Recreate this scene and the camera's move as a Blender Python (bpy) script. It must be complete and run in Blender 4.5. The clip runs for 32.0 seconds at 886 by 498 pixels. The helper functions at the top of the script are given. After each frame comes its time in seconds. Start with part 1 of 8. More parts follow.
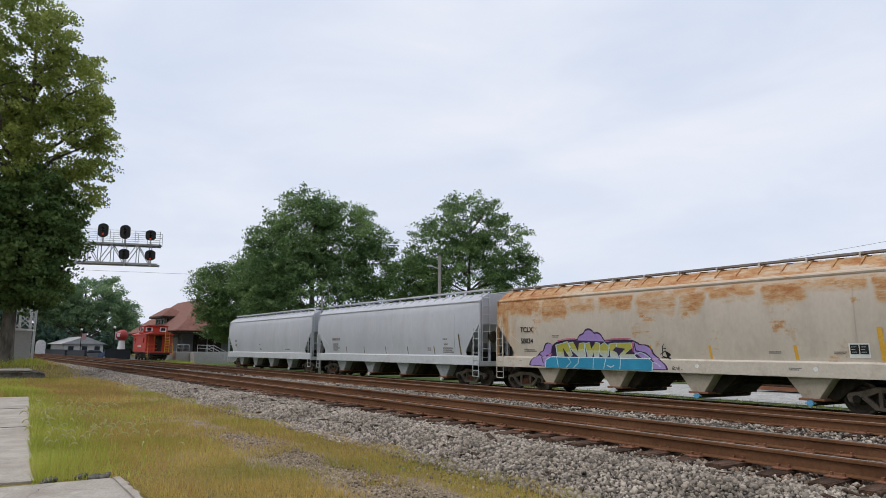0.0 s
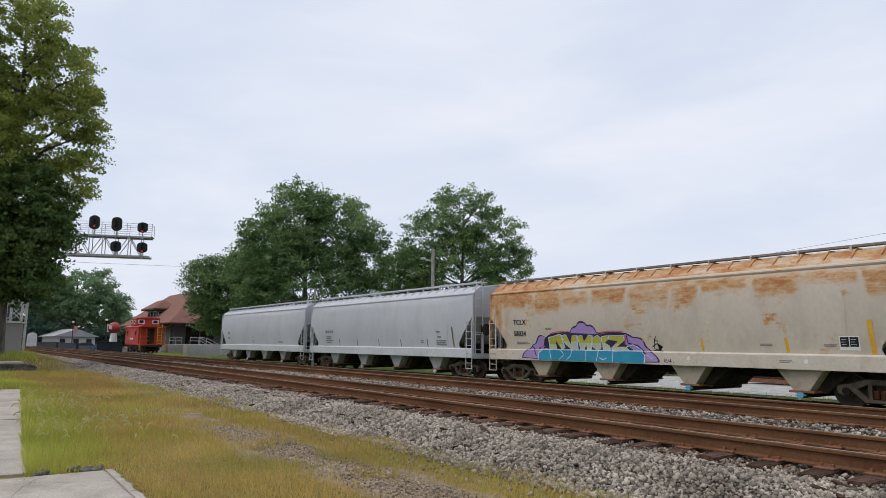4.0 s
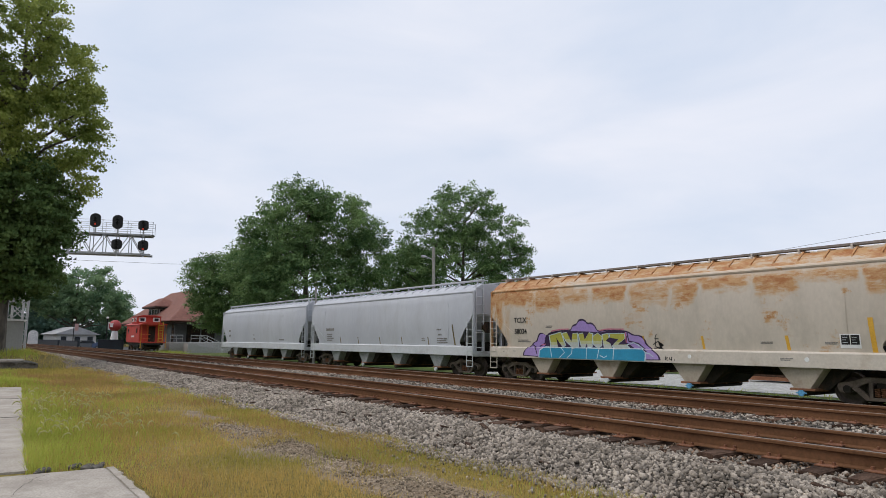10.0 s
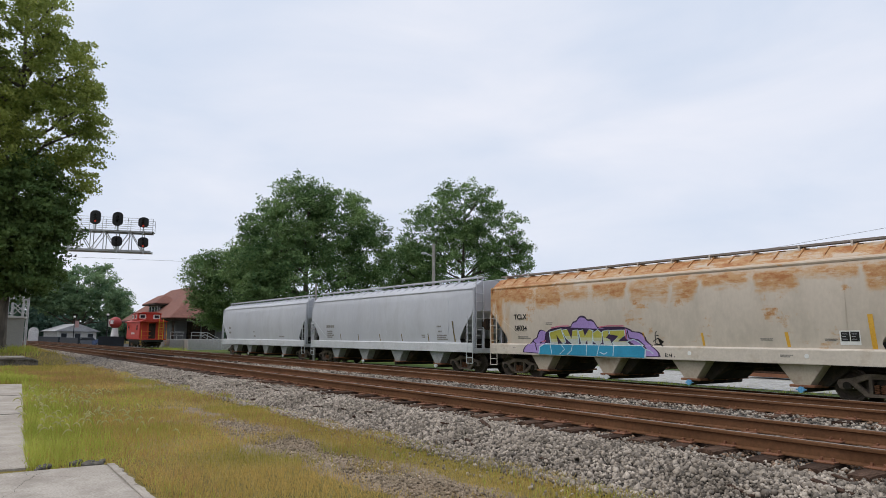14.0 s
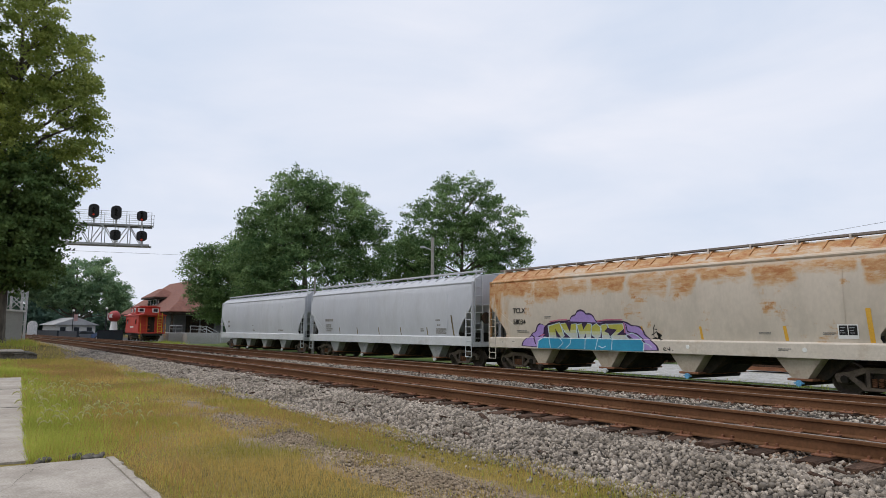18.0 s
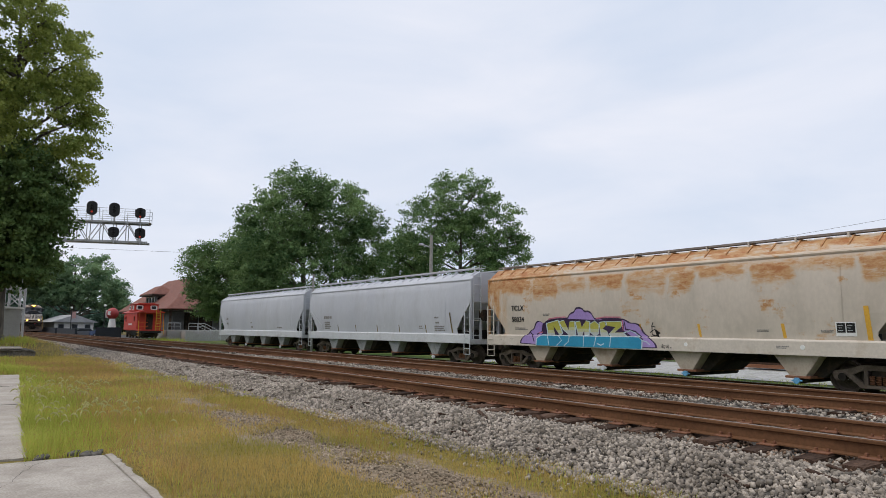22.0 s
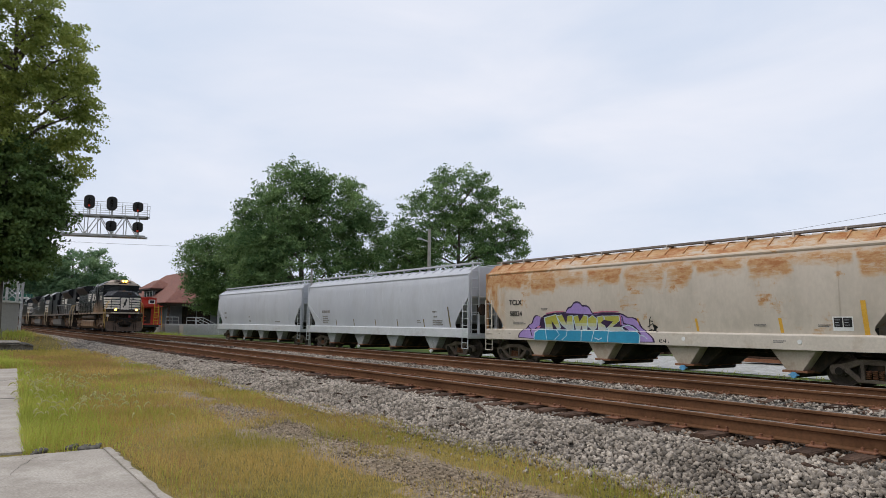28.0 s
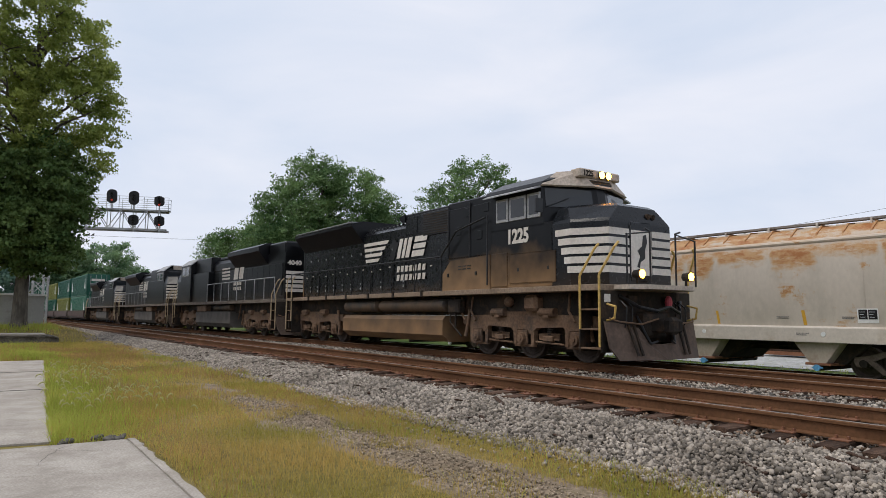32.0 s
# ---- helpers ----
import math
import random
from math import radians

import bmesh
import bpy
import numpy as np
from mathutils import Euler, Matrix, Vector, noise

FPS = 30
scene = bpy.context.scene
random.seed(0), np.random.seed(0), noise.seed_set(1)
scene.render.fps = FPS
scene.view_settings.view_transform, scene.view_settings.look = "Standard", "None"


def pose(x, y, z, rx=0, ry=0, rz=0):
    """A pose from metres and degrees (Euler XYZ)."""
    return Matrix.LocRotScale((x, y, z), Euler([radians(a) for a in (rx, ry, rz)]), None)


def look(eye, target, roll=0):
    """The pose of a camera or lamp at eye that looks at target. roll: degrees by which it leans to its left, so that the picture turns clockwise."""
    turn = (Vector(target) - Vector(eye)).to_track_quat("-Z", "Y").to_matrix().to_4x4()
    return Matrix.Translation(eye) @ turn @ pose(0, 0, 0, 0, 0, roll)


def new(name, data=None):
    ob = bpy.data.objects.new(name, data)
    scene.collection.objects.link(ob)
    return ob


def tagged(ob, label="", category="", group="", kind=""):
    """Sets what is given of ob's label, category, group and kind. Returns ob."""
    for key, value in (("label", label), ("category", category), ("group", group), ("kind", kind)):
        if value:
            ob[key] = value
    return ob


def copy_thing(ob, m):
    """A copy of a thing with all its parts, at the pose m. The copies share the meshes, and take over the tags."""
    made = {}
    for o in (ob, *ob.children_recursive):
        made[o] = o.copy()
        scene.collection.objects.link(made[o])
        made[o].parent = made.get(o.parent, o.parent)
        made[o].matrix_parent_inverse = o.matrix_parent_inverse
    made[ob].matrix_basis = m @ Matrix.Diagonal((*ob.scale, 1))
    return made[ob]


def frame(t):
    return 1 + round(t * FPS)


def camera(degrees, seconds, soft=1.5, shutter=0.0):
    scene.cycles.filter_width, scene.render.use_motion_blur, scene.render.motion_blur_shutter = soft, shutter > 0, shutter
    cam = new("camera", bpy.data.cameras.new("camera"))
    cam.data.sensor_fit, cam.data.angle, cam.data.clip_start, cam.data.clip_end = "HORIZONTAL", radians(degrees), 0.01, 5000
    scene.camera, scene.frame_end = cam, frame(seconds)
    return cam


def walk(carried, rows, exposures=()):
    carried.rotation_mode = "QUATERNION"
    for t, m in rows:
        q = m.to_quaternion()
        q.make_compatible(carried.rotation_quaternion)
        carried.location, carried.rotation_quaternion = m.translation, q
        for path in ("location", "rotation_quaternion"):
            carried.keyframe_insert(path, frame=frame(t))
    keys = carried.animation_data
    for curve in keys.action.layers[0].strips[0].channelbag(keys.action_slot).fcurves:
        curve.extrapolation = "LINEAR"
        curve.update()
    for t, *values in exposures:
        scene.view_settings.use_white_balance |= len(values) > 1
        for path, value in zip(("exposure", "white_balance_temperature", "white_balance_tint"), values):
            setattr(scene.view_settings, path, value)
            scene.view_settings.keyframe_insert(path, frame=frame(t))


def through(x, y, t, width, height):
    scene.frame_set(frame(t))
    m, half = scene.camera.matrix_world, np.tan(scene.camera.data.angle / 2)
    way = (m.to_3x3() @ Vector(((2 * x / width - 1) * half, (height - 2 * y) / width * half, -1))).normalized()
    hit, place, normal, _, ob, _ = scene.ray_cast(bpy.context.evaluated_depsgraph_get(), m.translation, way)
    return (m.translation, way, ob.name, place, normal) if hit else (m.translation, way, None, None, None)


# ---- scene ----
# World: x along the tracks, y across them away from the camera, z = 0 at the rail tops of the main line.
EYE = (0.0, 0.0, 1.061)
# seconds, turn to the left of straight across the tracks, tilt up, roll (degrees)
VIEW = [
    (0.0, 55.412, 8.646, 0.517),
    (0.5, 55.325, 8.588, 0.508),
    (1.0, 55.202, 8.507, 0.509),
    (1.5, 55.091, 8.402, 0.513),
    (2.0, 54.989, 8.327, 0.514),
    (2.5, 54.900, 8.284, 0.516),
    (3.0, 54.848, 8.215, 0.515),
    (3.5, 54.827, 8.104, 0.512),
    (5.5, 54.827, 7.965, 0.528),
    (6.0, 54.820, 7.958, 0.532),
    (6.5, 54.823, 7.970, 0.529),
    (7.0, 54.823, 7.985, 0.524),
    (7.5, 54.816, 7.977, 0.526),
    (8.0, 54.816, 7.955, 0.532),
    (8.5, 54.831, 7.940, 0.528),
    (9.0, 54.857, 7.935, 0.518),
    (9.5, 54.880, 7.908, 0.514),
    (10.0, 54.887, 7.846, 0.517),
    (10.5, 54.887, 7.788, 0.524),
    (11.0, 54.887, 7.769, 0.527),
    (11.5, 54.887, 7.752, 0.525),
    (12.0, 54.871, 7.713, 0.524),
    (12.5, 54.840, 7.675, 0.526),
    (13.0, 54.831, 7.639, 0.521),
    (13.5, 54.859, 7.607, 0.506),
    (14.0, 54.892, 7.578, 0.495),
    (14.5, 54.905, 7.546, 0.486),
    (16.5, 54.949, 7.376, 0.504),
    (17.0, 54.913, 7.281, 0.508),
    (17.5, 54.858, 7.173, 0.513),
    (18.0, 54.790, 7.051, 0.512),
    (18.5, 54.740, 6.921, 0.513),
    (19.0, 54.727, 6.834, 0.519),
    (19.5, 54.735, 6.811, 0.523),
    (20.0, 54.740, 6.810, 0.522),
    (20.5, 54.740, 6.809, 0.523),
    (21.0, 54.735, 6.805, 0.527),
    (21.5, 54.712, 6.812, 0.532),
    (22.0, 54.665, 6.833, 0.536),
    (22.5, 54.605, 6.850, 0.537),
    (23.0, 54.559, 6.851, 0.539),
    (23.5, 54.539, 6.835, 0.546),
    (24.0, 54.530, 6.816, 0.555),
    (24.5, 54.511, 6.798, 0.560),
    (25.0, 54.495, 6.751, 0.561),
    (25.5, 54.514, 6.687, 0.562),
    (27.5, 54.422, 6.454, 0.576),
    (28.0, 54.502, 6.351, 0.580),
    (28.5, 54.568, 6.264, 0.585),
    (29.0, 54.663, 6.156, 0.582),
    (29.5, 54.817, 6.031, 0.570),
    (30.0, 55.011, 5.939, 0.558),
    (30.5, 55.273, 5.843, 0.553),
    (31.0, 55.601, 5.743, 0.549),
    (31.5, 55.886, 5.693, 0.543),
    (32.0, 56.060, 5.698, 0.536),
]


def view(yaw, tilt, roll):
    a, b = radians(yaw), radians(tilt)
    f = Vector((-math.sin(a) * math.cos(b), math.cos(a) * math.cos(b), math.sin(b)))
    return look(EYE, Vector(EYE) + f, roll)


cam = camera(66.75, 32.0, soft=0.6)
walk(cam, [(t, view(a, b, c)) for t, a, b, c in VIEW])
# ---- world and light: an overcast summer day ----
world = bpy.data.worlds.new("world")
scene.world = world
world.use_nodes = True
wn, wl = world.node_tree.nodes, world.node_tree.links
wn.clear()
sky = wn.new("ShaderNodeTexSky")
sky.sky_type, sky.sun_disc = "NISHITA", False
sky.sun_elevation, sky.sun_rotation = radians(52), radians(200)
sky.air_density, sky.dust_density = 1.0, 3.0
skyb = wn.new("ShaderNodeVectorMath")
skyb.operation = "SCALE"
skyb.inputs["Scale"].default_value = 0.10
wl.new(sky.outputs[0], skyb.inputs[0])
tc = wn.new("ShaderNodeTexCoord")
mp = wn.new("ShaderNodeMapping")
mp.inputs["Scale"].default_value = (1.0, 1.0, 3.2)
wl.new(tc.outputs["Generated"], mp.inputs["Vector"])
n1 = wn.new("ShaderNodeTexNoise")
n1.inputs["Scale"].default_value, n1.inputs["Detail"].default_value, n1.inputs["Roughness"].default_value = 2.6, 5.0, 0.5
n1.inputs["Distortion"].default_value = 0.4
wl.new(mp.outputs[0], n1.inputs["Vector"])
cr = wn.new("ShaderNodeValToRGB")
cr.color_ramp.elements[0].position, cr.color_ramp.elements[0].color = 0.30, (0.635, 0.71, 0.85, 1)
cr.color_ramp.elements[1].position, cr.color_ramp.elements[1].color = 0.68, (0.80, 0.825, 0.915, 1)
wl.new(n1.outputs["Fac"], cr.inputs["Fac"])
mixw = wn.new("ShaderNodeMixRGB")
mixw.inputs["Fac"].default_value = 0.93
wl.new(skyb.outputs[0], mixw.inputs[1])
wl.new(cr.outputs[0], mixw.inputs[2])
bgn = wn.new("ShaderNodeBackground")
bgn.inputs["Strength"].default_value = 1.08
wl.new(mixw.outputs[0], bgn.inputs["Color"])
won = wn.new("ShaderNodeOutputWorld")
wl.new(bgn.outputs[0], won.inputs["Surface"])

sun = new("sun", bpy.data.lights.new("sun", "SUN"))
sun.data.energy, sun.data.angle, sun.data.color = 1.35, radians(25), (1.0, 0.94, 0.86)
sun.matrix_world = look((-10, -22, 40), (0, 0, 0))
scene.view_settings.exposure = 0.0


# ---- materials ----
def surf(name, a, b=None, rough=0.8, metal=0.0, big=0.8, fine=30.0, amount=0.25, bump=0.2, dist=0.01, stretch=(1, 1, 1),
         dirt=None, dirt_amount=0.0, dirt_scale=1.2, dirt_low=0.5, rnd=0.0, spec=0.5, island=False):
    """Base colours a and b mixed by a wide noise, fine grain on top, relief, and an optional dirt or rust colour in blotches."""
    m = bpy.data.materials.new(name)
    m.use_nodes = True
    n, l = m.node_tree.nodes, m.node_tree.links
    p = n["Principled BSDF"]
    b = b or tuple(min(1, c * 1.25) for c in a)
    co = n.new("ShaderNodeTexCoord")
    mapn = n.new("ShaderNodeMapping")
    mapn.inputs["Scale"].default_value = stretch
    l.new(co.outputs["Object"], mapn.inputs["Vector"])

    def tex(scale, detail=4.0, rgh=0.55):
        t = n.new("ShaderNodeTexNoise")
        t.inputs["Scale"].default_value, t.inputs["Detail"].default_value, t.inputs["Roughness"].default_value = scale, detail, rgh
        l.new(mapn.outputs[0], t.inputs["Vector"])
        return t.outputs["Fac"]

    def ramp(src, lo, hi):
        r = n.new("ShaderNodeMapRange")
        r.inputs["From Min"].default_value, r.inputs["From Max"].default_value = lo, hi
        l.new(src, r.inputs["Value"])
        return r.outputs["Result"]

    def mix(fac, c1, c2, mode="MIX"):
        x = n.new("ShaderNodeMixRGB")
        x.blend_type = mode
        for i, v in ((0, fac), (1, c1), (2, c2)):
            if hasattr(v, "is_linked"):
                l.new(v, x.inputs[i])
            elif i == 0:
                x.inputs[0].default_value = v
            else:
                x.inputs[i].default_value = (*v, 1)
        return x.outputs[0]

    col = mix(ramp(tex(big), 0.35, 0.65), a, b)
    grain = tex(fine, 3.0)
    dark = tuple(c * (1 - amount * 1.6) for c in (1, 1, 1))
    col = mix(ramp(grain, 0.3, 0.7), mix(1.0, col, dark, "MULTIPLY"), col)
    if dirt:
        d = ramp(tex(dirt_scale, 8.0, 0.65), dirt_low, dirt_low + 0.16)
        x = n.new("ShaderNodeMath")
        x.operation = "MULTIPLY"
        x.inputs[1].default_value = dirt_amount
        l.new(d, x.inputs[0])
        col = mix(x.outputs[0], col, dirt)
    if rnd or island:
        g = n.new("ShaderNodeNewGeometry" if island else "ShaderNodeObjectInfo")
        hs = n.new("ShaderNodeHueSaturation")
        l.new(ramp2(n, l, g.outputs["Random Per Island" if island else "Random"], 1 - rnd, 1 + rnd), hs.inputs["Value"])
        l.new(col, hs.inputs["Color"])
        col = hs.outputs[0]
    l.new(col, p.inputs["Base Color"])
    p.inputs["Metallic"].default_value = metal
    p.inputs["Specular IOR Level"].default_value = spec
    rr = n.new("ShaderNodeMapRange")
    rr.inputs["To Min"].default_value, rr.inputs["To Max"].default_value = max(0.03, rough - 0.1), min(1, rough + 0.1)
    l.new(grain, rr.inputs["Value"])
    l.new(rr.outputs["Result"], p.inputs["Roughness"])
    if bump:
        bp = n.new("ShaderNodeBump")
        bp.inputs["Strength"].default_value, bp.inputs["Distance"].default_value = bump, dist
        l.new(grain, bp.inputs["Height"])
        l.new(bp.outputs[0], p.inputs["Normal"])
    return m


def ramp2(n, l, src, lo, hi):
    r = n.new("ShaderNodeMapRange")
    r.inputs["To Min"].default_value, r.inputs["To Max"].default_value = lo, hi
    l.new(src, r.inputs["Value"])
    return r.outputs["Result"]


def glow(name, col, strength):
    m = bpy.data.materials.new(name)
    m.use_nodes = True
    p = m.node_tree.nodes["Principled BSDF"]
    p.inputs["Base Color"].default_value = (*col, 1)
    p.inputs["Emission Color"].default_value = (*col, 1)
    p.inputs["Emission Strength"].default_value = strength
    return m


def leafy(name, a, b, rough=0.6, through=0.25, spec=0.14):
    """Leaves: two greens that differ from leaf to leaf, with some light passing through."""
    m = bpy.data.materials.new(name)
    m.use_nodes = True
    n, l = m.node_tree.nodes, m.node_tree.links
    p = n["Principled BSDF"]
    g = n.new("ShaderNodeNewGeometry")
    co = n.new("ShaderNodeTexCoord")
    t = n.new("ShaderNodeTexNoise")
    t.inputs["Scale"].default_value, t.inputs["Detail"].default_value = 0.45, 3.0
    l.new(co.outputs["Object"], t.inputs["Vector"])
    ad = n.new("ShaderNodeMath")
    ad.operation = "MULTIPLY_ADD"
    ad.inputs[1].default_value = 0.45
    l.new(g.outputs["Random Per Island"], ad.inputs[0])
    mr = n.new("ShaderNodeMapRange")
    mr.inputs["From Min"].default_value, mr.inputs["From Max"].default_value = 0.36, 0.68
    mr.inputs["To Max"].default_value = 0.75
    l.new(t.outputs["Fac"], mr.inputs["Value"])
    l.new(mr.outputs["Result"], ad.inputs[2])
    x = n.new("ShaderNodeMixRGB")
    x.inputs[1].default_value, x.inputs[2].default_value = (*a, 1), (*b, 1)
    l.new(ad.outputs[0], x.inputs[0])
    l.new(x.outputs[0], p.inputs["Base Color"])
    p.inputs["Roughness"].default_value = rough
    p.inputs["Specular IOR Level"].default_value = spec
    tr = n.new("ShaderNodeBsdfTranslucent")
    l.new(x.outputs[0], tr.inputs["Color"])
    ms = n.new("ShaderNodeMixShader")
    ms.inputs[0].default_value = through
    l.new(p.outputs[0], ms.inputs[1])
    l.new(tr.outputs[0], ms.inputs[2])
    l.new(ms.outputs[0], n["Material Output"].inputs["Surface"])
    return m


M_GRAYCAR = surf("gray_car_paint", (0.47, 0.485, 0.525), (0.53, 0.545, 0.58), 0.5, big=0.5, fine=9, amount=0.04, bump=0.03, dirt=(0.36, 0.36, 0.36), dirt_amount=0.35, dirt_scale=0.7, dirt_low=0.52, stretch=(1, 1, 0.35))
M_GRAYTRIM = surf("gray_car_trim", (0.56, 0.58, 0.60), (0.62, 0.63, 0.65), 0.5, big=0.9, fine=14, amount=0.08, bump=0.05, dirt=(0.33, 0.31, 0.29), dirt_amount=0.4, dirt_scale=1.5, dirt_low=0.54)
M_TANTRIM = surf("tan_trim", (0.58, 0.515, 0.44), (0.64, 0.57, 0.49), 0.6, big=0.9, fine=14, amount=0.08, bump=0.05, dirt=(0.36, 0.26, 0.16), dirt_amount=0.5, dirt_scale=1.7, dirt_low=0.56)
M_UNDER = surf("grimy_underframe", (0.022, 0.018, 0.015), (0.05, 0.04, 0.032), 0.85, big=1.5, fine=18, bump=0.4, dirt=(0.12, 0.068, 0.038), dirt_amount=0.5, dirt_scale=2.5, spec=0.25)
M_HOPTAN = surf("tan_hopper_bay", (0.40, 0.33, 0.26), (0.48, 0.405, 0.325), 0.75, big=1.2, fine=16, amount=0.1, bump=0.1, dirt=(0.20, 0.115, 0.065), dirt_amount=0.6, dirt_scale=1.6, dirt_low=0.5)
M_HOPGRAY = surf("gray_hopper_bay", (0.30, 0.31, 0.32), (0.38, 0.39, 0.40), 0.7, big=1.2, fine=16, bump=0.1, dirt=(0.15, 0.13, 0.11), dirt_amount=0.6, dirt_scale=1.6)
M_TRUCK = surf("rusty_truck_iron", (0.15, 0.11, 0.085), (0.22, 0.165, 0.13), 0.85, big=2, fine=25, bump=0.4, dirt=(0.05, 0.04, 0.035), dirt_amount=0.6, dirt_scale=3)
M_WHEEL = surf("wheel_steel", (0.075, 0.055, 0.045), (0.12, 0.09, 0.07), 0.7, 0.4, big=2, fine=20, bump=0.2)
M_RAIL = surf("rusty_rail", (0.125, 0.06, 0.03), (0.19, 0.094, 0.048), 0.8, big=0.7, fine=22, bump=0.25, dist=0.004, amount=0.18, spec=0.12)
M_RAILTOP = surf("worn_rail_head", (0.27, 0.205, 0.16), (0.35, 0.275, 0.22), 0.48, 0.5, big=0.6, fine=26, bump=0.05)
M_TIE = surf("weathered_tie", (0.075, 0.045, 0.032), (0.15, 0.092, 0.064), 0.92, big=2.5, fine=16, bump=0.6, dist=0.02, stretch=(6, 0.7, 3), rnd=0.55, amount=0.4, spec=0.12)
M_IRONRUST = surf("rust_iron", (0.22, 0.09, 0.045), (0.30, 0.135, 0.07), 0.9, big=2, fine=24, bump=0.3)
# bed darker than its stones, painting shade into the gaps between them
M_BALLAST = surf("ballast_bed", (0.10, 0.09, 0.08), (0.19, 0.172, 0.152), 0.95, big=3.2, fine=17, amount=0.5, bump=1.0, dist=0.05, spec=0.12)
M_STONE = surf("ballast_stone", (0.255, 0.218, 0.178), (0.42, 0.365, 0.305), 0.9, big=1.3, fine=30, amount=0.2, bump=0.3, rnd=0.6, island=True, spec=0.12)
M_BLACK = surf("black_paint", (0.006, 0.006, 0.007), (0.012, 0.012, 0.013), 0.45, big=0.7, fine=12, amount=0.1, bump=0.04)
M_WHITE = surf("white_paint", (0.74, 0.74, 0.72), (0.8, 0.8, 0.78), 0.5, big=1, fine=14, amount=0.06, bump=0.03)
M_YELLOW = surf("yellow_paint", (0.68, 0.36, 0.03), (0.74, 0.42, 0.05), 0.55, big=1.5, fine=18, amount=0.1, bump=0.03)
M_STEELGRAY = surf("galvanised_steel", (0.48, 0.49, 0.50), (0.58, 0.59, 0.60), 0.45, 0.3, big=1.5, fine=20, bump=0.08)


# ---- mesh helpers ----
class G:
    """Gathers vertices and faces of one mesh."""

    def __init__(s):
        s.v, s.f = [], []

    def add(s, vs, fs):
        k = len(s.v)
        s.v += [tuple(v) for v in vs]
        s.f += [tuple(i + k for i in f) for f in fs]
        return s

    def box(s, a, b, c=0.0, m=None):
        (x0, y0, z0), (x1, y1, z1) = a, b
        x0, x1, y0, y1, z0, z1 = min(x0, x1), max(x0, x1), min(y0, y1), max(y0, y1), min(z0, z1), max(z0, z1)
        if c <= 0:
            vs = [(x, y, z) for x in (x0, x1) for y in (y0, y1) for z in (z0, z1)]
            fs = [(0, 1, 3, 2), (4, 6, 7, 5), (0, 4, 5, 1), (2, 3, 7, 6), (0, 2, 6, 4), (1, 5, 7, 3)]
        else:
            vs, fs = [], []
            for ix, x in enumerate((x0, x1)):
                for iy, y in enumerate((y0, y1)):
                    for iz, z in enumerate((z0, z1)):
                        sx, sy, sz = (1, -1)[ix], (1, -1)[iy], (1, -1)[iz]
                        vs += [(x, y + sy * c, z + sz * c), (x + sx * c, y, z + sz * c), (x + sx * c, y + sy * c, z)]
            q = lambda ix, iy, iz, k: (ix * 4 + iy * 2 + iz) * 3 + k
            fs += [(q(0, 0, 0, 0), q(0, 0, 1, 0), q(0, 1, 1, 0), q(0, 1, 0, 0)), (q(1, 0, 0, 0), q(1, 1, 0, 0), q(1, 1, 1, 0), q(1, 0, 1, 0))]
            fs += [(q(0, 0, 0, 1), q(1, 0, 0, 1), q(1, 0, 1, 1), q(0, 0, 1, 1)), (q(0, 1, 0, 1), q(0, 1, 1, 1), q(1, 1, 1, 1), q(1, 1, 0, 1))]
            fs += [(q(0, 0, 0, 2), q(0, 1, 0, 2), q(1, 1, 0, 2), q(1, 0, 0, 2)), (q(0, 0, 1, 2), q(1, 0, 1, 2), q(1, 1, 1, 2), q(0, 1, 1, 2))]
            for u in (0, 1):
                for w in (0, 1):
                    fs += [(q(0, u, w, 1), q(1, u, w, 1), q(1, u, w, 2), q(0, u, w, 2)), (q(u, 0, w, 0), q(u, 1, w, 0), q(u, 1, w, 2), q(u, 0, w, 2)), (q(u, w, 0, 0), q(u, w, 1, 0), q(u, w, 1, 1), q(u, w, 0, 1))]
                    fs += [(q(0, u, w, 0), q(0, u, w, 1), q(0, u, w, 2)), (q(1, u, w, 0), q(1, u, w, 1), q(1, u, w, 2))]
        if m is not None:
            vs = [m @ Vector(v) for v in vs]
        return s.add(vs, fs)

    def cyl(s, p, q, r, r2=None, n=10, cap=True):
        p, q = Vector(p), Vector(q)
        d = (q - p).normalized()
        u = d.orthogonal().normalized()
        w = d.cross(u)
        r2 = r if r2 is None else r2
        vs = [p + (u * math.cos(2 * math.pi * i / n) + w * math.sin(2 * math.pi * i / n)) * r for i in range(n)]
        vs += [q + (u * math.cos(2 * math.pi * i / n) + w * math.sin(2 * math.pi * i / n)) * r2 for i in range(n)]
        fs = [(i, (i + 1) % n, n + (i + 1) % n, n + i) for i in range(n)]
        if cap:
            fs += [tuple(range(n - 1, -1, -1)), tuple(range(n, 2 * n))]
        return s.add(vs, fs)

    def tube(s, pts, r, n=6):
        for a, b in zip(pts, pts[1:]):
            s.cyl(a, b, r, n=n)
        return s

    def prism(s, poly, a, b, axis="y"):
        """A polygon in the other two axes (x,z / y,z / x,y), drawn out from a to b."""
        k = {"y": lambda p, t: (p[0], t, p[1]), "x": lambda p, t: (t, p[0], p[1]), "z": lambda p, t: (p[0], p[1], t)}[axis]
        n = len(poly)
        vs = [k(p, a) for p in poly] + [k(p, b) for p in poly]
        fs = [tuple(range(n)), tuple(range(2 * n - 1, n - 1, -1))] + [(i, n + i, n + (i + 1) % n, (i + 1) % n) for i in range(n)]
        return s.add(vs, fs)

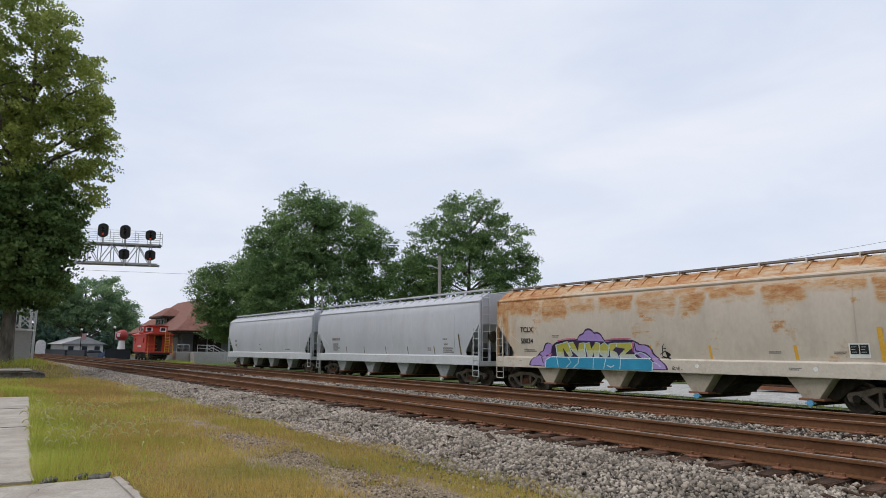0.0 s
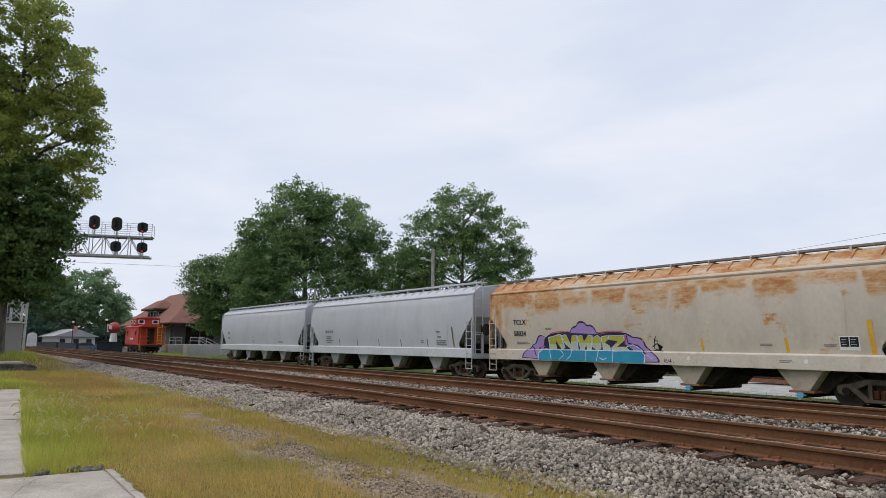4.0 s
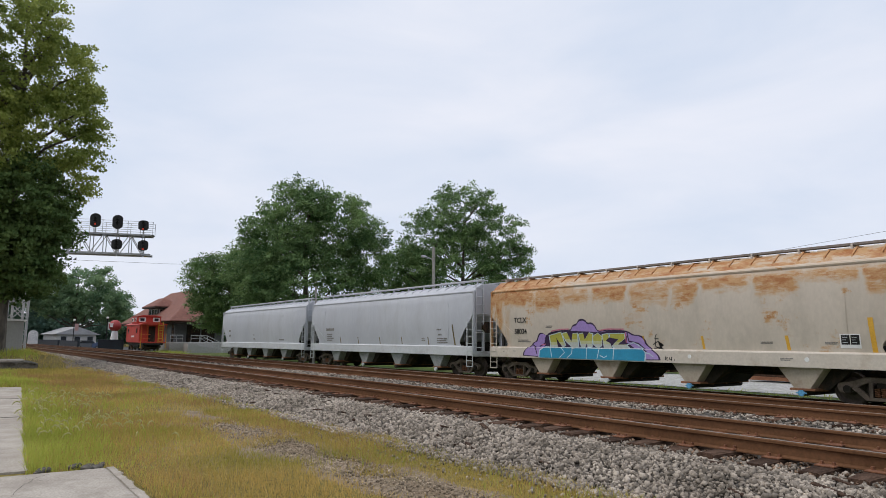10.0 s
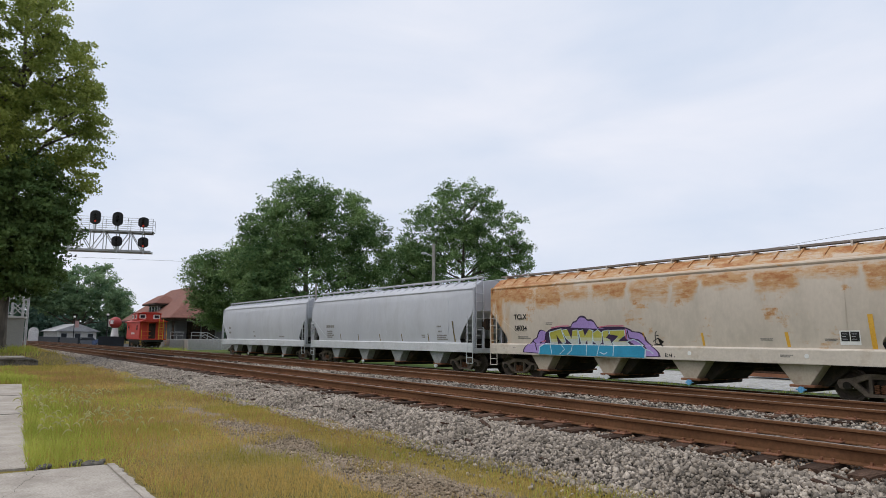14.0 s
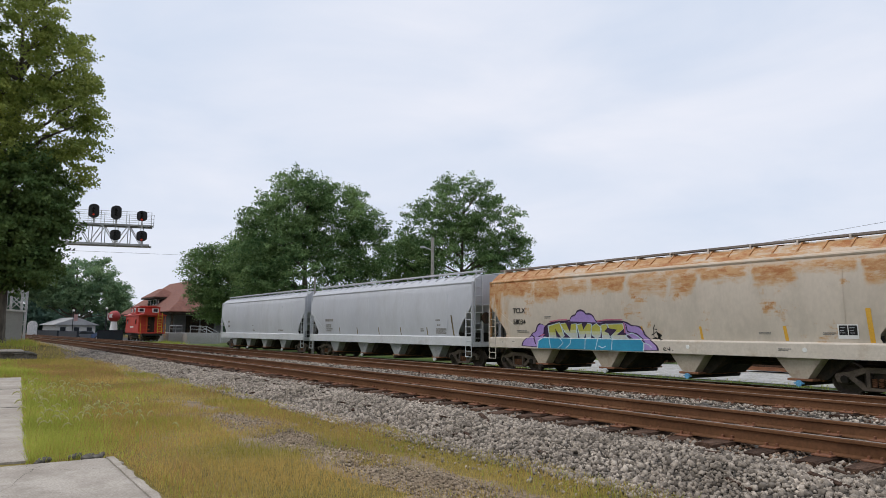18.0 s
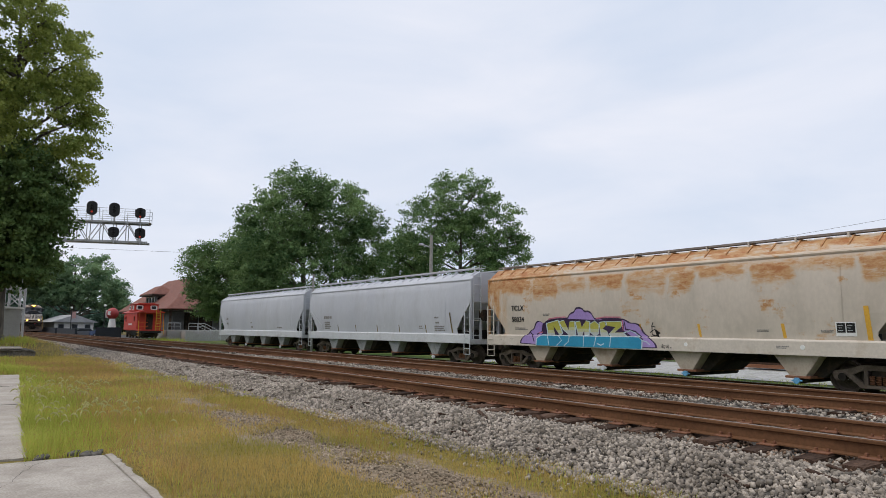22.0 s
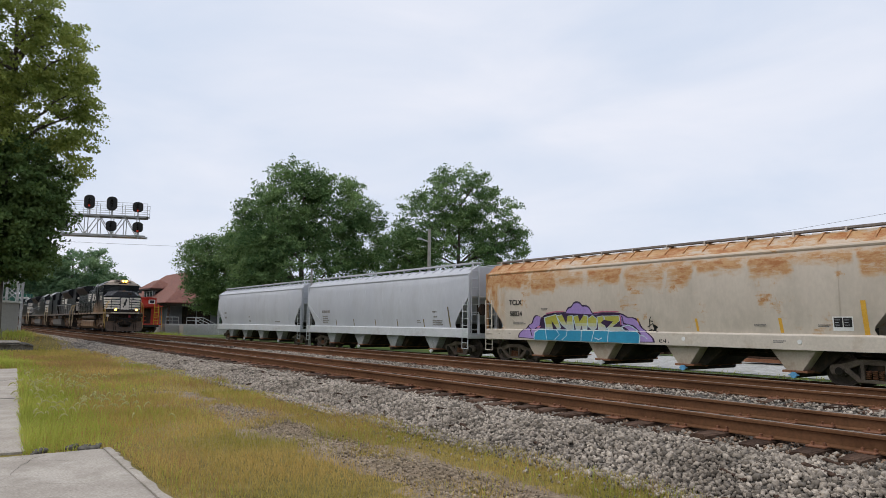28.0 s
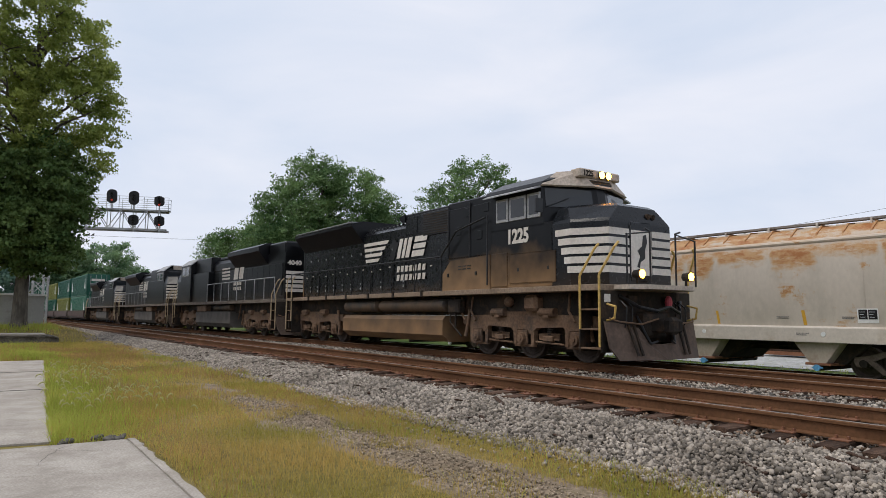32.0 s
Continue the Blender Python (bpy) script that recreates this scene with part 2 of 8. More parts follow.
    def loft(s, rings, close=True, cap=True):
        n = len(rings[0])
        k0 = [v for r in rings for v in r]
        fs = []
        for j in range(len(rings) - 1):
            for i in range(n if close else n - 1):
                a, b = j * n + i, j * n + (i + 1) % n
                fs.append((a, b, b + n, a + n))
        if cap and close:
            fs += [tuple(range(n - 1, -1, -1)), tuple(range((len(rings) - 1) * n, len(rings) * n))]
        return s.add(k0, fs)

    def sphere(s, c, r, n=12, m=8, sq=(1, 1, 1)):
        rings = []
        for j in range(m + 1):
            a = math.pi * j / m - math.pi / 2
            ra = max(math.cos(a), 0.002) * r
            rings.append([(c[0] + ra * math.cos(2 * math.pi * i / n) * sq[0], c[1] + ra * math.sin(2 * math.pi * i / n) * sq[1], c[2] + r * math.sin(a) * sq[2]) for i in range(n)])
        return s.loft(rings)

    def mesh(s, name, material=None, smooth=False):
        me = bpy.data.meshes.new(name)
        me.from_pydata(s.v, [], s.f)
        bm = bmesh.new()
        bm.from_mesh(me)
        bmesh.ops.recalc_face_normals(bm, faces=bm.faces)
        bm.to_mesh(me)
        bm.free()
        if material:
            me.materials.append(material)
        if smooth:
            me.shade_smooth()
            me.set_sharp_from_angle(angle=radians(35))
        return me


def part(name, g, material, parent, label="", smooth=False):
    ob = new(name, g if isinstance(g, bpy.types.Mesh) else g.mesh(name, material, smooth))
    ob.parent = parent
    return tagged(ob, label)


def again(ob, parent=None, m=None):
    """One more object on the same mesh."""
    o = new(ob.name.split(".")[0], ob.data)
    o.parent = parent or ob.parent
    if m is not None:
        o.matrix_basis = m
    if "label" in ob:
        o["label"] = ob["label"]
    return o


def thing(name, label, category, group="", m=None):
    ob = new(name)
    ob.empty_display_size = 0.3
    if m is not None:
        ob.matrix_basis = m
    return tagged(ob, label, category, group)


def single(name, g, material, label="", category="", group="", kind="", m=None, smooth=False):
    ob = new(name, g.mesh(name, material, smooth))
    if m is not None:
        ob.matrix_basis = m
    return tagged(ob, label, category, group, kind)


def text_mesh(body, size, bold=0.0, depth=0.003):
    cu = bpy.data.curves.new("writing", "FONT")
    cu.body, cu.size, cu.extrude, cu.offset = body, size, depth, bold
    cu.align_x, cu.align_y, cu.resolution_u = "LEFT", "BOTTOM_BASELINE", 3
    ob = new("writing", cu)
    me = bpy.data.meshes.new_from_object(ob)
    bpy.data.objects.remove(ob)
    bpy.data.curves.remove(cu)
    return me


def writing(name, body, size, material, parent, m, bold=0.0, label="", wide=1.0):
    me = text_mesh(body, size, bold)
    me.materials.clear()
    me.materials.append(material)
    me.transform(Matrix.Diagonal((wide, 1, 1, 1)))
    ob = new(name, me)
    ob.parent = parent
    ob.matrix_basis = m
    return tagged(ob, label)


# ---- the line of the tracks: a long gentle curve ----
D1, K1, C1, GAP = 8.3288, -0.000366, -2.0e-6, 4.316
OFF3, Z3 = 12.85, -0.60


def line(x, off=0.0):
    """Place on the track off metres beyond the near track's centre, and the heading there."""
    u = min(max(x, -170.0), 60.0)
    y, dy = D1 + K1 * u * u / 2 + C1 * u ** 3 / 6, K1 * u + C1 * u * u / 2
    y += dy * (x - u)
    n = math.hypot(1, dy)
    return x - off * dy / n, y + off / n, math.atan(dy)


def on_line(x, off, z=0.0, flip=False):
    px, py, a = line(x, off)
    return pose(px, py, z, 0, 0, math.degrees(a) + (180 if flip else 0))


# ---- ground ----
def smooth(a, b, v):
    t = min(max((v - a) / (b - a), 0.0), 1.0)
    return t * t * (3 - 2 * t)


def ground_z(x, y):
    off = y - line(x)[1]
    z = -0.5 - 0.25 * smooth(2.0, 7.0, off)
    if off < -2.0:
        mound = smooth(-39.6, -43.5, x) * smooth(-2.3, -4.2, off)
        z += 0.62 * mound * (1 - 0.75 * smooth(-75, -110, x))
        z += 0.035 * noise.noise((x * 0.35, y * 0.35, 0)) * smooth(-2.4, -3.4, off)
    if off > 20:
        z += 0.1 * noise.noise((x * 0.05, y * 0.05, 3))
    return z


def spaced(*runs):
    out = []
    for a, b, n in runs:
        out += [a + (b - a) * i / n for i in range(n)]
    return out + [runs[-1][1]]


gx = spaced((-3000, -600, 8), (-600, -140, 18), (-140, -50, 36), (-50, -36, 28), (-36, 6, 84), (6, 60, 20), (60, 600, 8), (600, 3000, 5))
gy = spaced((-3000, -300, 6), (-300, -20, 10), (-20, -3, 17), (-3, 7, 34), (7, 24, 34), (24, 80, 20), (80, 600, 10), (600, 3000, 6))
g = G()
g.v = [(x, y, ground_z(x, y)) for x in gx for y in gy]
ny = len(gy)
g.f = [(i * ny + j, (i + 1) * ny + j, (i + 1) * ny + j + 1, i * ny + j + 1) for i in range(len(gx) - 1) for j in range(ny - 1)]


def ground_material():
    m = surf("grassy_soil", (0.19, 0.16, 0.045), (0.31, 0.235, 0.085), 0.95, big=0.35, fine=9, amount=0.3, bump=0.7, dist=0.03, dirt=(0.27, 0.21, 0.145), dirt_amount=0.85, dirt_scale=0.33, dirt_low=0.56, spec=0.12)
    return m


M_GROUND = ground_material()
ground = single("ground", g, M_GROUND, "dry olive grass and bare sandy soil beside the railway", "ground", kind="structure", smooth=True)

# far side: mown green verge and a pale gravel lot beyond the siding
M_LAWN = surf("mown_lawn", (0.075, 0.125, 0.025), (0.12, 0.165, 0.04), 0.95, big=0.5, fine=14, amount=0.35, bump=0.8, dist=0.03, dirt=(0.20, 0.19, 0.07), dirt_amount=0.5, dirt_scale=0.5, spec=0.12)
M_LOT = surf("pale_gravel", (0.46, 0.455, 0.44), (0.60, 0.59, 0.575), 0.95, big=1.4, fine=9, amount=0.35, bump=0.6, dirt=(0.25, 0.26, 0.18), dirt_amount=0.6, dirt_scale=1.6, spec=0.12)


def strip(name, material, x0, x1, y0, y1, lift, label, nx=40, nyy=8, along=True, kind="structure", category="ground"):
    g = G()
    for i in range(nx + 1):
        x = x0 + (x1 - x0) * i / nx
        for j in range(nyy + 1):
            off = y0 + (y1 - y0) * j / nyy + (0.35 * noise.noise((x * 0.4, j, 5)) if j in (0, nyy) else 0)
            px, py = (line(x, off)[:2]) if along else (x, off)
            g.v.append((px, py, ground_z(px, py) + lift))
    k = nyy + 1
    g.f = [(i * k + j, (i + 1) * k + j, (i + 1) * k + j + 1, i * k + j + 1) for i in range(nx) for j in range(nyy)]
    return single(name, g, material, label, category, kind=kind, smooth=True)


strip("ground_verge", M_LAWN, -150, 60, 7.6, 70, 0.012, "green mown grass between siding and station", 90, 24)
strip("ground_lot", M_LOT, -32, 60, 16.3, 27.0, 0.03, "pale gravel lot behind the parked hopper cars", 60, 10)
DIRT = surf("bare_gravelly_soil", (0.30, 0.225, 0.15), (0.43, 0.34, 0.245), 0.95, big=1.6, fine=24, amount=0.4, bump=0.9, dist=0.03, dirt=(0.17, 0.14, 0.075), dirt_amount=0.7, dirt_scale=2.2, dirt_low=0.5, spec=0.12)


def bare(x, y):
    """Share of bare soil: a worn strip beside the ballast and scattered thin spots."""
    w = max(0.0, 1 - abs(y - line(x)[1] + 4.28 - 0.25 * noise.noise((x * 0.5, 0, 8))) / 0.8) * smooth(-17, -14, x) * (0.76 + 1.5 * noise.noise((x * 0.9, y * 1.7, 4)))
    return max(w * 1.6, 1.6 * noise.noise((x * 0.45, y * 0.8, 11)) - 0.45)


g = G()
for i in range(241):
    x = -17.0 + 20.0 * i / 240
    for j in range(29):
        px, py = line(x, -5.3 + 2.3 * j / 28)[:2]
        g.v.append((px, py, ground_z(px, py) + min(0.014, 0.03 * (bare(px, py) - 0.3 + 0.25 * noise.noise((px * 5, py * 5, 3))) - (0.05 if j in (0, 28) or i in (0, 240) else 0))))
g.f = [(i * 29 + j, (i + 1) * 29 + j, (i + 1) * 29 + j + 1, i * 29 + j + 1) for i in range(240) for j in range(28)]
single("ground_dirt", g, DIRT, "worn strip of bare gravelly soil in the grass", "ground", kind="structure", smooth=True)
strip("ground_dirt_shoulder", DIRT, -100, -20, -3.7, -2.5, 0.012, "pale sandy shoulder beside the ballast", 90, 5)
strip("ground_street", surf("street_asphalt", (0.055, 0.055, 0.058), (0.08, 0.08, 0.082), 0.9, fine=24, bump=0.3), -260, -112, 9.0, 24.0, 0.03, "asphalt street crossing by the depot", 30, 8)

# ---- ballast bed ----
prof = [(-2.85, -0.56), (-2.5, -0.44), (-2.1, -0.32), (-1.75, -0.26), (-1.4, -0.255), (-0.8, -0.255), (0, -0.265), (0.8, -0.25), (1.4, -0.24), (1.8, -0.26), (2.2, -0.29), (2.6, -0.28), (2.95, -0.22),
        (3.5, -0.22), (4.3, -0.24), (5.1, -0.22), (5.75, -0.25), (6.2, -0.30), (6.8, -0.50), (7.6, -0.80)]
bx = spaced((-420, -60, 60), (-60, -30, 60), (-30, 8, 150), (8, 60, 30))
g = G()
for x in bx:
    for o, z in prof:
        px, py, _ = line(x, o + 0.12 * noise.noise((x * 0.8, o, 1)) * (1 if o < -2.3 else 0))
        g.v.append((px, py, z + 0.018 * noise.noise((x * 3.1, o * 3.1, 2))))
k = len(prof)
g.f = [(i * k + j, (i + 1) * k + j, (i + 1) * k + j + 1, i * k + j + 1) for i in range(len(bx) - 1) for j in range(k - 1)]
single("ground_ballast", g, M_BALLAST, "bed of grey crushed stone under two tracks", "ballast", kind="structure", smooth=True)


def scatter_mesh(name, verts, faces, material, smooth=False):
    """A mesh from arrays of vertices and of triangles or quads."""
    me = bpy.data.meshes.new(name)
    n, k = faces.shape
    me.vertices.add(len(verts))
    me.vertices.foreach_set("co", verts.astype(np.float32).ravel())
    me.loops.add(n * k)
    me.loops.foreach_set("vertex_index", faces.astype(np.int32).ravel())
    me.polygons.add(n)
    me.polygons.foreach_set("loop_start", np.arange(0, n * k, k, dtype=np.int32))
    me.update(calc_edges=True)
    me.materials.append(material)
    if smooth:
        me.shade_smooth()
    return me


rng = np.random.default_rng(7)
CUBE_V = np.array([(x, y, z) for x in (-1, 1) for y in (-1, 1) for z in (-1, 1)], float)
CUBE_F = np.array([(0, 1, 3), (0, 3, 2), (4, 6, 7), (4, 7, 5), (0, 4, 5), (0, 5, 1), (2, 3, 7), (2, 7, 6), (0, 2, 6), (0, 6, 4), (1, 5, 7), (1, 7, 3)])


def turns(n):
    q = rng.normal(size=(n, 4))
    q /= np.linalg.norm(q, axis=1)[:, None]
    w, x, y, z = q.T
    return np.stack([1 - 2 * (y * y + z * z), 2 * (x * y - z * w), 2 * (x * z + y * w), 2 * (x * y + z * w), 1 - 2 * (x * x + z * z), 2 * (y * z - x * w),
                     2 * (x * z - y * w), 2 * (y * z + x * w), 1 - 2 * (x * x + y * y)], -1).reshape(n, 3, 3)


def stones(name, zones, label, material):
    """Angular crushed stones strewn over the bed: zones of x0, x1, off0, off1, count, size."""
    vs = []
    po, pz = [p[0] for p in prof], [p[1] for p in prof]
    for x0, x1, o0, o1, n, size in zones:
        xs, os = rng.uniform(x0, x1, n), rng.uniform(o0, o1, n)
        base = np.array([line(x, o)[:2] for x, o in zip(xs, os)])
        r = size * rng.uniform(0.6, 1.35, n)
        z = np.interp(os, po, pz)
        low = os < -2.75
        z[low] = np.maximum(z[low], [ground_z(x, y) + 0.008 for x, y in base[low]])
        z = z + r * 0.25 + rng.uniform(-0.01, 0.015, n)
        loc = CUBE_V[None] * rng.uniform(0.6, 1.0, (n, 8, 3)) * rng.uniform(0.32, 1.0, (n, 1, 3)) * (r[:, None, None] * 0.62)
        loc = np.einsum("nij,nkj->nki", turns(n), loc)
        vs.append(loc + np.concatenate([base, z[:, None]], 1)[:, None, :])
    v = np.concatenate(vs)
    f = CUBE_F[None] + (np.arange(len(v)) * 8)[:, None, None]
    ob = new(name, scatter_mesh(name, v.reshape(-1, 3), f.reshape(-1, 3), material))
    return tagged(ob, label, "gravel", kind="stuff")


stones("ballast_stones", [(-11, 2, -2.95, -1.42, 21000, 0.047), (-22, -11, -2.95, -1.42, 14500, 0.05), (-42, -22, -2.9, -1.4, 12000, 0.055), (-85, -42, -2.9, -1.4, 9000, 0.085),
                          (-22, 3, -1.5, -0.9, 5200, 0.042), (-30, 3, 0.95, 3.4, 16000, 0.046), (-30, 3, 5.2, 5.9, 1500, 0.045), (-45, -22, 1.3, 3.0, 3500, 0.065),
                          (-28, -14, -3.1, -2.85, 400, 0.045), (-14, 2, -3.1, -2.8, 1700, 0.04), (-11, 2, -3.5, -3.0, 450, 0.034), (-60, -26, -3.3, -2.85, 900, 0.06)], "loose grey crushed ballast stones", M_STONE)
M_STAINED = surf("rust_stained_stone", (0.20, 0.125, 0.08), (0.33, 0.235, 0.17), 0.92, big=1.3, fine=30, amount=0.2, bump=0.3, rnd=0.6, island=True, spec=0.12)
stones("stained_stones", [(-24, 3, -0.95, 1.0, 13000, 0.036), (-30, 3, 3.35, 5.25, 10000, 0.04), (-22, 3, -1.35, -0.85, 2500, 0.034)], "ballast stones stained rust brown between the rails", M_STAINED)

M_PEBBLE = surf("tan_pebble", (0.30, 0.235, 0.165), (0.46, 0.375, 0.28), 0.95, big=1.3, fine=30, amount=0.2, bump=0.3, rnd=0.45, spec=0.12, island=True)
stones("pebbles", [(-13, 1.5, -4.75, -3.85, 7000, 0.02), (-13, 1.5, -4.6, -3.95, 1800, 0.03)], "tan pebbles on the worn bare soil", M_PEBBLE)
# splinters of old ties and bark-brown scraps left on the shoulder
sr = random.Random(19)
g = G()
for i in range(60):
    px, py, a = line(sr.uniform(-26, 1), -sr.uniform(1.3, 2.7))
    w, l_ = sr.uniform(0.012, 0.035), sr.uniform(0.06, 0.26)
    z = float(np.interp(py - line(px)[1], [p[0] for p in prof], [p[1] for p in prof])) + 0.03
    g.box((-l_, -w, -w * 0.5), (l_, w, w * 0.5), w * 0.2, pose(px, py, z, sr.uniform(-15, 15), sr.uniform(-9, 9), sr.uniform(-50, 70)))
single("wood_scraps", g, M_TIE, "dark splintered scraps of old wooden ties on the ballast", "scrap wood", kind="stuff")

# ---- tracks ----
RAILX = spaced((-420, -170, 12), (-170, -40, 40), (-40, 12, 52), (12, 60, 12))
SECT = [(-0.07, -0.185), (0.07, -0.185), (0.07, -0.172), (0.012, -0.155), (0.012, -0.05), (0.037, -0.04), (0.037, -0.012), (0.028, -0.002), (-0.028, -0.002), (-0.037, -0.012), (-0.037, -0.04), (-0.012, -0.05), (-0.012, -0.155), (-0.07, -0.172)]


def rail_mesh(off, z0, sect):
    g = G()
    rings = []
    for x in RAILX:
        rings.append([(*line(x, off + o)[:2], z + z0) for o, z in sect])
    return g.loft(rings)


TIES = []
for k in range(6):
    tr_ = random.Random(k + 40)
    rings = []
    for i, y in enumerate((-1.3, -1.22, -1.05, -0.6, 0.0, 0.6, 1.05, 1.22, 1.3)):
        w, d = 0.115 - tr_.uniform(0, 0.018) * (i in (0, 1, 7, 8)), tr_.uniform(0, 0.03) * (i in (0, 1, 7, 8))
        y += tr_.uniform(-0.03, 0.03) * (i in (0, 8))
        o = tr_.uniform(-0.008, 0.008)
        rings.append([(-w + o, y, -0.36), (w + o, y, -0.36), (w + o, y, -0.197 - d), (w - 0.03 + o, y, -0.185 - d * 0.6), (0.01 + o, y, -0.187 - d * tr_.uniform(0.2, 1.2)), (-w + 0.03 + o, y, -0.185 - d), (-w + o, y, -0.197 - d)])
    TIES.append(G().loft(rings).mesh("tie", M_TIE))
plate = G()
for s in (-0.75, 0.75):
    plate.box((-0.10, s - 0.2, -0.184), (0.10, s + 0.2, -0.168), 0.003)
    for a, b in ((-0.06, -0.10), (0.06, -0.10), (-0.06, 0.10), (0.06, 0.10)):
        plate.box((a - 0.013, s + b - 0.02, -0.175), (a + 0.013, s + b + 0.02, -0.135), 0.004)
PLATE = plate.mesh("tie_plate", M_IRONRUST)


def track(name, off, z0, near, label):
    tk = thing(name, label, "railway track")
    tagged(tk, kind="structure")
    for s in (-0.75, 0.75):
        r = part("rail", rail_mesh(off + s, z0, SECT), M_RAIL, tk, "rust-brown steel rail with a worn head")
        part("rail_head", rail_mesh(off + s, z0, [(-0.026, -0.004), (0.026, -0.004), (0.026, 0.0), (-0.026, 0.0)]), M_RAILTOP, r, "worn running surface")
    rest, anch = G(), G()
    x = -230.0
    rr = random.Random(int(off * 10))
    while x < 40:
        px, py, a = line(x + rr.uniform(-0.05, 0.05), off + rr.uniform(-0.11, 0.11))
        m = pose(px, py, z0 + rr.uniform(-0.014, 0.004), rr.uniform(-1.0, 1.0), 0, math.degrees(a) + rr.uniform(-2.6, 2.6))
        if near and -44 < x < 4:
            t = new("tie", TIES[rr.randrange(6)])
            t.parent, t.matrix_basis = tk, m
            p = new("tie_plate", PLATE)
            p.parent, p.matrix_basis = t, Matrix.Identity(4)
        else:
            rest.box((-0.115, -1.3, -0.36), (0.115, 1.3, -0.185), 0, m)
        x += 0.53
    tagged(part("ties", rest, M_TIE, tk), kind="stuff")
    return tk


track("track_near", 0.0, 0.0, True, "main line track on weathered wooden ties in ballast")
track("track_middle", GAP, 0.0, True, "second main line track on weathered wooden ties")
track("track_siding", OFF3, Z3, False, "siding track with old ties in grass")

# ---- concrete slabs of the old platform ----
M_CONC = surf("weathered_concrete", (0.39, 0.345, 0.295), (0.52, 0.47, 0.41), 0.92, big=1.6, fine=42, amount=0.2, bump=0.4, dist=0.008, dirt=(0.27, 0.24, 0.20), dirt_amount=0.7, dirt_scale=2.6, dirt_low=0.52, spec=0.12)
M_OLDCONC = surf("dark_old_concrete", (0.13, 0.12, 0.10), (0.24, 0.22, 0.19), 0.95, big=1.2, fine=10, amount=0.35, bump=0.8, dist=0.03, dirt=(0.06, 0.055, 0.045), dirt_amount=0.7, dirt_scale=1.6, spec=0.12)


def slab(name, corners, z0, z1, label, wobble=0.03, cuts=14):
    """A slab with slightly broken edges."""
    pts = []
    n = len(corners)
    for i in range(n):
        a, b = Vector(corners[i]), Vector(corners[(i + 1) % n])
        for j in range(cuts):
            p = a.lerp(b, j / cuts)
            w = wobble * (0 if j == 0 else 1)
            pts.append((p.x + w * noise.noise((p.x * 3, p.y * 3, i)), p.y + w * noise.noise((p.x * 3, p.y * 3, i + 9))))
    inner = [(x + (sum(p[0] for p in pts) / len(pts) - x) * 0.006, y + (sum(p[1] for p in pts) / len(pts) - y) * 0.012) for x, y in pts]
    g = G().loft([[(x, y, z0) for x, y in pts], [(x, y, z1 - 0.012) for x, y in pts], [(x, y, z1) for x, y in inner]])
    return single(name, g, M_CONC, label, "paving", kind="structure")


slab("pavement_near", [(-9.1, -4.0), (3.5, -4.0), (3.5, 1.50), (-9.05, 1.50)], -0.7, -0.45, "old pale concrete platform slab with a worn edge", 0.008, 60)
edge = thing("pavement_edging", "cracked pale concrete edging along the platform slab", "edging")
tagged(edge, kind="structure")
er = random.Random(8)
x = -9.07
while x < 3.4:
    w = er.uniform(0.5, 1.5)
    ring = [(x + 0.002, 1.506), (x + w * 0.3, 1.507 + er.uniform(0, 0.006)), (x + w * 0.7, 1.507 + er.uniform(0, 0.006)), (x + w - 0.002, 1.506)]
    ring += [(x + w - 0.002 - w * k / 7, 1.60 + er.uniform(-0.025, 0.025)) for k in range(8)][:-1] + [(x + 0.002, 1.60)]
    top = -0.451 + er.uniform(-0.003, 0.002)
    part("edging_stone", G().loft([[(a, b, -0.68) for a, b in ring], [(a, b, top - 0.012) for a, b in ring], [(a + (x + w / 2 - a) * 0.006, b + (1.56 - b) * (0.3 if b > 1.55 else 0.03), top) for a, b in ring]]), M_CONC, edge)
    x += w
slab("pavement_far", [(-25.2, -4.0), (-9.45, -4.0), (-9.4, 0.74), (-25.1, 1.6)], -0.7, -0.455, "weathered pale concrete walk with grass at its edge", 0.07, 60)
crack = G()
crack.box((-15.6, -3.9, -0.452), (-15.57, 1.15, -0.446)).box((-20.3, -3.9, -0.452), (-20.27, 1.3, -0.446)).box((-5.1, -3.9, -0.447), (-5.07, 1.42, -0.441))
single("pavement_joint", crack, M_OLDCONC, "dirt-filled joints across the slabs", "joint", kind="structure")
cr_ = random.Random(14)
for x, y, a, steps in ((-8.9, 0.9, -0.5, 16), (-8.3, 1.45, -1.9, 14), (-7.6, 0.1, 0.5, 14), (-11.2, 0.7, -1.2, 12), (-14.0, 0.9, -1.8, 12)):
    left, right = [], []
    for i in range(steps):
        w = 0.0022 * (1 - i / steps) + 0.001
        left.append((x - math.sin(a) * w, y + math.cos(a) * w, -0.4475))
        right.append((x + math.sin(a) * w, y - math.cos(a) * w, -0.4475))
        a += cr_.uniform(-0.5, 0.5)
        x, y = x + math.cos(a) * 0.09, y + math.sin(a) * 0.09
    g = G().add(left + right, [(i, i + 1, steps + i + 1, steps + i) for i in range(steps - 1)])
    single("pavement_crack", g, M_OLDCONC, "thin dark crack in the slab", "crack", kind="structure")
rub = random.Random(3)
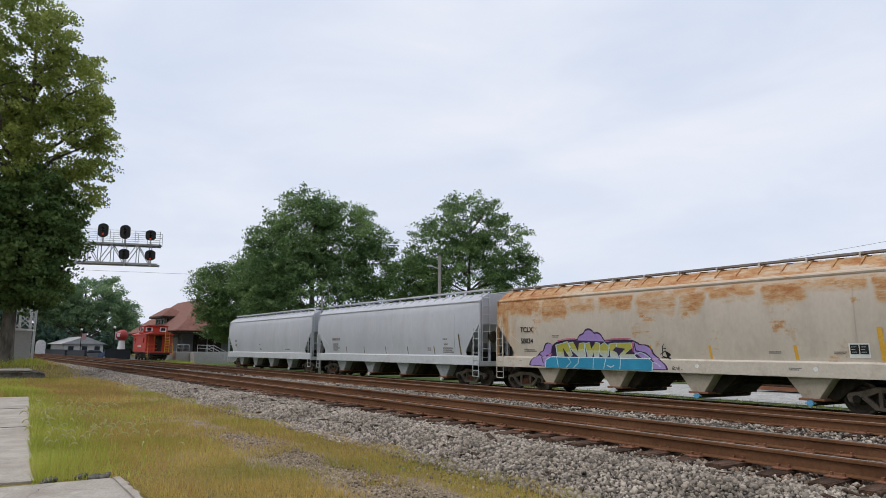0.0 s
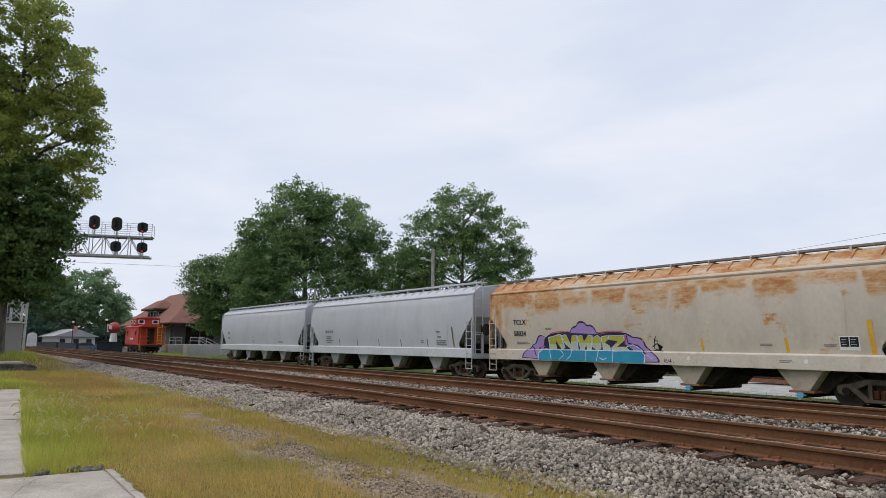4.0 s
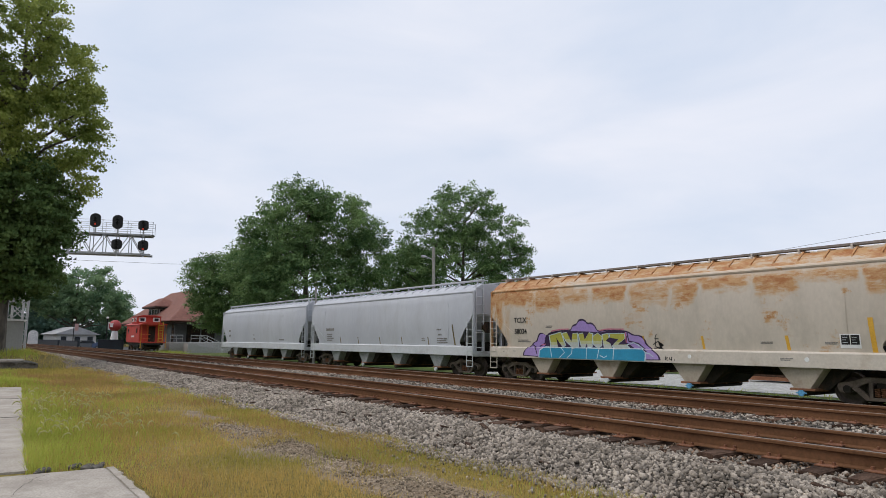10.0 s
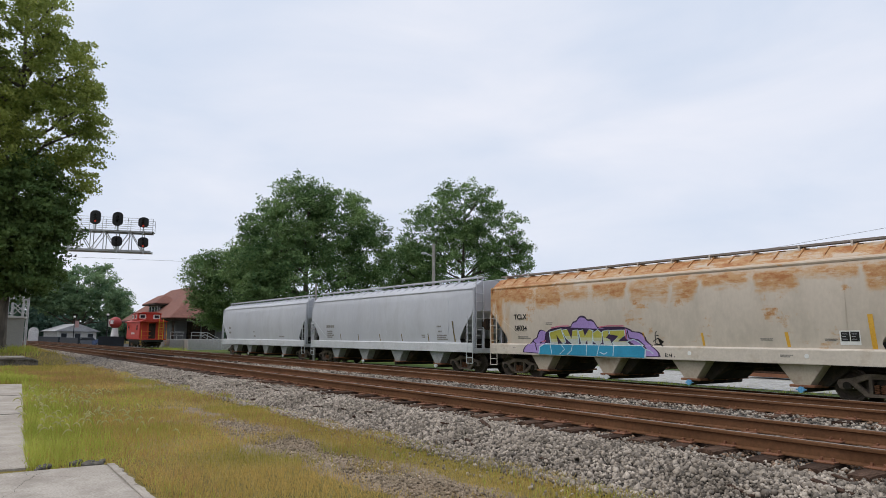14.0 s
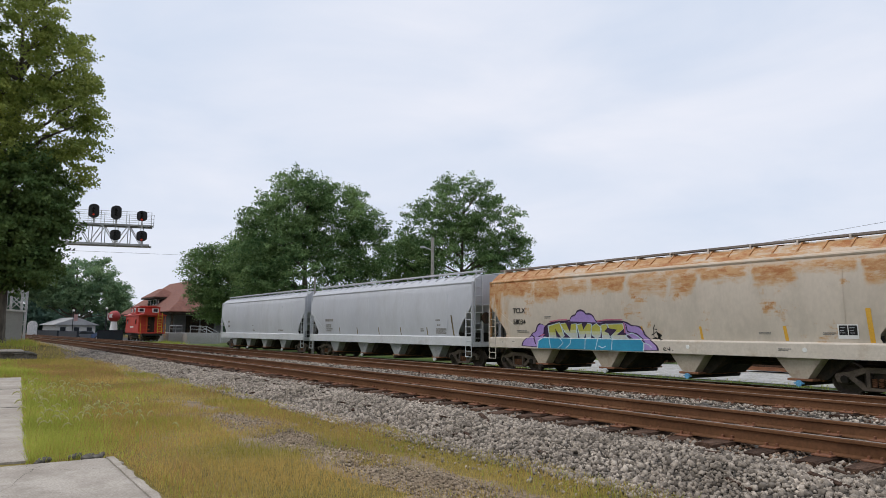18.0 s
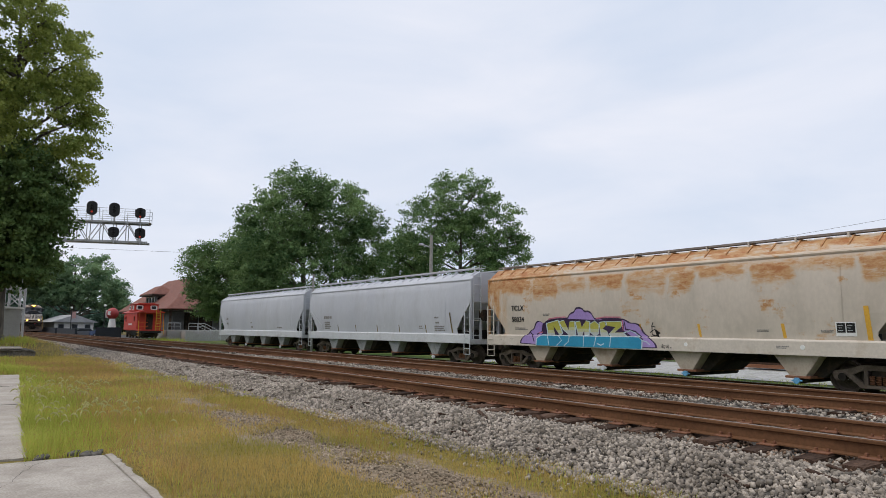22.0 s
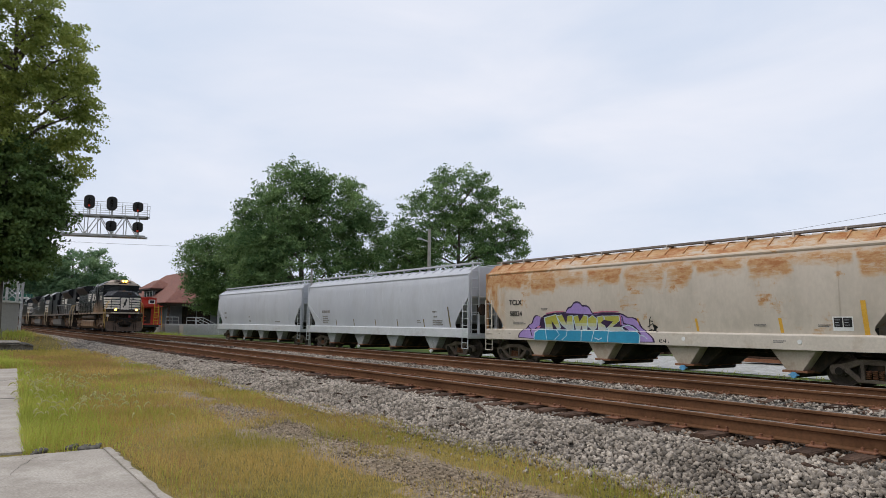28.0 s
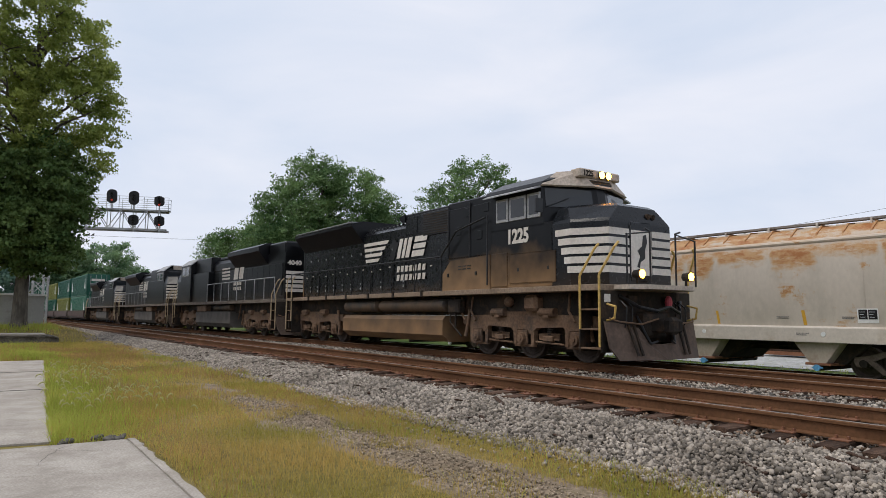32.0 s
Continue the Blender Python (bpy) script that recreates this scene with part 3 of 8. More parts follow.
for i in range(9):
    s = rub.uniform(0.025, 0.055)
    x, y = -9.2 + rub.uniform(-0.12, 0.1), (0.75 + rub.uniform(0, 0.2)) if i < 3 else (1.15 + rub.uniform(0, 0.4))
    g = G().box((-s, -s * 1.3, -s * 0.5), (s, s * 1.3, s * 0.5), s * 0.25, Matrix.Rotation(rub.uniform(0, 3), 4, "Z"))
    single("asphalt_chunk", g, M_OLDCONC, "dark broken lump of asphalt at the slab edge", "rubble", "lumps at the slab edge", m=pose(x, y, -0.47 + s * 0.4, rub.uniform(-12, 12), rub.uniform(-12, 12), 0))

# broken old platform wall beyond the grass
g = G()
rings = []
for i in range(31):
    y = -6 + 9.1 * i / 30
    xf = -39.2 + 0.16 * noise.noise((y * 1.4, 0, 0)) - 0.35 * smooth(2.6, 3.1, y)
    zt = -0.10 - 0.1 * smooth(2.5, 3.1, y) + 0.05 * noise.noise((y * 2, 4, 0))
    rings.append([(xf, y, -0.7), (xf + 0.05 * noise.noise((y * 4, 1, 0)), y, -0.35), (xf + 0.02, y, zt - 0.09), (xf + 0.1, y, zt - 0.07), (xf + 0.1, y, zt), (xf - 2.2, y, zt + 0.02), (xf - 2.2, y, -0.7)])
g.loft(rings)
single("platform_wall", g, M_OLDCONC, "dark crumbling concrete edge of an old platform", "wall", kind="structure")
g = G()
g.loft([[(-39.22, y, -0.085), (-39.1, y, -0.08), (-39.1, y, -0.015), (-41.3, y, -0.005), (-41.3, y, -0.085)] for y in (-6, -3, 0, 1.6, 2.5)])
single("platform_cap", g, M_CONC, "pale concrete cap of the old platform", "cap", kind="structure")


# ---- parked covered hopper cars on the siding ----
def rusty_tan():
    """Tan paint with rust that has bled down from the roof seams, panel by panel."""
    m = surf("rusty_tan_paint", (0.535, 0.465, 0.385), (0.59, 0.52, 0.435), 0.6, big=0.5, fine=10, amount=0.06, bump=0.05, stretch=(1, 1, 0.5), dirt=(0.40, 0.355, 0.285), dirt_amount=0.6, dirt_scale=0.9, dirt_low=0.5)
    n, l = m.node_tree.nodes, m.node_tree.links
    p = n["Principled BSDF"]
    src = p.inputs["Base Color"].links[0].from_socket
    co = n.new("ShaderNodeTexCoord")
    sp = n.new("ShaderNodeSeparateXYZ")
    l.new(co.outputs["Object"], sp.inputs[0])

    def rng_(v, a, b, c, d):
        r = n.new("ShaderNodeMapRange")
        for k, q in (("From Min", a), ("From Max", b), ("To Min", c), ("To Max", d)):
            r.inputs[k].default_value = q
        l.new(v, r.inputs["Value"])
        return r.outputs["Result"]

    def math_(op, a, b):
        x = n.new("ShaderNodeMath")
        x.operation = op
        for i, q in ((0, a), (1, b)):
            if hasattr(q, "is_linked"):
                l.new(q, x.inputs[i])
            else:
                x.inputs[i].default_value = q
        return x.outputs[0]

    def nz(scale, st, detail, rg=0.6):
        mp = n.new("ShaderNodeMapping")
        mp.inputs["Scale"].default_value = st
        l.new(co.outputs["Object"], mp.inputs["Vector"])
        t = n.new("ShaderNodeTexNoise")
        t.inputs["Scale"].default_value, t.inputs["Detail"].default_value, t.inputs["Roughness"].default_value = scale, detail, rg
        l.new(mp.outputs[0], t.inputs["Vector"])
        return t.outputs["Fac"]

    mp = n.new("ShaderNodeMapping")
    mp.inputs["Scale"].default_value = (0.62, 0.0, 0.0)
    wob = n.new("ShaderNodeTexNoise")
    wob.inputs["Scale"].default_value, wob.inputs["Detail"].default_value = 1.1, 5.0
    l.new(co.outputs["Object"], wob.inputs["Vector"])
    sh = n.new("ShaderNodeVectorMath")
    sh.operation = "MULTIPLY_ADD"
    sh.inputs[1].default_value = (0.7, 0.7, 0.7)
    l.new(wob.outputs["Color"], sh.inputs[0])
    l.new(co.outputs["Object"], sh.inputs[2])
    l.new(sh.outputs[0], mp.inputs["Vector"])

    def columns(feature):
        vo = n.new("ShaderNodeTexVoronoi")
        vo.feature, vo.inputs["Scale"].default_value, vo.inputs["Randomness"].default_value = feature, 1.0, 0.4
        l.new(mp.outputs[0], vo.inputs["Vector"])
        return vo

    cell = n.new("ShaderNodeSeparateColor")
    l.new(columns("F1").outputs["Color"], cell.inputs[0])
    gap = rng_(columns("DISTANCE_TO_EDGE").outputs["Distance"], 0.005, 0.10, 0.0, 1.0)
    z = math_("ADD", sp.outputs["Z"], math_("MULTIPLY", math_("SUBTRACT", nz(1.7, (1.3, 1, 1), 8), 0.5), 0.55))
    low = rng_(cell.outputs[0], 0.0, 1.0, 3.50, 2.75)
    band = math_("MULTIPLY", rng_(math_("SUBTRACT", z, low), -0.16, 0.14, 0.0, 1.0), rng_(sp.outputs["Z"], 3.70, 3.80, 1.0, 0.25))
    band = math_("MULTIPLY", math_("MULTIPLY", band, gap), rng_(cell.outputs[1], 0.05, 0.5, 0.6, 1.0))
    streak = nz(1.6, (0.55, 1, 3.2), 8, 0.68)
    band = math_("MULTIPLY", band, rng_(math_("ADD", math_("MULTIPLY", streak, 0.6), math_("MULTIPLY", nz(4.5, (0.7, 1, 1.8), 8, 0.7), 0.4)), 0.36, 0.56, 0.08, 1.0))
    rim = math_("MULTIPLY", math_("MULTIPLY", rng_(z, 3.40, 3.72, 0.0, 1.0), rng_(sp.outputs["Z"], 3.78, 3.86, 1.0, 0.3)), rng_(nz(1.0, (0.6, 1, 1.2), 8, 0.68), 0.42, 0.60, 0.0, 0.9))
    near_end = math_("MULTIPLY", math_("MULTIPLY", rng_(sp.outputs["X"], -1.5, -6.0, 0.0, 1.0), rng_(z, 3.05, 3.45, 0.0, 1.0)), rng_(nz(1.5, (0.9, 1, 1.4), 8, 0.7), 0.36, 0.56, 0.0, 0.95))
    band = math_("MAXIMUM", math_("MAXIMUM", band, near_end), rim)
    roof = math_("MULTIPLY", rng_(sp.outputs["Z"], 3.97, 4.02, 0.0, 1.0), rng_(nz(1.3, (0.7, 1.6, 1.6), 9, 0.7), 0.38, 0.56, 0.1, 1.0))
    end = math_("MULTIPLY", rng_(sp.outputs["X"], -7.0, -8.3, 0.0, 1.0), rng_(nz(2.0, (2.2, 1, 0.6), 6), 0.36, 0.6, 0.15, 1.0))
    spots = math_("MULTIPLY", rng_(nz(0.75, (1, 1, 1), 9, 0.7), 0.555, 0.64, 0.0, 0.85), rng_(streak, 0.45, 0.6, 0.2, 1.0))
    fac = math_("MAXIMUM", math_("MAXIMUM", band, roof), math_("MAXIMUM", end, spots))
    light = rng_(fac, 0.05, 0.6, 0.0, 0.85)
    heavy = rng_(math_("MULTIPLY", fac, rng_(nz(3.2, (0.8, 1, 1.6), 8, 0.7), 0.38, 0.62, 0.3, 1.0)), 0.30, 0.85, 0.0, 0.9)
    for f, c in ((light, (0.47, 0.25, 0.08)), (heavy, (0.33, 0.11, 0.022))):
        x = n.new("ShaderNodeMixRGB")
        l.new(f, x.inputs[0])
        l.new(src, x.inputs[1])
        x.inputs[2].default_value = (*c, 1)
        src = x.outputs[0]
    l.new(src, p.inputs["Base Color"])
    return m


M_TAN = rusty_tan()
M_WALK = surf("weathered_grating", (0.20, 0.175, 0.15), (0.30, 0.265, 0.23), 0.8, fine=20, bump=0.2)
M_STENCIL = surf("faded_stencil", (0.23, 0.215, 0.195), (0.30, 0.28, 0.26), 0.7, fine=20)
# near-black that paints the shade inside the open car ends
M_ENDSHADE = surf("dark_interior", (0.03, 0.028, 0.026), (0.05, 0.046, 0.042), 0.9, fine=12)
M_BLUECAP = surf("blue_plastic_cap", (0.10, 0.33, 0.60), (0.14, 0.40, 0.68), 0.5, fine=20, bump=0.02)
BODY_Y = [(1.46, 1.51), (2.2, 1.58), (2.8, 1.60), (3.5, 1.565), (3.92, 1.49)]
SILL_Y = 1.60


def side_y(z):
    """How far out the car's near side lies at height z."""
    if z < 1.46:
        return SILL_Y
    return float(np.interp(z, [a for a, _ in BODY_Y], [b for _, b in BODY_Y]))


def decal(name, poly, material, parent, lift, label=""):
    """Paint of the outline poly (x, z) that lies on the car's bowed near side."""
    bm = bmesh.new()
    bm.faces.new([bm.verts.new((x, 0, z)) for x, z in poly])
    bm.normal_update()
    bmesh.ops.triangulate(bm, faces=bm.faces[:])
    for zc in (1.455, 1.465, 1.75, 2.05, 2.35, 2.65, 3.1):
        bmesh.ops.bisect_plane(bm, geom=bm.verts[:] + bm.edges[:] + bm.faces[:], plane_co=(0, 0, zc), plane_no=(0, 0, 1))
    for v in bm.verts:
        v.co.y = -side_y(v.co.z) - lift
    for f in bm.faces:
        if f.normal.y > 0:
            f.normal_flip()
    me = bpy.data.meshes.new(name)
    bm.to_mesh(me)
    bm.free()
    me.materials.append(material)
    return part(name, me, None, parent, label)


def ribbon(pts, w):
    """The outline of a band of width w along the points."""
    left, right = [], []
    for i, p in enumerate(pts):
        a, b = Vector(pts[max(i - 1, 0)]), Vector(pts[min(i + 1, len(pts) - 1)])
        d = (b - a).normalized()
        nrm = Vector((-d.y, d.x)) * w / 2
        left.append((p[0] + nrm.x, p[1] + nrm.y))
        right.append((p[0] - nrm.x, p[1] - nrm.y))
    return left + right[::-1]


def bars(parent, x, z, w, h, rows, material, seed=0, face=True, lift=0.006, name="lettering"):
    """Unreadable small writing: short bars."""
    rr = random.Random(seed)
    g = G()
    dz = h / max(rows, 1)
    for r in range(rows):
        xx = x
        while xx < x + w * rr.uniform(0.75, 1.0):
            ww = dz * rr.uniform(0.35, 1.1)
            zz = z - r * dz
            y = -side_y(zz) - lift
            g.box((xx, y, zz - dz * 0.62), (xx + ww, y + 0.004, zz))
            xx += ww + dz * 0.18
    return part(name, g, material, parent, "small illegible stencilled lettering")


# -- one freight truck, shared by all cars --
fr = G()
fr.prism([(-1.16, 0.52), (-1.12, 0.62), (-0.75, 0.68), (-0.4, 0.80), (0.4, 0.80), (0.75, 0.68), (1.12, 0.62), (1.16, 0.52), (1.1, 0.38), (0.98, 0.36), (0.86, 0.50), (0.62, 0.54), (0.36, 0.66), (-0.36, 0.66), (-0.62, 0.54), (-0.86, 0.50), (-0.98, 0.36), (-1.1, 0.38)], -0.06, 0.06)
for q in (-1, 1):
    fr.prism([(q * 0.80, 0.50), (q * 0.64, 0.535), (q * 0.36, 0.30), (q * 0.36, 0.19), (q * 0.44, 0.19)], -0.055, 0.055)
    fr.box((q * 0.30 - 0.045, -0.05, 0.2), (q * 0.30 + 0.045, 0.05, 0.69))
fr.box((-0.44, -0.055, 0.18), (0.44, 0.055, 0.265))
FRAME = fr.mesh("side_frame", M_TRUCK)
coil = []
for i in range(51):
    a, z = 2 * math.pi * i / 10, 0.272 + 0.0047 * i
    coil.append([((0.055 + 0.016 * math.cos(b)) * math.cos(a), (0.055 + 0.016 * math.cos(b)) * math.sin(a), z + 0.016 * math.sin(b)) for b in (2 * math.pi * j / 6 for j in range(6))])
    coil[-1].append(coil[-1][0])
SPRING = G().loft(coil, cap=False).mesh("coil_spring", M_IRONRUST, True)
bg = G().cyl((0, -0.05, 0.46), (0, 0.05, 0.46), 0.11, 0.09, 12)
BEARING = bg.mesh("bearing_cap", M_UNDER)


def wheelset_mesh(r, half=0.75):
    g = G()
    prof_ = [(-0.09, 0.10), (-0.09, 0.14), (-0.02, 0.16), (0.0, r * 0.72), (-0.04, r * 0.84), (-0.07, r * 0.86), (-0.075, r), (0.045, r + 0.005), (0.06, r + 0.028), (0.07, r + 0.02), (0.07, r * 0.86), (0.04, r * 0.8), (0.05, 0.16), (0.09, 0.1)]
    n = 28
    for s in (-1, 1):
        rings = [[(rad * math.cos(2 * math.pi * i / n), s * (half - o), rad * math.sin(2 * math.pi * i / n)) for o, rad in prof_] for i in range(n + 1)]
        g.loft(rings, cap=False)
    g.cyl((0, -half - 0.12, 0), (0, half + 0.12, 0), 0.085, n=12)
    return g.mesh("wheelset", M_WHEEL, True)


WHEEL = wheelset_mesh(0.46)
BOLSTER = G().box((-0.2, -0.95, 0.48), (0.2, 0.95, 0.68), 0.02).box((-0.32, -0.88, 0.2), (0.32, 0.88, 0.52), 0.02).box((-0.3, -0.25, 0.66), (0.3, 0.25, 0.78), 0.02).mesh("truck", M_UNDER)


def freight_truck(parent, x):
    t = new("truck", BOLSTER)
    t.parent, t.matrix_basis = parent, pose(x, 0, 0)
    for s in (-1, 1):
        for nm, me, dx in (("side_frame", FRAME, 0), ("coil_spring", SPRING, -0.16), ("coil_spring", SPRING, 0), ("coil_spring", SPRING, 0.16), ("bearing_cap", BEARING, -0.89), ("bearing_cap", BEARING, 0.89)):
            o = new(nm, me)
            o.parent, o.matrix_basis = t, pose(dx, s * (1.0 if nm != "bearing_cap" else 1.05), 0)
    for s in (-0.89, 0.89):
        o = new("wheelset", WHEEL)
        o.parent, o.matrix_basis = t, pose(s, 0, 0.46)
    return t


def ladder(g, x0, x1, y, z0, z1, n, r=0.013):
    for x in (x0, x1):
        g.box((x - 0.025, y - 0.02, z0), (x + 0.025, y + 0.02, z1), 0.004)
    for i in range(n):
        z = z0 + (z1 - z0) * (i + 0.5) / n
        g.cyl((x0, y - 0.02, z), (x1, y - 0.02, z), r, n=6)


def hopper_car(xc, L, paint, trim, baymat, label, bays, truck_x, up=0.0):
    car = thing("hopper_car", label, "railcar", "parked hopper cars", on_line(xc, OFF3, Z3))
    h = L / 2
    # body: bowed sides, sloped ends, peaked roof
    def sec(x, zb):
        zs = [zb + (3.92 + up - zb) * i / 6 for i in range(7)]
        near = [(x, -side_y(max(z, 1.46)), z) for z in zs]
        roof = [(x, -1.34, 4.10 + up), (x, -1.0, 4.36 + up * 0.5), (x, 0, 4.44), (x, 1.0, 4.36 + up * 0.5), (x, 1.34, 4.10 + up)]
        return near + roof + [(a, -b, c) for a, b, c in reversed(near)]
    g = G()
    e = h - 0.12
    xs = [(-e, 2.92), (-e + 0.02, 2.90), (-h + 2.6, 1.42)] + [(-h + 2.6 + (L - 5.2) * i / 10, 1.42) for i in range(1, 10)] + [(h - 2.6, 1.42), (e - 0.02, 2.90), (e, 2.92)]
    g.loft([sec(x, z) for x, z in xs])
    body = part("body", g, paint, car, smooth=True)
    # side sheets carried on past the slope sheets, cut off at the open ends
    for s in (-1, 1):
        for q in (-1, 1):
            g = G()
            rings = []
            for z, b in ((1.43, 1.12), (1.6, 1.20), (1.72, 1.17), (2.2, 0.78), (2.62, 0.40), (2.76, 0.24), (2.95, 0.14)):
                a = 2.65 - (z - 1.42) * 1.6
                y = side_y(max(z, 1.46))
                rings.append([(s * (h - a), q * y, z), (s * (h - b), q * y, z), (s * (h - b), q * (y - 0.03), z), (s * (h - a), q * (y - 0.03), z)])
            part("end_side_sheet", g.loft(rings), paint, body)
    # faint weld seams between side sheets
    for i in range(1, 9):
        x = -e + 2 * e * i / 9
        g = G()
        zz = (1.46, 2.0, 2.8, 3.5, 3.9)
        g.loft([[(x - 0.007, -side_y(z) - 0.0015, z), (x + 0.007, -side_y(z) - 0.0015, z), (x, -side_y(z) + 0.02, z)] for z in zz])
        part("weld_seam", g, paint, body)
    for s in (-1, 1):
        # side sill: a flanged channel
        g = G().prism([(s * 1.5, 1.03), (s * 1.6, 1.03), (s * 1.6, 1.42), (s * 1.575, 1.46), (s * 1.49, 1.475)], -h + 0.08, h - 0.08, "x")
        g.box((-h + 0.08, s * 1.45, 1.02), (h - 0.08, s * 1.6, 1.036))
        part("side_sill", g, trim, car)
        g = G().prism([(s * 1.47, 3.86 + up), (s * 1.515, 3.87 + up), (s * 1.53, 3.92 + up), (s * 1.50, 3.97 + up), (s * 1.44, 3.99 + up)], -e - 0.02, e + 0.02, "x")
        part("top_chord", g, paint, car)
        # running board with brackets
        g = G().box((-h + 0.15, s * 0.62, 4.475 + up), (h - 0.15, s * 0.98, 4.50 + up)).box((-h + 0.15, s * 0.965, 4.455 + up), (h - 0.15, s * 0.99, 4.525 + up), 0.004)
        part("running_board", g, M_WALK if paint is M_TAN else trim, car, "open steel grating walkway on the roof")
        k = int(L / 1.55)
        for i in range(k + 1):
            x = -h + 0.5 + (L - 1.0) * i / k
            if s < 0 and i:
                again(first, m=pose(x + h - 0.5, 0, 0))
                again(rib, m=pose(x + h - 0.5, 0, 0))
                again(rib, m=pose(x + h - 0.5 - (L - 1.0) / k / 2, 0, 0))
            elif s < 0:
                rib = part("roof_rib", G().prism([(-1.36, 4.06 + up), (-1.32, 4.16 + up), (-0.98, 4.41 + up * 0.5), (-0.62, 4.44), (-0.62, 4.38), (-1.0, 4.34 + up * 0.5), (-1.3, 4.08 + up)], x + 0.1, x + 0.15, "x"), paint, body)
                first = part("roof_bracket", G().box((x - 0.03, -1.02, 4.10), (x + 0.03, -0.95, 4.50 + up), 0.006).box((x - 0.03, -1.0, 4.43 + up), (x + 0.03, -0.6, 4.475 + up)), trim, car)
    for i in range(6):
        x0 = -e + 0.5 + (2 * e - 1.0) * i / 6
        part("hatch_cover", G().box((x0 + 0.04, -0.36, 4.40), (x0 + (2 * e - 1.0) / 6 - 0.04, 0.36, 4.50), 0.03), trim, car)
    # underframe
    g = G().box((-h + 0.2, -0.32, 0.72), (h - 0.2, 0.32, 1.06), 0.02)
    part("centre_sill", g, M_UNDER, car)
    for s in (-1, 1):
        g = G().box((s * (h - 0.3), -1.5, 0.98), (s * (h - 0.06), 1.5, 1.2), 0.015).box((s * (h - 1.0), -1.45, 1.18), (s * (h - 0.06), 1.45, 1.21))
        part("end_platform", g, trim, car)
        for y in (-1.52, 1.52):
            part("corner_post", G().box((s * (h - 0.16), y - 0.05, 1.2), (s * (h - 0.07), y + 0.05, 3.95 + up), 0.006), paint, car)
        for y in (-0.55, 0.55):
            part("end_post", G().box((s * (h - 0.66), y - 0.05, 1.2), (s * (h - 0.54), y + 0.05, 3.0), 0.006), trim, car)
        for z in (2.98, 2.1):
            part("end_rail", G().tube([(s * (h - 0.1), -1.5, z), (s * (h - 0.1), 1.5, z)], 0.02), trim, car)
        for y in (-1.6, 1.6):
            g = G()
            top = 2.75
            ladder(g, s * (h - 0.10), s * (h - 0.52), y, 1.1, top, 0)
            g.tube([(s * (h - 0.55), y, 1.05), (s * (h - 0.55), y, 0.52), (s * (h - 0.1), y, 0.52), (s * (h - 0.1), y, 1.05)], 0.018)
            g.tube([(s * (h - 0.55), y, 0.78), (s * (h - 0.1), y, 0.78)], 0.015)
            lp = part("ladder", g, trim, car, "side ladder with stirrup step")
            for i in range(5):
                z = 1.1 + (top - 1.1) * (i + 0.5) / 5
                part("rung", G().cyl((s * (h - 0.10), y - 0.02, z), (s * (h - 0.55), y - 0.02, z), 0.013, n=6), trim, lp)
        g = G()
        ladder(g, 0, 0.45, 0, 1.2, 4.4, 8)
        o = part("end_ladder", g, trim, car)
        o.matrix_basis = pose(s * (h - 0.07), -1.42 if s > 0 else 1.42, 0, 0, 0, 90 if s > 0 else -90)
        # slope-sheet braces in the open end, dark to paint in the shade there
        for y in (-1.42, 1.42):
            part("slope_brace", G().cyl((s * (h - 2.2), y, 1.2), (s * (h - 0.7), y, 2.5), 0.035, n=6), M_ENDSHADE, car)
            part("brace_post", G().box((s * (h - 0.85), y - 0.05, 1.2), (s * (h - 0.76), y + 0.05, 2.4)), M_ENDSHADE, car)
        part("bulkhead", G().box((s * (h - 2.3), -1.3, 1.06), (s * (h - 2.2), 1.3, 1.7)), M_ENDSHADE, car)
        g = G().box((s * (h - 0.35), -0.16, 0.76), (s * (h + 0.2), 0.16, 1.0), 0.02).box((s * (h + 0.2), -0.14, 0.72), (s * (h + 0.42), 0.12, 1.02), 0.05)
        part("coupler", g, M_UNDER, car)
        g = G().tube([(s * (h + 0.1), 0.3, 0.85), (s * (h + 0.2), 0.34, 0.6), (s * (h + 0.38), 0.32, 0.5), (s * (h + 0.45), 0.2, 0.62)], 0.025)
        part("air_hose", g, M_BLACK, car)
    # hand brake wheel and reservoir on one end
    g = G().cyl((h - 0.06, -0.75, 2.35), (h - 0.02, -0.75, 2.35), 0.28, n=20).box((h - 0.3, -0.92, 2.15), (h - 0.07, -0.58, 2.6), 0.03)
    part("brake_wheel", g, M_UNDER, car)
    # discharge bays
    for k, x in enumerate(bays):
        top, bot = [(x - 0.68, -1.46, 1.05), (x + 0.68, -1.46, 1.05), (x + 0.68, 1.46, 1.05), (x - 0.68, 1.46, 1.05)], [(x - 0.22, -1.42, 0.42), (x + 0.22, -1.42, 0.42), (x + 0.22, 1.42, 0.42), (x - 0.22, 1.42, 0.42)]
        bay = part("discharge_bay", G().loft([bot, top]), baymat, car, "sloped discharge hopper with rust streaks")
        # inner slope sheet in near-black, painting the shaded side of the bay
        part("slope_sheet", G().loft([[(x - 0.42, -1.0, 0.40), (x + 0.55, -1.0, 0.40), (x + 0.55, 1.0, 0.40), (x - 0.42, 1.0, 0.40)], [(x - 1.0, -1.0, 1.05), (x + 1.3, -1.0, 1.05), (x + 1.3, 1.0, 1.05), (x - 1.0, 1.0, 1.05)]]), M_UNDER, bay, "slope sheet with its shade painted near-black")
        g = G().box((x - 0.36, -1.44, 0.36), (x + 0.36, 1.44, 0.43), 0.01)
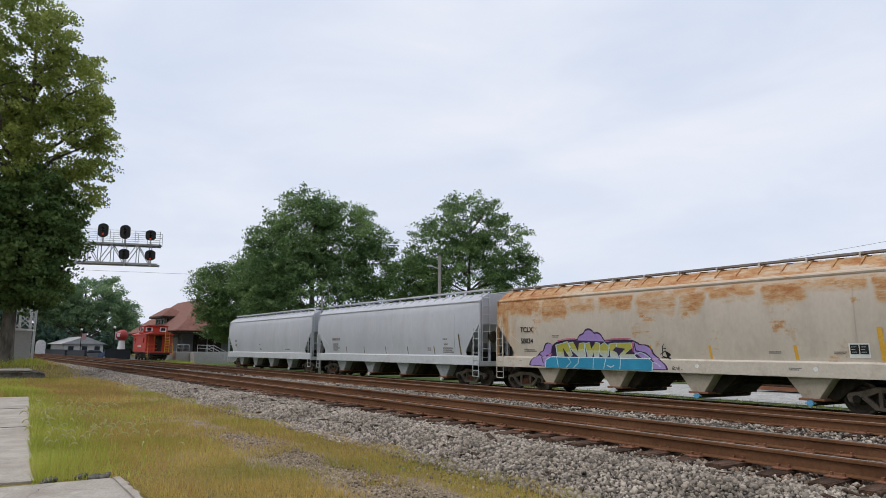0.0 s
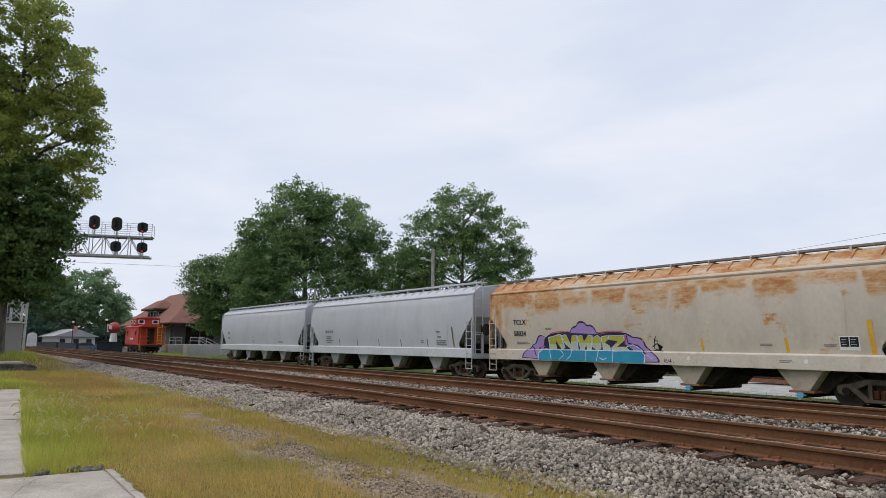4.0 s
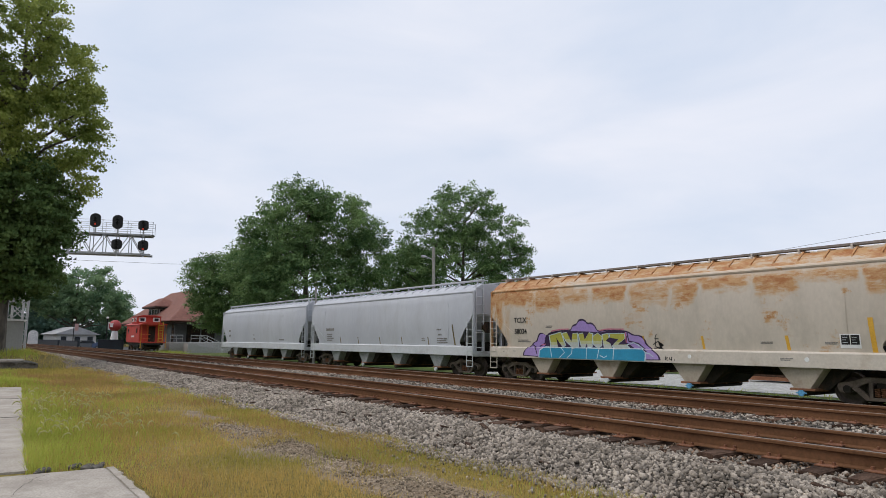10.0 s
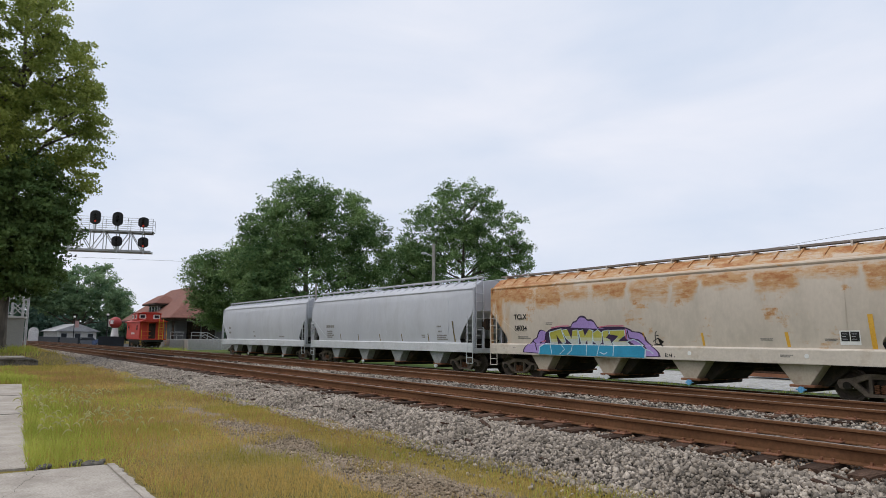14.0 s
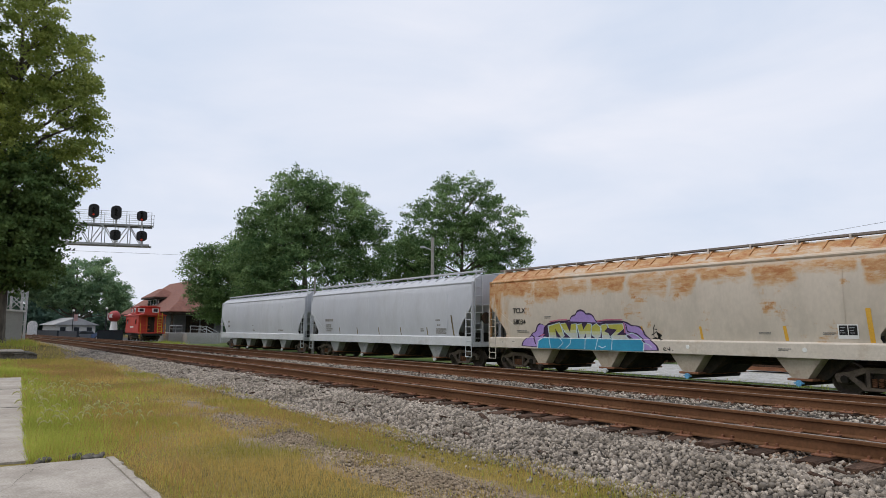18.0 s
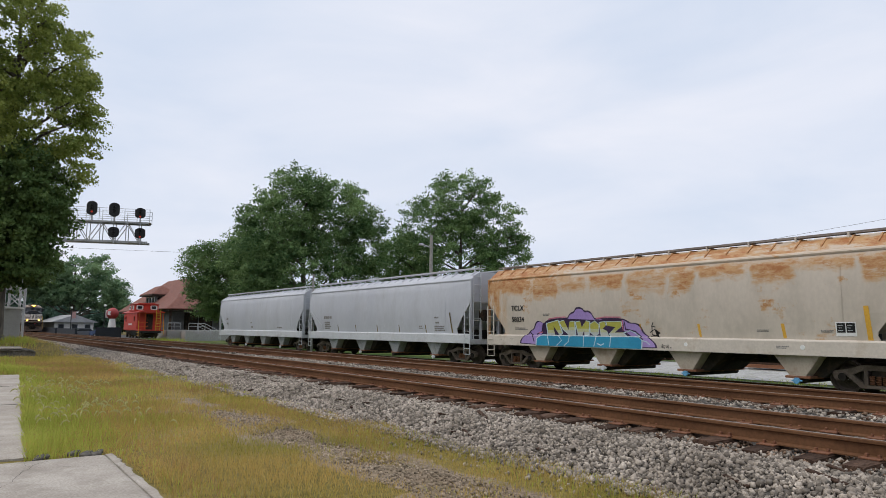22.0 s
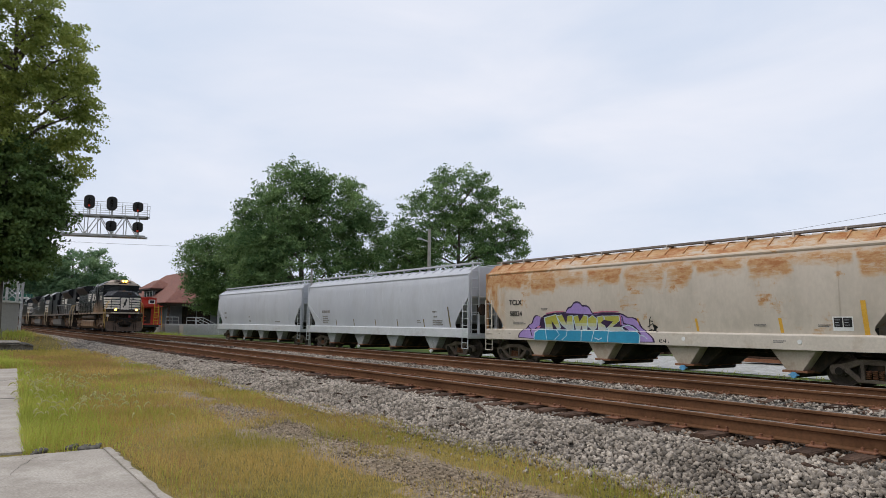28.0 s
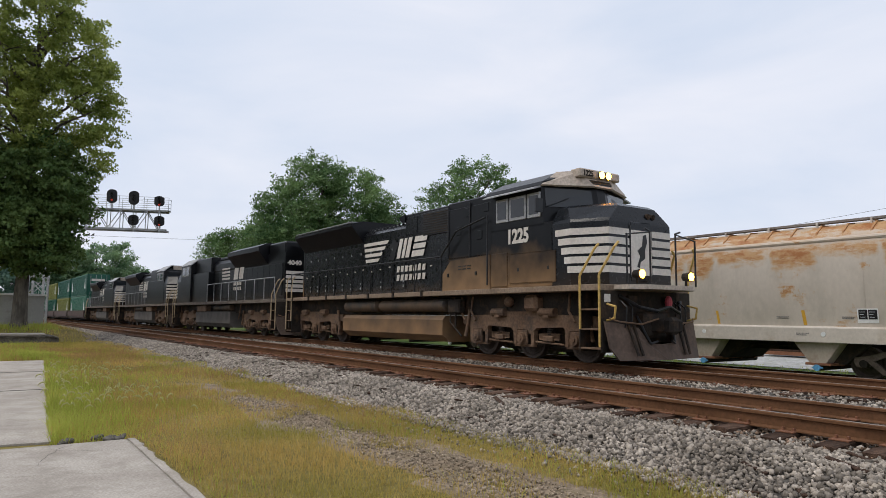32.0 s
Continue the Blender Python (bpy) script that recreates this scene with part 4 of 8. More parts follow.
        for y in (-0.8, 0, 0.8):
            g.box((x - 0.42, y - 0.05, 0.34), (x + 0.42, y + 0.05, 0.40))
        part("outlet_gate", g, M_IRONRUST, bay)
        g = G().cyl((x + 0.02, -1.48, 0.30), (x + 0.02, 1.48, 0.30), 0.085, n=12)
        part("outlet_tube", g, M_UNDER, bay)
        cap = M_BLUECAP if (paint is M_TAN and k >= 2) else (M_GRAYTRIM if k % 2 else M_UNDER)
        g = G().cyl((x + 0.02, -1.56, 0.30), (x + 0.02, -1.46, 0.30), 0.092, 0.08, 14).box((x - 0.13, -1.54, 0.28), (x + 0.17, -1.50, 0.32), 0.005)
        part("outlet_cap", g, cap, bay, "round outlet cap")
    # train line pipe and brake rods beneath
    g = G().tube([(-h + 0.5, -0.55, 0.86), (h - 0.5, -0.55, 0.86)], 0.025).tube([(-h + 1.2, 0.5, 0.8), (h - 1.2, 0.5, 0.8)], 0.02)
    part("brake_pipe", g, M_UNDER, car)
    for x in truck_x:
        freight_truck(car, x)
    return car


tan = hopper_car(-15.3, 17.3, M_TAN, M_TANTRIM, M_HOPTAN, "tan four-bay covered hopper car, rust-stained, with colourful graffiti", [-5.35, -1.9, 1.6, 5.25], (-7.25, 7.2))
gray = hopper_car(-33.95, 17.9, M_GRAYCAR, M_GRAYTRIM, M_HOPGRAY, "clean light gray four-bay covered hopper car", [-5.4, -1.75, 1.95, 5.75], (-7.5, 7.5), 0.13)
hopper_car(-52.6, 17.8, M_GRAYCAR, M_GRAYTRIM, M_HOPGRAY, "light gray covered hopper car at the end of the cut", [-5.5, -2.2, 1.3, 4.9], (-7.4, 7.4), 0.13)

# paint on the tan car
P_PURPLE = surf("purple_spray", (0.34, 0.23, 0.54), (0.44, 0.31, 0.64), 0.5, fine=14, amount=0.1, bump=0.02)
P_DARK = surf("dark_violet_spray", (0.035, 0.015, 0.06), (0.055, 0.025, 0.09), 0.5, fine=14, bump=0.02)
P_TEAL = surf("teal_spray", (0.018, 0.25, 0.43), (0.03, 0.31, 0.51), 0.5, fine=14, amount=0.1, bump=0.02)
P_LIME = surf("lime_spray", (0.42, 0.40, 0.06), (0.50, 0.48, 0.10), 0.5, fine=14, amount=0.1, bump=0.02)
P_PALE = surf("pale_spray", (0.55, 0.72, 0.80), (0.66, 0.80, 0.86), 0.5, fine=14, bump=0.02)
P_PINK = surf("pink_spray", (0.62, 0.16, 0.26), (0.70, 0.22, 0.32), 0.5, fine=14, bump=0.02)
EDGE = [(-6.4, 1.05), (-6.35, 1.28), (-6.1, 1.45), (-5.9, 1.55), (-5.8, 1.67), (-5.6, 1.72), (-5.5, 1.95), (-5.35, 2.07), (-5.15, 2.04), (-5.0, 1.94), (-4.8, 2.08), (-4.2, 2.16), (-3.6, 2.17), (-3.57, 2.26), (-3.47, 2.37), (-3.28, 2.41), (-3.18, 2.56), (-3.0, 2.6), (-2.82, 2.55),
        (-2.72, 2.43), (-2.54, 2.45), (-2.38, 2.38), (-2.28, 2.23), (-2.2, 2.12), (-1.85, 2.15), (-0.95, 2.14), (-0.68, 2.05), (-0.58, 1.97), (-0.26, 1.96), (-0.08, 1.84), (0.0, 1.62), (0.22, 1.48), (0.4, 1.37), (0.57, 1.22), (0.6, 1.05)]


def rounded(poly, k=2):
    for _ in range(k):
        out = []
        for i, p in enumerate(poly):
            q = poly[(i + 1) % len(poly)]
            out += [(p[0] * 0.75 + q[0] * 0.25, p[1] * 0.75 + q[1] * 0.25), (p[0] * 0.25 + q[0] * 0.75, p[1] * 0.25 + q[1] * 0.75)]
        poly = out
    return poly


graf = decal("graffiti", rounded(EDGE, 1), P_DARK, tan, 0.006, "graffiti in purple, teal and lime")
cx, cz = -2.9, 1.5
decal("graffiti_cloud", rounded([(cx + (x - cx) * 0.976, max(1.07, cz + (z - cz) * 0.93)) for x, z in EDGE], 1), P_PURPLE, tan, 0.009, "lilac cloud of the graffiti")
decal("graffiti_shadow", [(-5.05, 1.90), (-4.76, 2.08), (-3.6, 2.13), (-2.05, 2.07), (-1.72, 2.11), (-0.94, 2.09), (-0.86, 1.89), (-0.88, 1.69), (-0.5, 1.46), (-5.15, 1.46)], P_DARK, tan, 0.012)
decal("graffiti_rim", [(-5.42, 1.05), (-5.38, 1.36), (-5.08, 1.51), (-4.4, 1.49), (-1.05, 1.49), (-0.14, 1.49), (0.0, 1.36), (-0.03, 1.05)], P_PALE, tan, 0.0135)
decal("graffiti_base", [(-5.37, 1.05), (-5.33, 1.33), (-5.05, 1.47), (-4.4, 1.455), (-1.05, 1.455), (-0.17, 1.455), (-0.05, 1.34), (-0.08, 1.05)], P_TEAL, tan, 0.015, "teal lower band of the graffiti")
LETTERS = [[(-4.78, 1.94), (-4.15, 2.07), (-3.96, 1.57), (-4.1, 1.48), (-4.42, 1.85), (-4.36, 1.48), (-4.74, 1.5)],
           [(-4.08, 2.02), (-3.8, 2.06), (-3.6, 1.7), (-3.52, 2.01), (-3.27, 2.03), (-3.26, 1.5), (-3.53, 1.46), (-3.87, 1.71)],
           [(-3.19, 1.99), (-2.95, 2.03), (-2.89, 1.79), (-2.67, 2.04), (-2.48, 2.0), (-2.57, 1.52), (-2.78, 1.5), (-2.78, 1.7), (-2.9, 1.5), (-3.08, 1.5)],
           [(-2.46, 1.91), (-2.22, 2.03), (-2.03, 1.9), (-2.08, 1.57), (-2.26, 1.48), (-2.46, 1.61)],
           [(-1.99, 1.97), (-1.73, 2.01), (-1.7, 1.86), (-1.85, 1.75), (-1.67, 1.67), (-1.59, 1.48), (-1.95, 1.48)],
           [(-1.65, 2.0), (-0.98, 2.01), (-0.95, 1.85), (-1.3, 1.61), (-0.93, 1.62), (-0.77, 1.48), (-1.43, 1.46), (-1.55, 1.57), (-1.24, 1.81), (-1.62, 1.86)]]
P_MIST = surf("pale_lime_spray", (0.50, 0.51, 0.28), (0.56, 0.57, 0.34), 0.5, fine=14, amount=0.1, bump=0.02)
P_FOG = surf("misty_gray_spray", (0.47, 0.50, 0.47), (0.54, 0.57, 0.54), 0.5, fine=14, amount=0.1, bump=0.02)


def below(poly, zc):
    """The part of an outline that lies under the height zc."""
    out = []
    for i, p in enumerate(poly):
        q = poly[(i + 1) % len(poly)]
        if p[1] <= zc:
            out.append(p)
        if (p[1] - zc) * (q[1] - zc) < 0:
            k = (zc - p[1]) / (q[1] - p[1])
            out.append((p[0] + (q[0] - p[0]) * k, zc))
    return out


for poly in LETTERS:
    mx, mz = sum(p[0] for p in poly) / len(poly), sum(p[1] for p in poly) / len(poly)
    decal("graffiti_outline", [(mx + (x - mx) * 1.14, mz + (z - mz) * 1.09) for x, z in poly], P_PALE, tan, 0.018)
    decal("graffiti_letter", poly, P_LIME, tan, 0.021)
    for k, (zc, mat) in enumerate(((mz - 0.01, P_MIST), (mz - 0.13, P_FOG))):
        decal("graffiti_fade", below(poly, zc), mat, tan, 0.0225 + 0.0015 * k)
for pts in ([(-4.72, 1.46), (-4.63, 1.07)], [(-4.1, 1.46), (-3.92, 1.28), (-4.2, 1.07)], [(-3.5, 1.46), (-3.55, 1.24), (-3.8, 1.07)], [(-2.75, 1.48), (-2.78, 1.07)], [(-2.12, 1.48), (-2.25, 1.07)], [(-1.43, 1.46), (-1.48, 1.07)],
            [(-0.9, 1.60), (-0.58, 1.69), (-0.36, 1.60), (-0.16, 1.47)], [(-0.05, 1.35), (0.16, 1.30), (0.3, 1.2)], [(-2.1, 1.2), (-1.9, 1.13), (-1.75, 1.2)]):
    decal("graffiti_line", ribbon([p for p in pts], 0.035), P_PALE, tan, 0.021)
for pts in ([(-0.83, 2.02), (-0.78, 1.74), (-0.36, 1.66), (0.02, 1.36)], [(-5.02, 1.9), (-5.1, 1.62), (-5.42, 1.5)], [(-5.85, 1.6), (-5.6, 1.45), (-5.5, 1.2)]):
    decal("graffiti_cut", ribbon(pts, 0.05), P_DARK, tan, 0.0205)
for pts in ([(-5.3, 1.56), (-5.05, 1.6)], [(-2.15, 2.13), (-1.72, 2.18), (-0.96, 2.17)], [(-0.91, 2.05), (-0.9, 1.69)], [(-4.7, 2.12), (-4.2, 2.19), (-3.7, 2.2)]):
    decal("graffiti_line", ribbon(pts, 0.045), P_PINK, tan, 0.021, "pink graffiti line")
for pts in ([(0.36, 1.9), (0.34, 1.56), (0.7, 1.46)], [(0.25, 1.62), (0.46, 1.74), (0.53, 1.56), (0.45, 1.48), (0.68, 1.62)], [(0.28, 1.5), (0.62, 1.53)], [(0.42, 1.98), (0.34, 1.84), (0.5, 1.82)],
            [(0.78, 1.12), (0.8, 1.22), (0.88, 1.2), (0.78, 1.12), (0.9, 1.11)], [(0.95, 1.2), (0.95, 1.14), (1.05, 1.15)], [(1.03, 1.22), (1.03, 1.1)], [(1.12, 1.12), (1.16, 1.12)]):
    decal("tag_line", ribbon(pts, 0.035), M_BLACK, tan, 0.006, "black marker tag")
for x, z0, z1, w in ((-0.13, 1.50, 1.93, 0.07), (2.2, 1.50, 1.92, 0.085), (4.97, 1.50, 1.93, 0.10), (7.25, 1.48, 2.40, 0.13)):
    decal("yellow_stripe", [(x - w / 2 - 0.02, z1), (x + w / 2 - 0.02, z1), (x + w / 2 + 0.03, z0), (x - w / 2 + 0.03, z0)], M_YELLOW, tan, 0.006, "yellow reflective stripe")
for x in (1.72, 5.52):
    g = G().cyl((x, -1.612, 1.25), (x, -1.596, 1.25), 0.065, n=16)
    part("sill_disc", g, M_WHITE, tan, "round white reflector disc on the sill")
decal("label_panel", [(6.42, 1.58), (6.95, 1.58), (6.95, 1.97), (6.42, 1.97)], M_WHITE, tan, 0.006, "white-edged black consolidated stencil panel")
for x in (6.455, 6.70):
    decal("label_panel_field", [(x, 1.68), (x + 0.22, 1.68), (x + 0.22, 1.94), (x, 1.94)], M_BLACK, tan, 0.010)
    for k in range(3):
        decal("label_panel_bar", [(x + 0.03, 1.87 - k * 0.07), (x + 0.16 - 0.03 * (k % 2), 1.87 - k * 0.07), (x + 0.16 - 0.03 * (k % 2), 1.885 - k * 0.07), (x + 0.03, 1.885 - k * 0.07)], M_GRAYCAR, tan, 0.013)
for i, (x, z, w, h, r) in enumerate(((4.15, 1.75, 0.5, 0.13, 2), (6.02, 1.75, 0.45, 0.13, 2), (4.75, 1.28, 0.45, 0.15, 2), (-6.75, 1.78, 0.95, 0.2, 2), (-7.0, 1.3, 0.25, 0.06, 1), (-7.65, 1.28, 0.07, 0.1, 1), (-5.0, 2.35, 0.5, 0.18, 2))):
    bars(tan, x, z, w * 0.8, h * 0.62, r, M_STENCIL, i)
for i, (txt, z) in enumerate((("TCLX", 2.47), ("58034", 1.99))):
    writing("lettering", txt, 0.30, M_BLACK, tan, Matrix.Translation((-6.95, -side_y(z) - 0.012, z + 0.04)) @ pose(0, 0, 0, 90, 0, 0), 0.006, "black stencilled reporting mark", 1.05)

# marks on the gray cars
for i, x in enumerate((-4.65, -2.35, 0.2, 2.55, 5.1)):
    decal("side_stripe", [(x - 0.06, 1.9), (x + 0.02, 1.9), (x + 0.08, 1.5), (x, 1.5)], surf("olive_stripe", (0.16, 0.12, 0.05), (0.22, 0.17, 0.07), 0.7) if i == 0 else bpy.data.materials["olive_stripe"], gray, 0.006)
decal("side_stripe", [(7.18, 2.5), (7.27, 2.5), (7.44, 1.5), (7.33, 1.5)], bpy.data.materials["olive_stripe"], gray, 0.006, "faded yellow stripe")
for i, (x, z, w, h, r) in enumerate(((-6.6, 2.45, 0.9, 0.26, 1), (-6.5, 2.1, 0.8, 0.5, 4), (5.9, 2.3, 0.4, 0.12, 1), (6.0, 2.05, 0.25, 0.12, 1), (5.9, 1.85, 0.9, 0.3, 3), (4.5, 1.85, 0.35, 0.2, 2))):
    bars(gray, x, z, w, h, r, M_STENCIL, 20 + i)
far = [o for o in scene.objects if o.name == "hopper_car.002"][0]
for i, (x, z, w, h, r) in enumerate(((-7.0, 2.5, 0.5, 0.26, 1), (-6.95, 2.1, 0.5, 0.26, 1), (-1.2, 2.1, 0.4, 0.12, 1), (-1.1, 1.8, 0.5, 0.2, 2), (4.2, 1.75, 1.1, 0.15, 1))):
    bars(far, x, z, w, h, r, M_STENCIL, 40 + i)


# ---- trees ----
M_BARK = surf("bark", (0.10, 0.085, 0.065), (0.19, 0.165, 0.13), 0.95, big=2, fine=7, amount=0.4, bump=0.9, dist=0.04, stretch=(1, 1, 0.25))
L_SYC = leafy("sycamore_leaf", (0.125, 0.185, 0.045), (0.375, 0.42, 0.11), 0.55, 0.45)
# darker sycamore leaf that carries the lower crown's shade in its colour
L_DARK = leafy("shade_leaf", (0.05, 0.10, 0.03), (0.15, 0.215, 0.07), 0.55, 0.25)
L_OAK = leafy("oak_leaf", (0.045, 0.105, 0.04), (0.235, 0.345, 0.135), 0.55, 0.22)
L_MAPLE = leafy("maple_leaf", (0.07, 0.145, 0.055), (0.235, 0.335, 0.13), 0.55, 0.22)
# street tree leaf lightened, with the haze of distance mixed in
L_STREET = leafy("street_tree_leaf", (0.105, 0.20, 0.115), (0.28, 0.39, 0.20), 0.55, 0.35)
# bluish far leaf: distance haze is put into the colour
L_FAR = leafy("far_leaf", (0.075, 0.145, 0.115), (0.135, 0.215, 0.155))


def inside(p, lobes):
    return min(((p[0] - x) / rx) ** 2 + ((p[1] - y) / ry) ** 2 + ((p[2] - z) / rz) ** 2 for x, y, z, rx, ry, rz in lobes)


def foliage(lobes, clumps, per, leaf, spread, seed, shell=0.35, flat=0.3):
    """Many small pointed leaves, gathered in clumps that fill the lobes (local x, y, z and three radii each)."""
    r = np.random.default_rng(seed)
    vol = np.array([l[3] * l[4] * l[5] for l in lobes]) ** 0.8
    which = r.choice(len(lobes), clumps, p=vol / vol.sum())
    L = np.array(lobes)[which]
    d = r.normal(size=(clumps, 3))
    d /= np.linalg.norm(d, axis=1)[:, None]
    rad = r.uniform(shell, 1.0, clumps) ** 0.6
    c = L[:, :3] + d * rad[:, None] * L[:, 3:]
    size = spread * r.uniform(0.55, 1.3, clumps)
    n = clumps * per
    q = r.normal(size=(clumps, per, 3))
    q /= np.linalg.norm(q, axis=2)[..., None]
    q *= r.uniform(0.15, 1.0, (clumps, per, 1)) ** 0.5
    q[..., 2] *= 0.55
    # boughs reach outwards and droop at their tips
    out = d * (1, 1, 0.15) + r.normal(size=(clumps, 3)) * 0.25
    out /= np.linalg.norm(out, axis=1)[:, None]
    u = r.uniform(-1.0, 1.0, (clumps, per, 1))
    q = q * (0.95 - 0.35 * np.abs(u)) + out[:, None, :] * u * 0.95
    q[..., 2] -= 0.35 * u[..., 0] ** 2
    pts = (c[:, None, :] + q * size[:, None, None]).reshape(n, 3)
    s = leaf * r.uniform(0.55, 1.35, n)
    quad = np.array([(0, -0.12, 0), (0.5, -0.02, 0.42), (0, 0.16, 1.0), (-0.5, -0.02, 0.42)])
    up = r.normal(size=(n, 3))
    up[:, 2] = np.abs(up[:, 2]) + flat
    up /= np.linalg.norm(up, axis=1)[:, None]
    ax = np.cross(up, r.normal(size=(n, 3)))
    ax /= np.linalg.norm(ax, axis=1)[:, None]
    R = np.stack([ax, up, np.cross(ax, up)], -1)
    v = np.einsum("nij,kj->nki", R, quad) * s[:, None, None] + pts[:, None, :]
    f = np.arange(n * 4).reshape(n, 4)
    return v.reshape(-1, 3), f, c


def limb(g, a, b, r0, r1, seed, steps=5, sag=0.06, n=8):
    """A bent tapering limb as one tube."""
    a, b = Vector(a), Vector(b)
    rr = random.Random(seed)
    pts = [a.lerp(b, i / steps) + Vector((rr.uniform(-1, 1), rr.uniform(-1, 1), rr.uniform(-0.6, 1))) * (b - a).length * sag * (0 < i < steps) for i in range(steps + 1)]
    d = (b - a).normalized()
    u = d.orthogonal().normalized()
    w = d.cross(u)
    rings = []
    for i, p in enumerate(pts):
        r = r0 + (r1 - r0) * i / steps
        rings.append([p + (u * math.cos(2 * math.pi * k / n) + w * math.sin(2 * math.pi * k / n)) * r for k in range(n)])
    g.loft(rings)
    return pts


def tree(name, at, trunk_r, fork, top, lobes, clumps, per, leaf, spread, material, label, seed, limbs=14, shell=0.35, low=(), flat=0.2, low_leaf=None):
    tr = thing(name, label, "tree", m=pose(*at))
    g = G()
    n = 14
    hs = [(-0.3, 1.5), (0.1, 1.25), (0.5, 1.04), (fork * 0.5, 0.92), (fork, 0.78), (fork + (top - fork) * 0.3, 0.5), (fork + (top - fork) * 0.6, 0.28), (top * 0.96, 0.08)]
    rr = random.Random(seed)
    rings = []
    for z, k in hs:
        ox, oy = rr.uniform(-0.1, 0.1) * z * 0.12, rr.uniform(-0.1, 0.1) * z * 0.12
        rings.append([(ox + math.cos(2 * math.pi * i / n) * trunk_r * k * (1 + 0.06 * math.sin(3 * i)), oy + math.sin(2 * math.pi * i / n) * trunk_r * k, z) for i in range(n)])
    part("trunk", g.loft(rings), M_BARK, tr, smooth=True)
    v, f, cs = foliage(lobes, clumps, per, leaf, spread, seed, shell, flat)
    rr = random.Random(seed)
    pick = rr.sample(range(len(cs)), min(limbs, len(cs)))
    for i, k in enumerate(pick):
        g = G()
        c = cs[k]
        z0 = max(fork * 0.75, min(top * 0.8, c[2] - (abs(c[0]) + abs(c[1])) * rr.uniform(0.35, 0.7)))
        pts = limb(g, (0, 0, z0), c, trunk_r * 0.3, 0.03, seed + i, 5, 0.05)
        for j in (2, 3, 4):
            limb(g, pts[j], pts[j] + Vector((rr.uniform(-1, 1), rr.uniform(-1, 1), rr.uniform(-0.2, 1))) * spread * 1.3, 0.05, 0.015, seed + i * 7 + j, 3, 0.06, 5)
        part("limb", g, M_BARK, tr)
    ob = new("crown", scatter_mesh("crown", v, f, material))
    ob.parent = tr
    # lower crown: darker leaf colour paints in its shade
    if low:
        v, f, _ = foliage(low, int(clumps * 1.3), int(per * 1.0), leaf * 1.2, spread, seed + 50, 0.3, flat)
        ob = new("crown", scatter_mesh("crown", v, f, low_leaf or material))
        ob.parent, ob["label"] = tr, "dense lower crown, its shade painted as darker leaves"
    return tr


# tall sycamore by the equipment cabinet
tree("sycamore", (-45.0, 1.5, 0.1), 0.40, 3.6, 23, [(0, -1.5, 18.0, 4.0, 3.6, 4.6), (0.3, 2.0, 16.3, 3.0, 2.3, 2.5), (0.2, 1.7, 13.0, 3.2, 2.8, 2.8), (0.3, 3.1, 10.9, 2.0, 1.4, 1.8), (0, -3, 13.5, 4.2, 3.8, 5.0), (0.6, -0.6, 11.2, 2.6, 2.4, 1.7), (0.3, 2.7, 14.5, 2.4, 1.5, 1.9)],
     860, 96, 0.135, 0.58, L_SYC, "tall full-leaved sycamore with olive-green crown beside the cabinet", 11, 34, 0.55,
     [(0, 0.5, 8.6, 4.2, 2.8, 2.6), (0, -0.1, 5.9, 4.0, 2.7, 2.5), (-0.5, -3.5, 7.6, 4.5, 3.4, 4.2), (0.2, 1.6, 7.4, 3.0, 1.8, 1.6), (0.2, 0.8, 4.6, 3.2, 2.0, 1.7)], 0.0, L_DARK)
# broad oaks behind the hopper cars
tree("oak", (-64, 28.0, -0.7), 0.45, 3.0, 18, [(0, -1.2, 14.5, 3.9, 3.9, 4.1), (0, -3.6, 11.2, 4.0, 3.4, 4.6), (1, 3.1, 13.1, 4.0, 4.0, 4.1), (1.6, 5.8, 10.2, 3.4, 3.0, 4.0), (0, -5.4, 8.4, 3.6, 2.5, 4.4), (0, 0, 7, 5.8, 7.0, 4.8)],
     1500, 84, 0.175, 0.85, L_OAK, "broad dark green oak behind the parked hopper cars", 21, 18)
tree("oak", (-59.5, 44.5, -0.7), 0.40, 3.6, 18, [(0, 0, 15.9, 3.8, 3.7, 3.9), (1.9, 2.9, 12.9, 3.8, 3.6, 4.4), (-1.9, -2.9, 12.6, 3.8, 3.5, 4.4), (2.8, 4.3, 10.3, 2.8, 2.7, 2.9), (-2.6, -4.2, 9, 2.8, 2.5, 3.6), (0, 0, 9, 4.8, 5.4, 5)],
     860, 80, 0.175, 0.82, L_OAK, "round-crowned green oak behind the parked hopper cars", 22, 22, 0.5)
tree("oak", (-66.5, 41.0, -0.7), 0.3, 3.0, 12, [(0, 0, 9.4, 3.0, 3.6, 3.8), (0, 0.5, 5, 3, 4.2, 3.4)], 460, 76, 0.175, 0.85, L_OAK, "lower green oak in the gap between taller ones", 23, 8)
tree("maple", (-77.5, 26.6, -0.7), 0.26, 2.6, 11.5, [(0, -1.8, 9.8, 3.2, 2.4, 3.0), (0, -5.0, 8.2, 3.2, 2.0, 3.2), (0, 1.0, 9.0, 3.2, 2.6, 3.8), (0, -2.6, 6.4, 3.8, 3.8, 2.7), (0, -1.6, 4.2, 3.0, 2.5, 2.0), (0, -3.6, 4.7, 3.0, 2.0, 2.3)],
     800, 76, 0.175, 0.85, L_MAPLE, "leafy green maple in front of the depot", 24, 12)
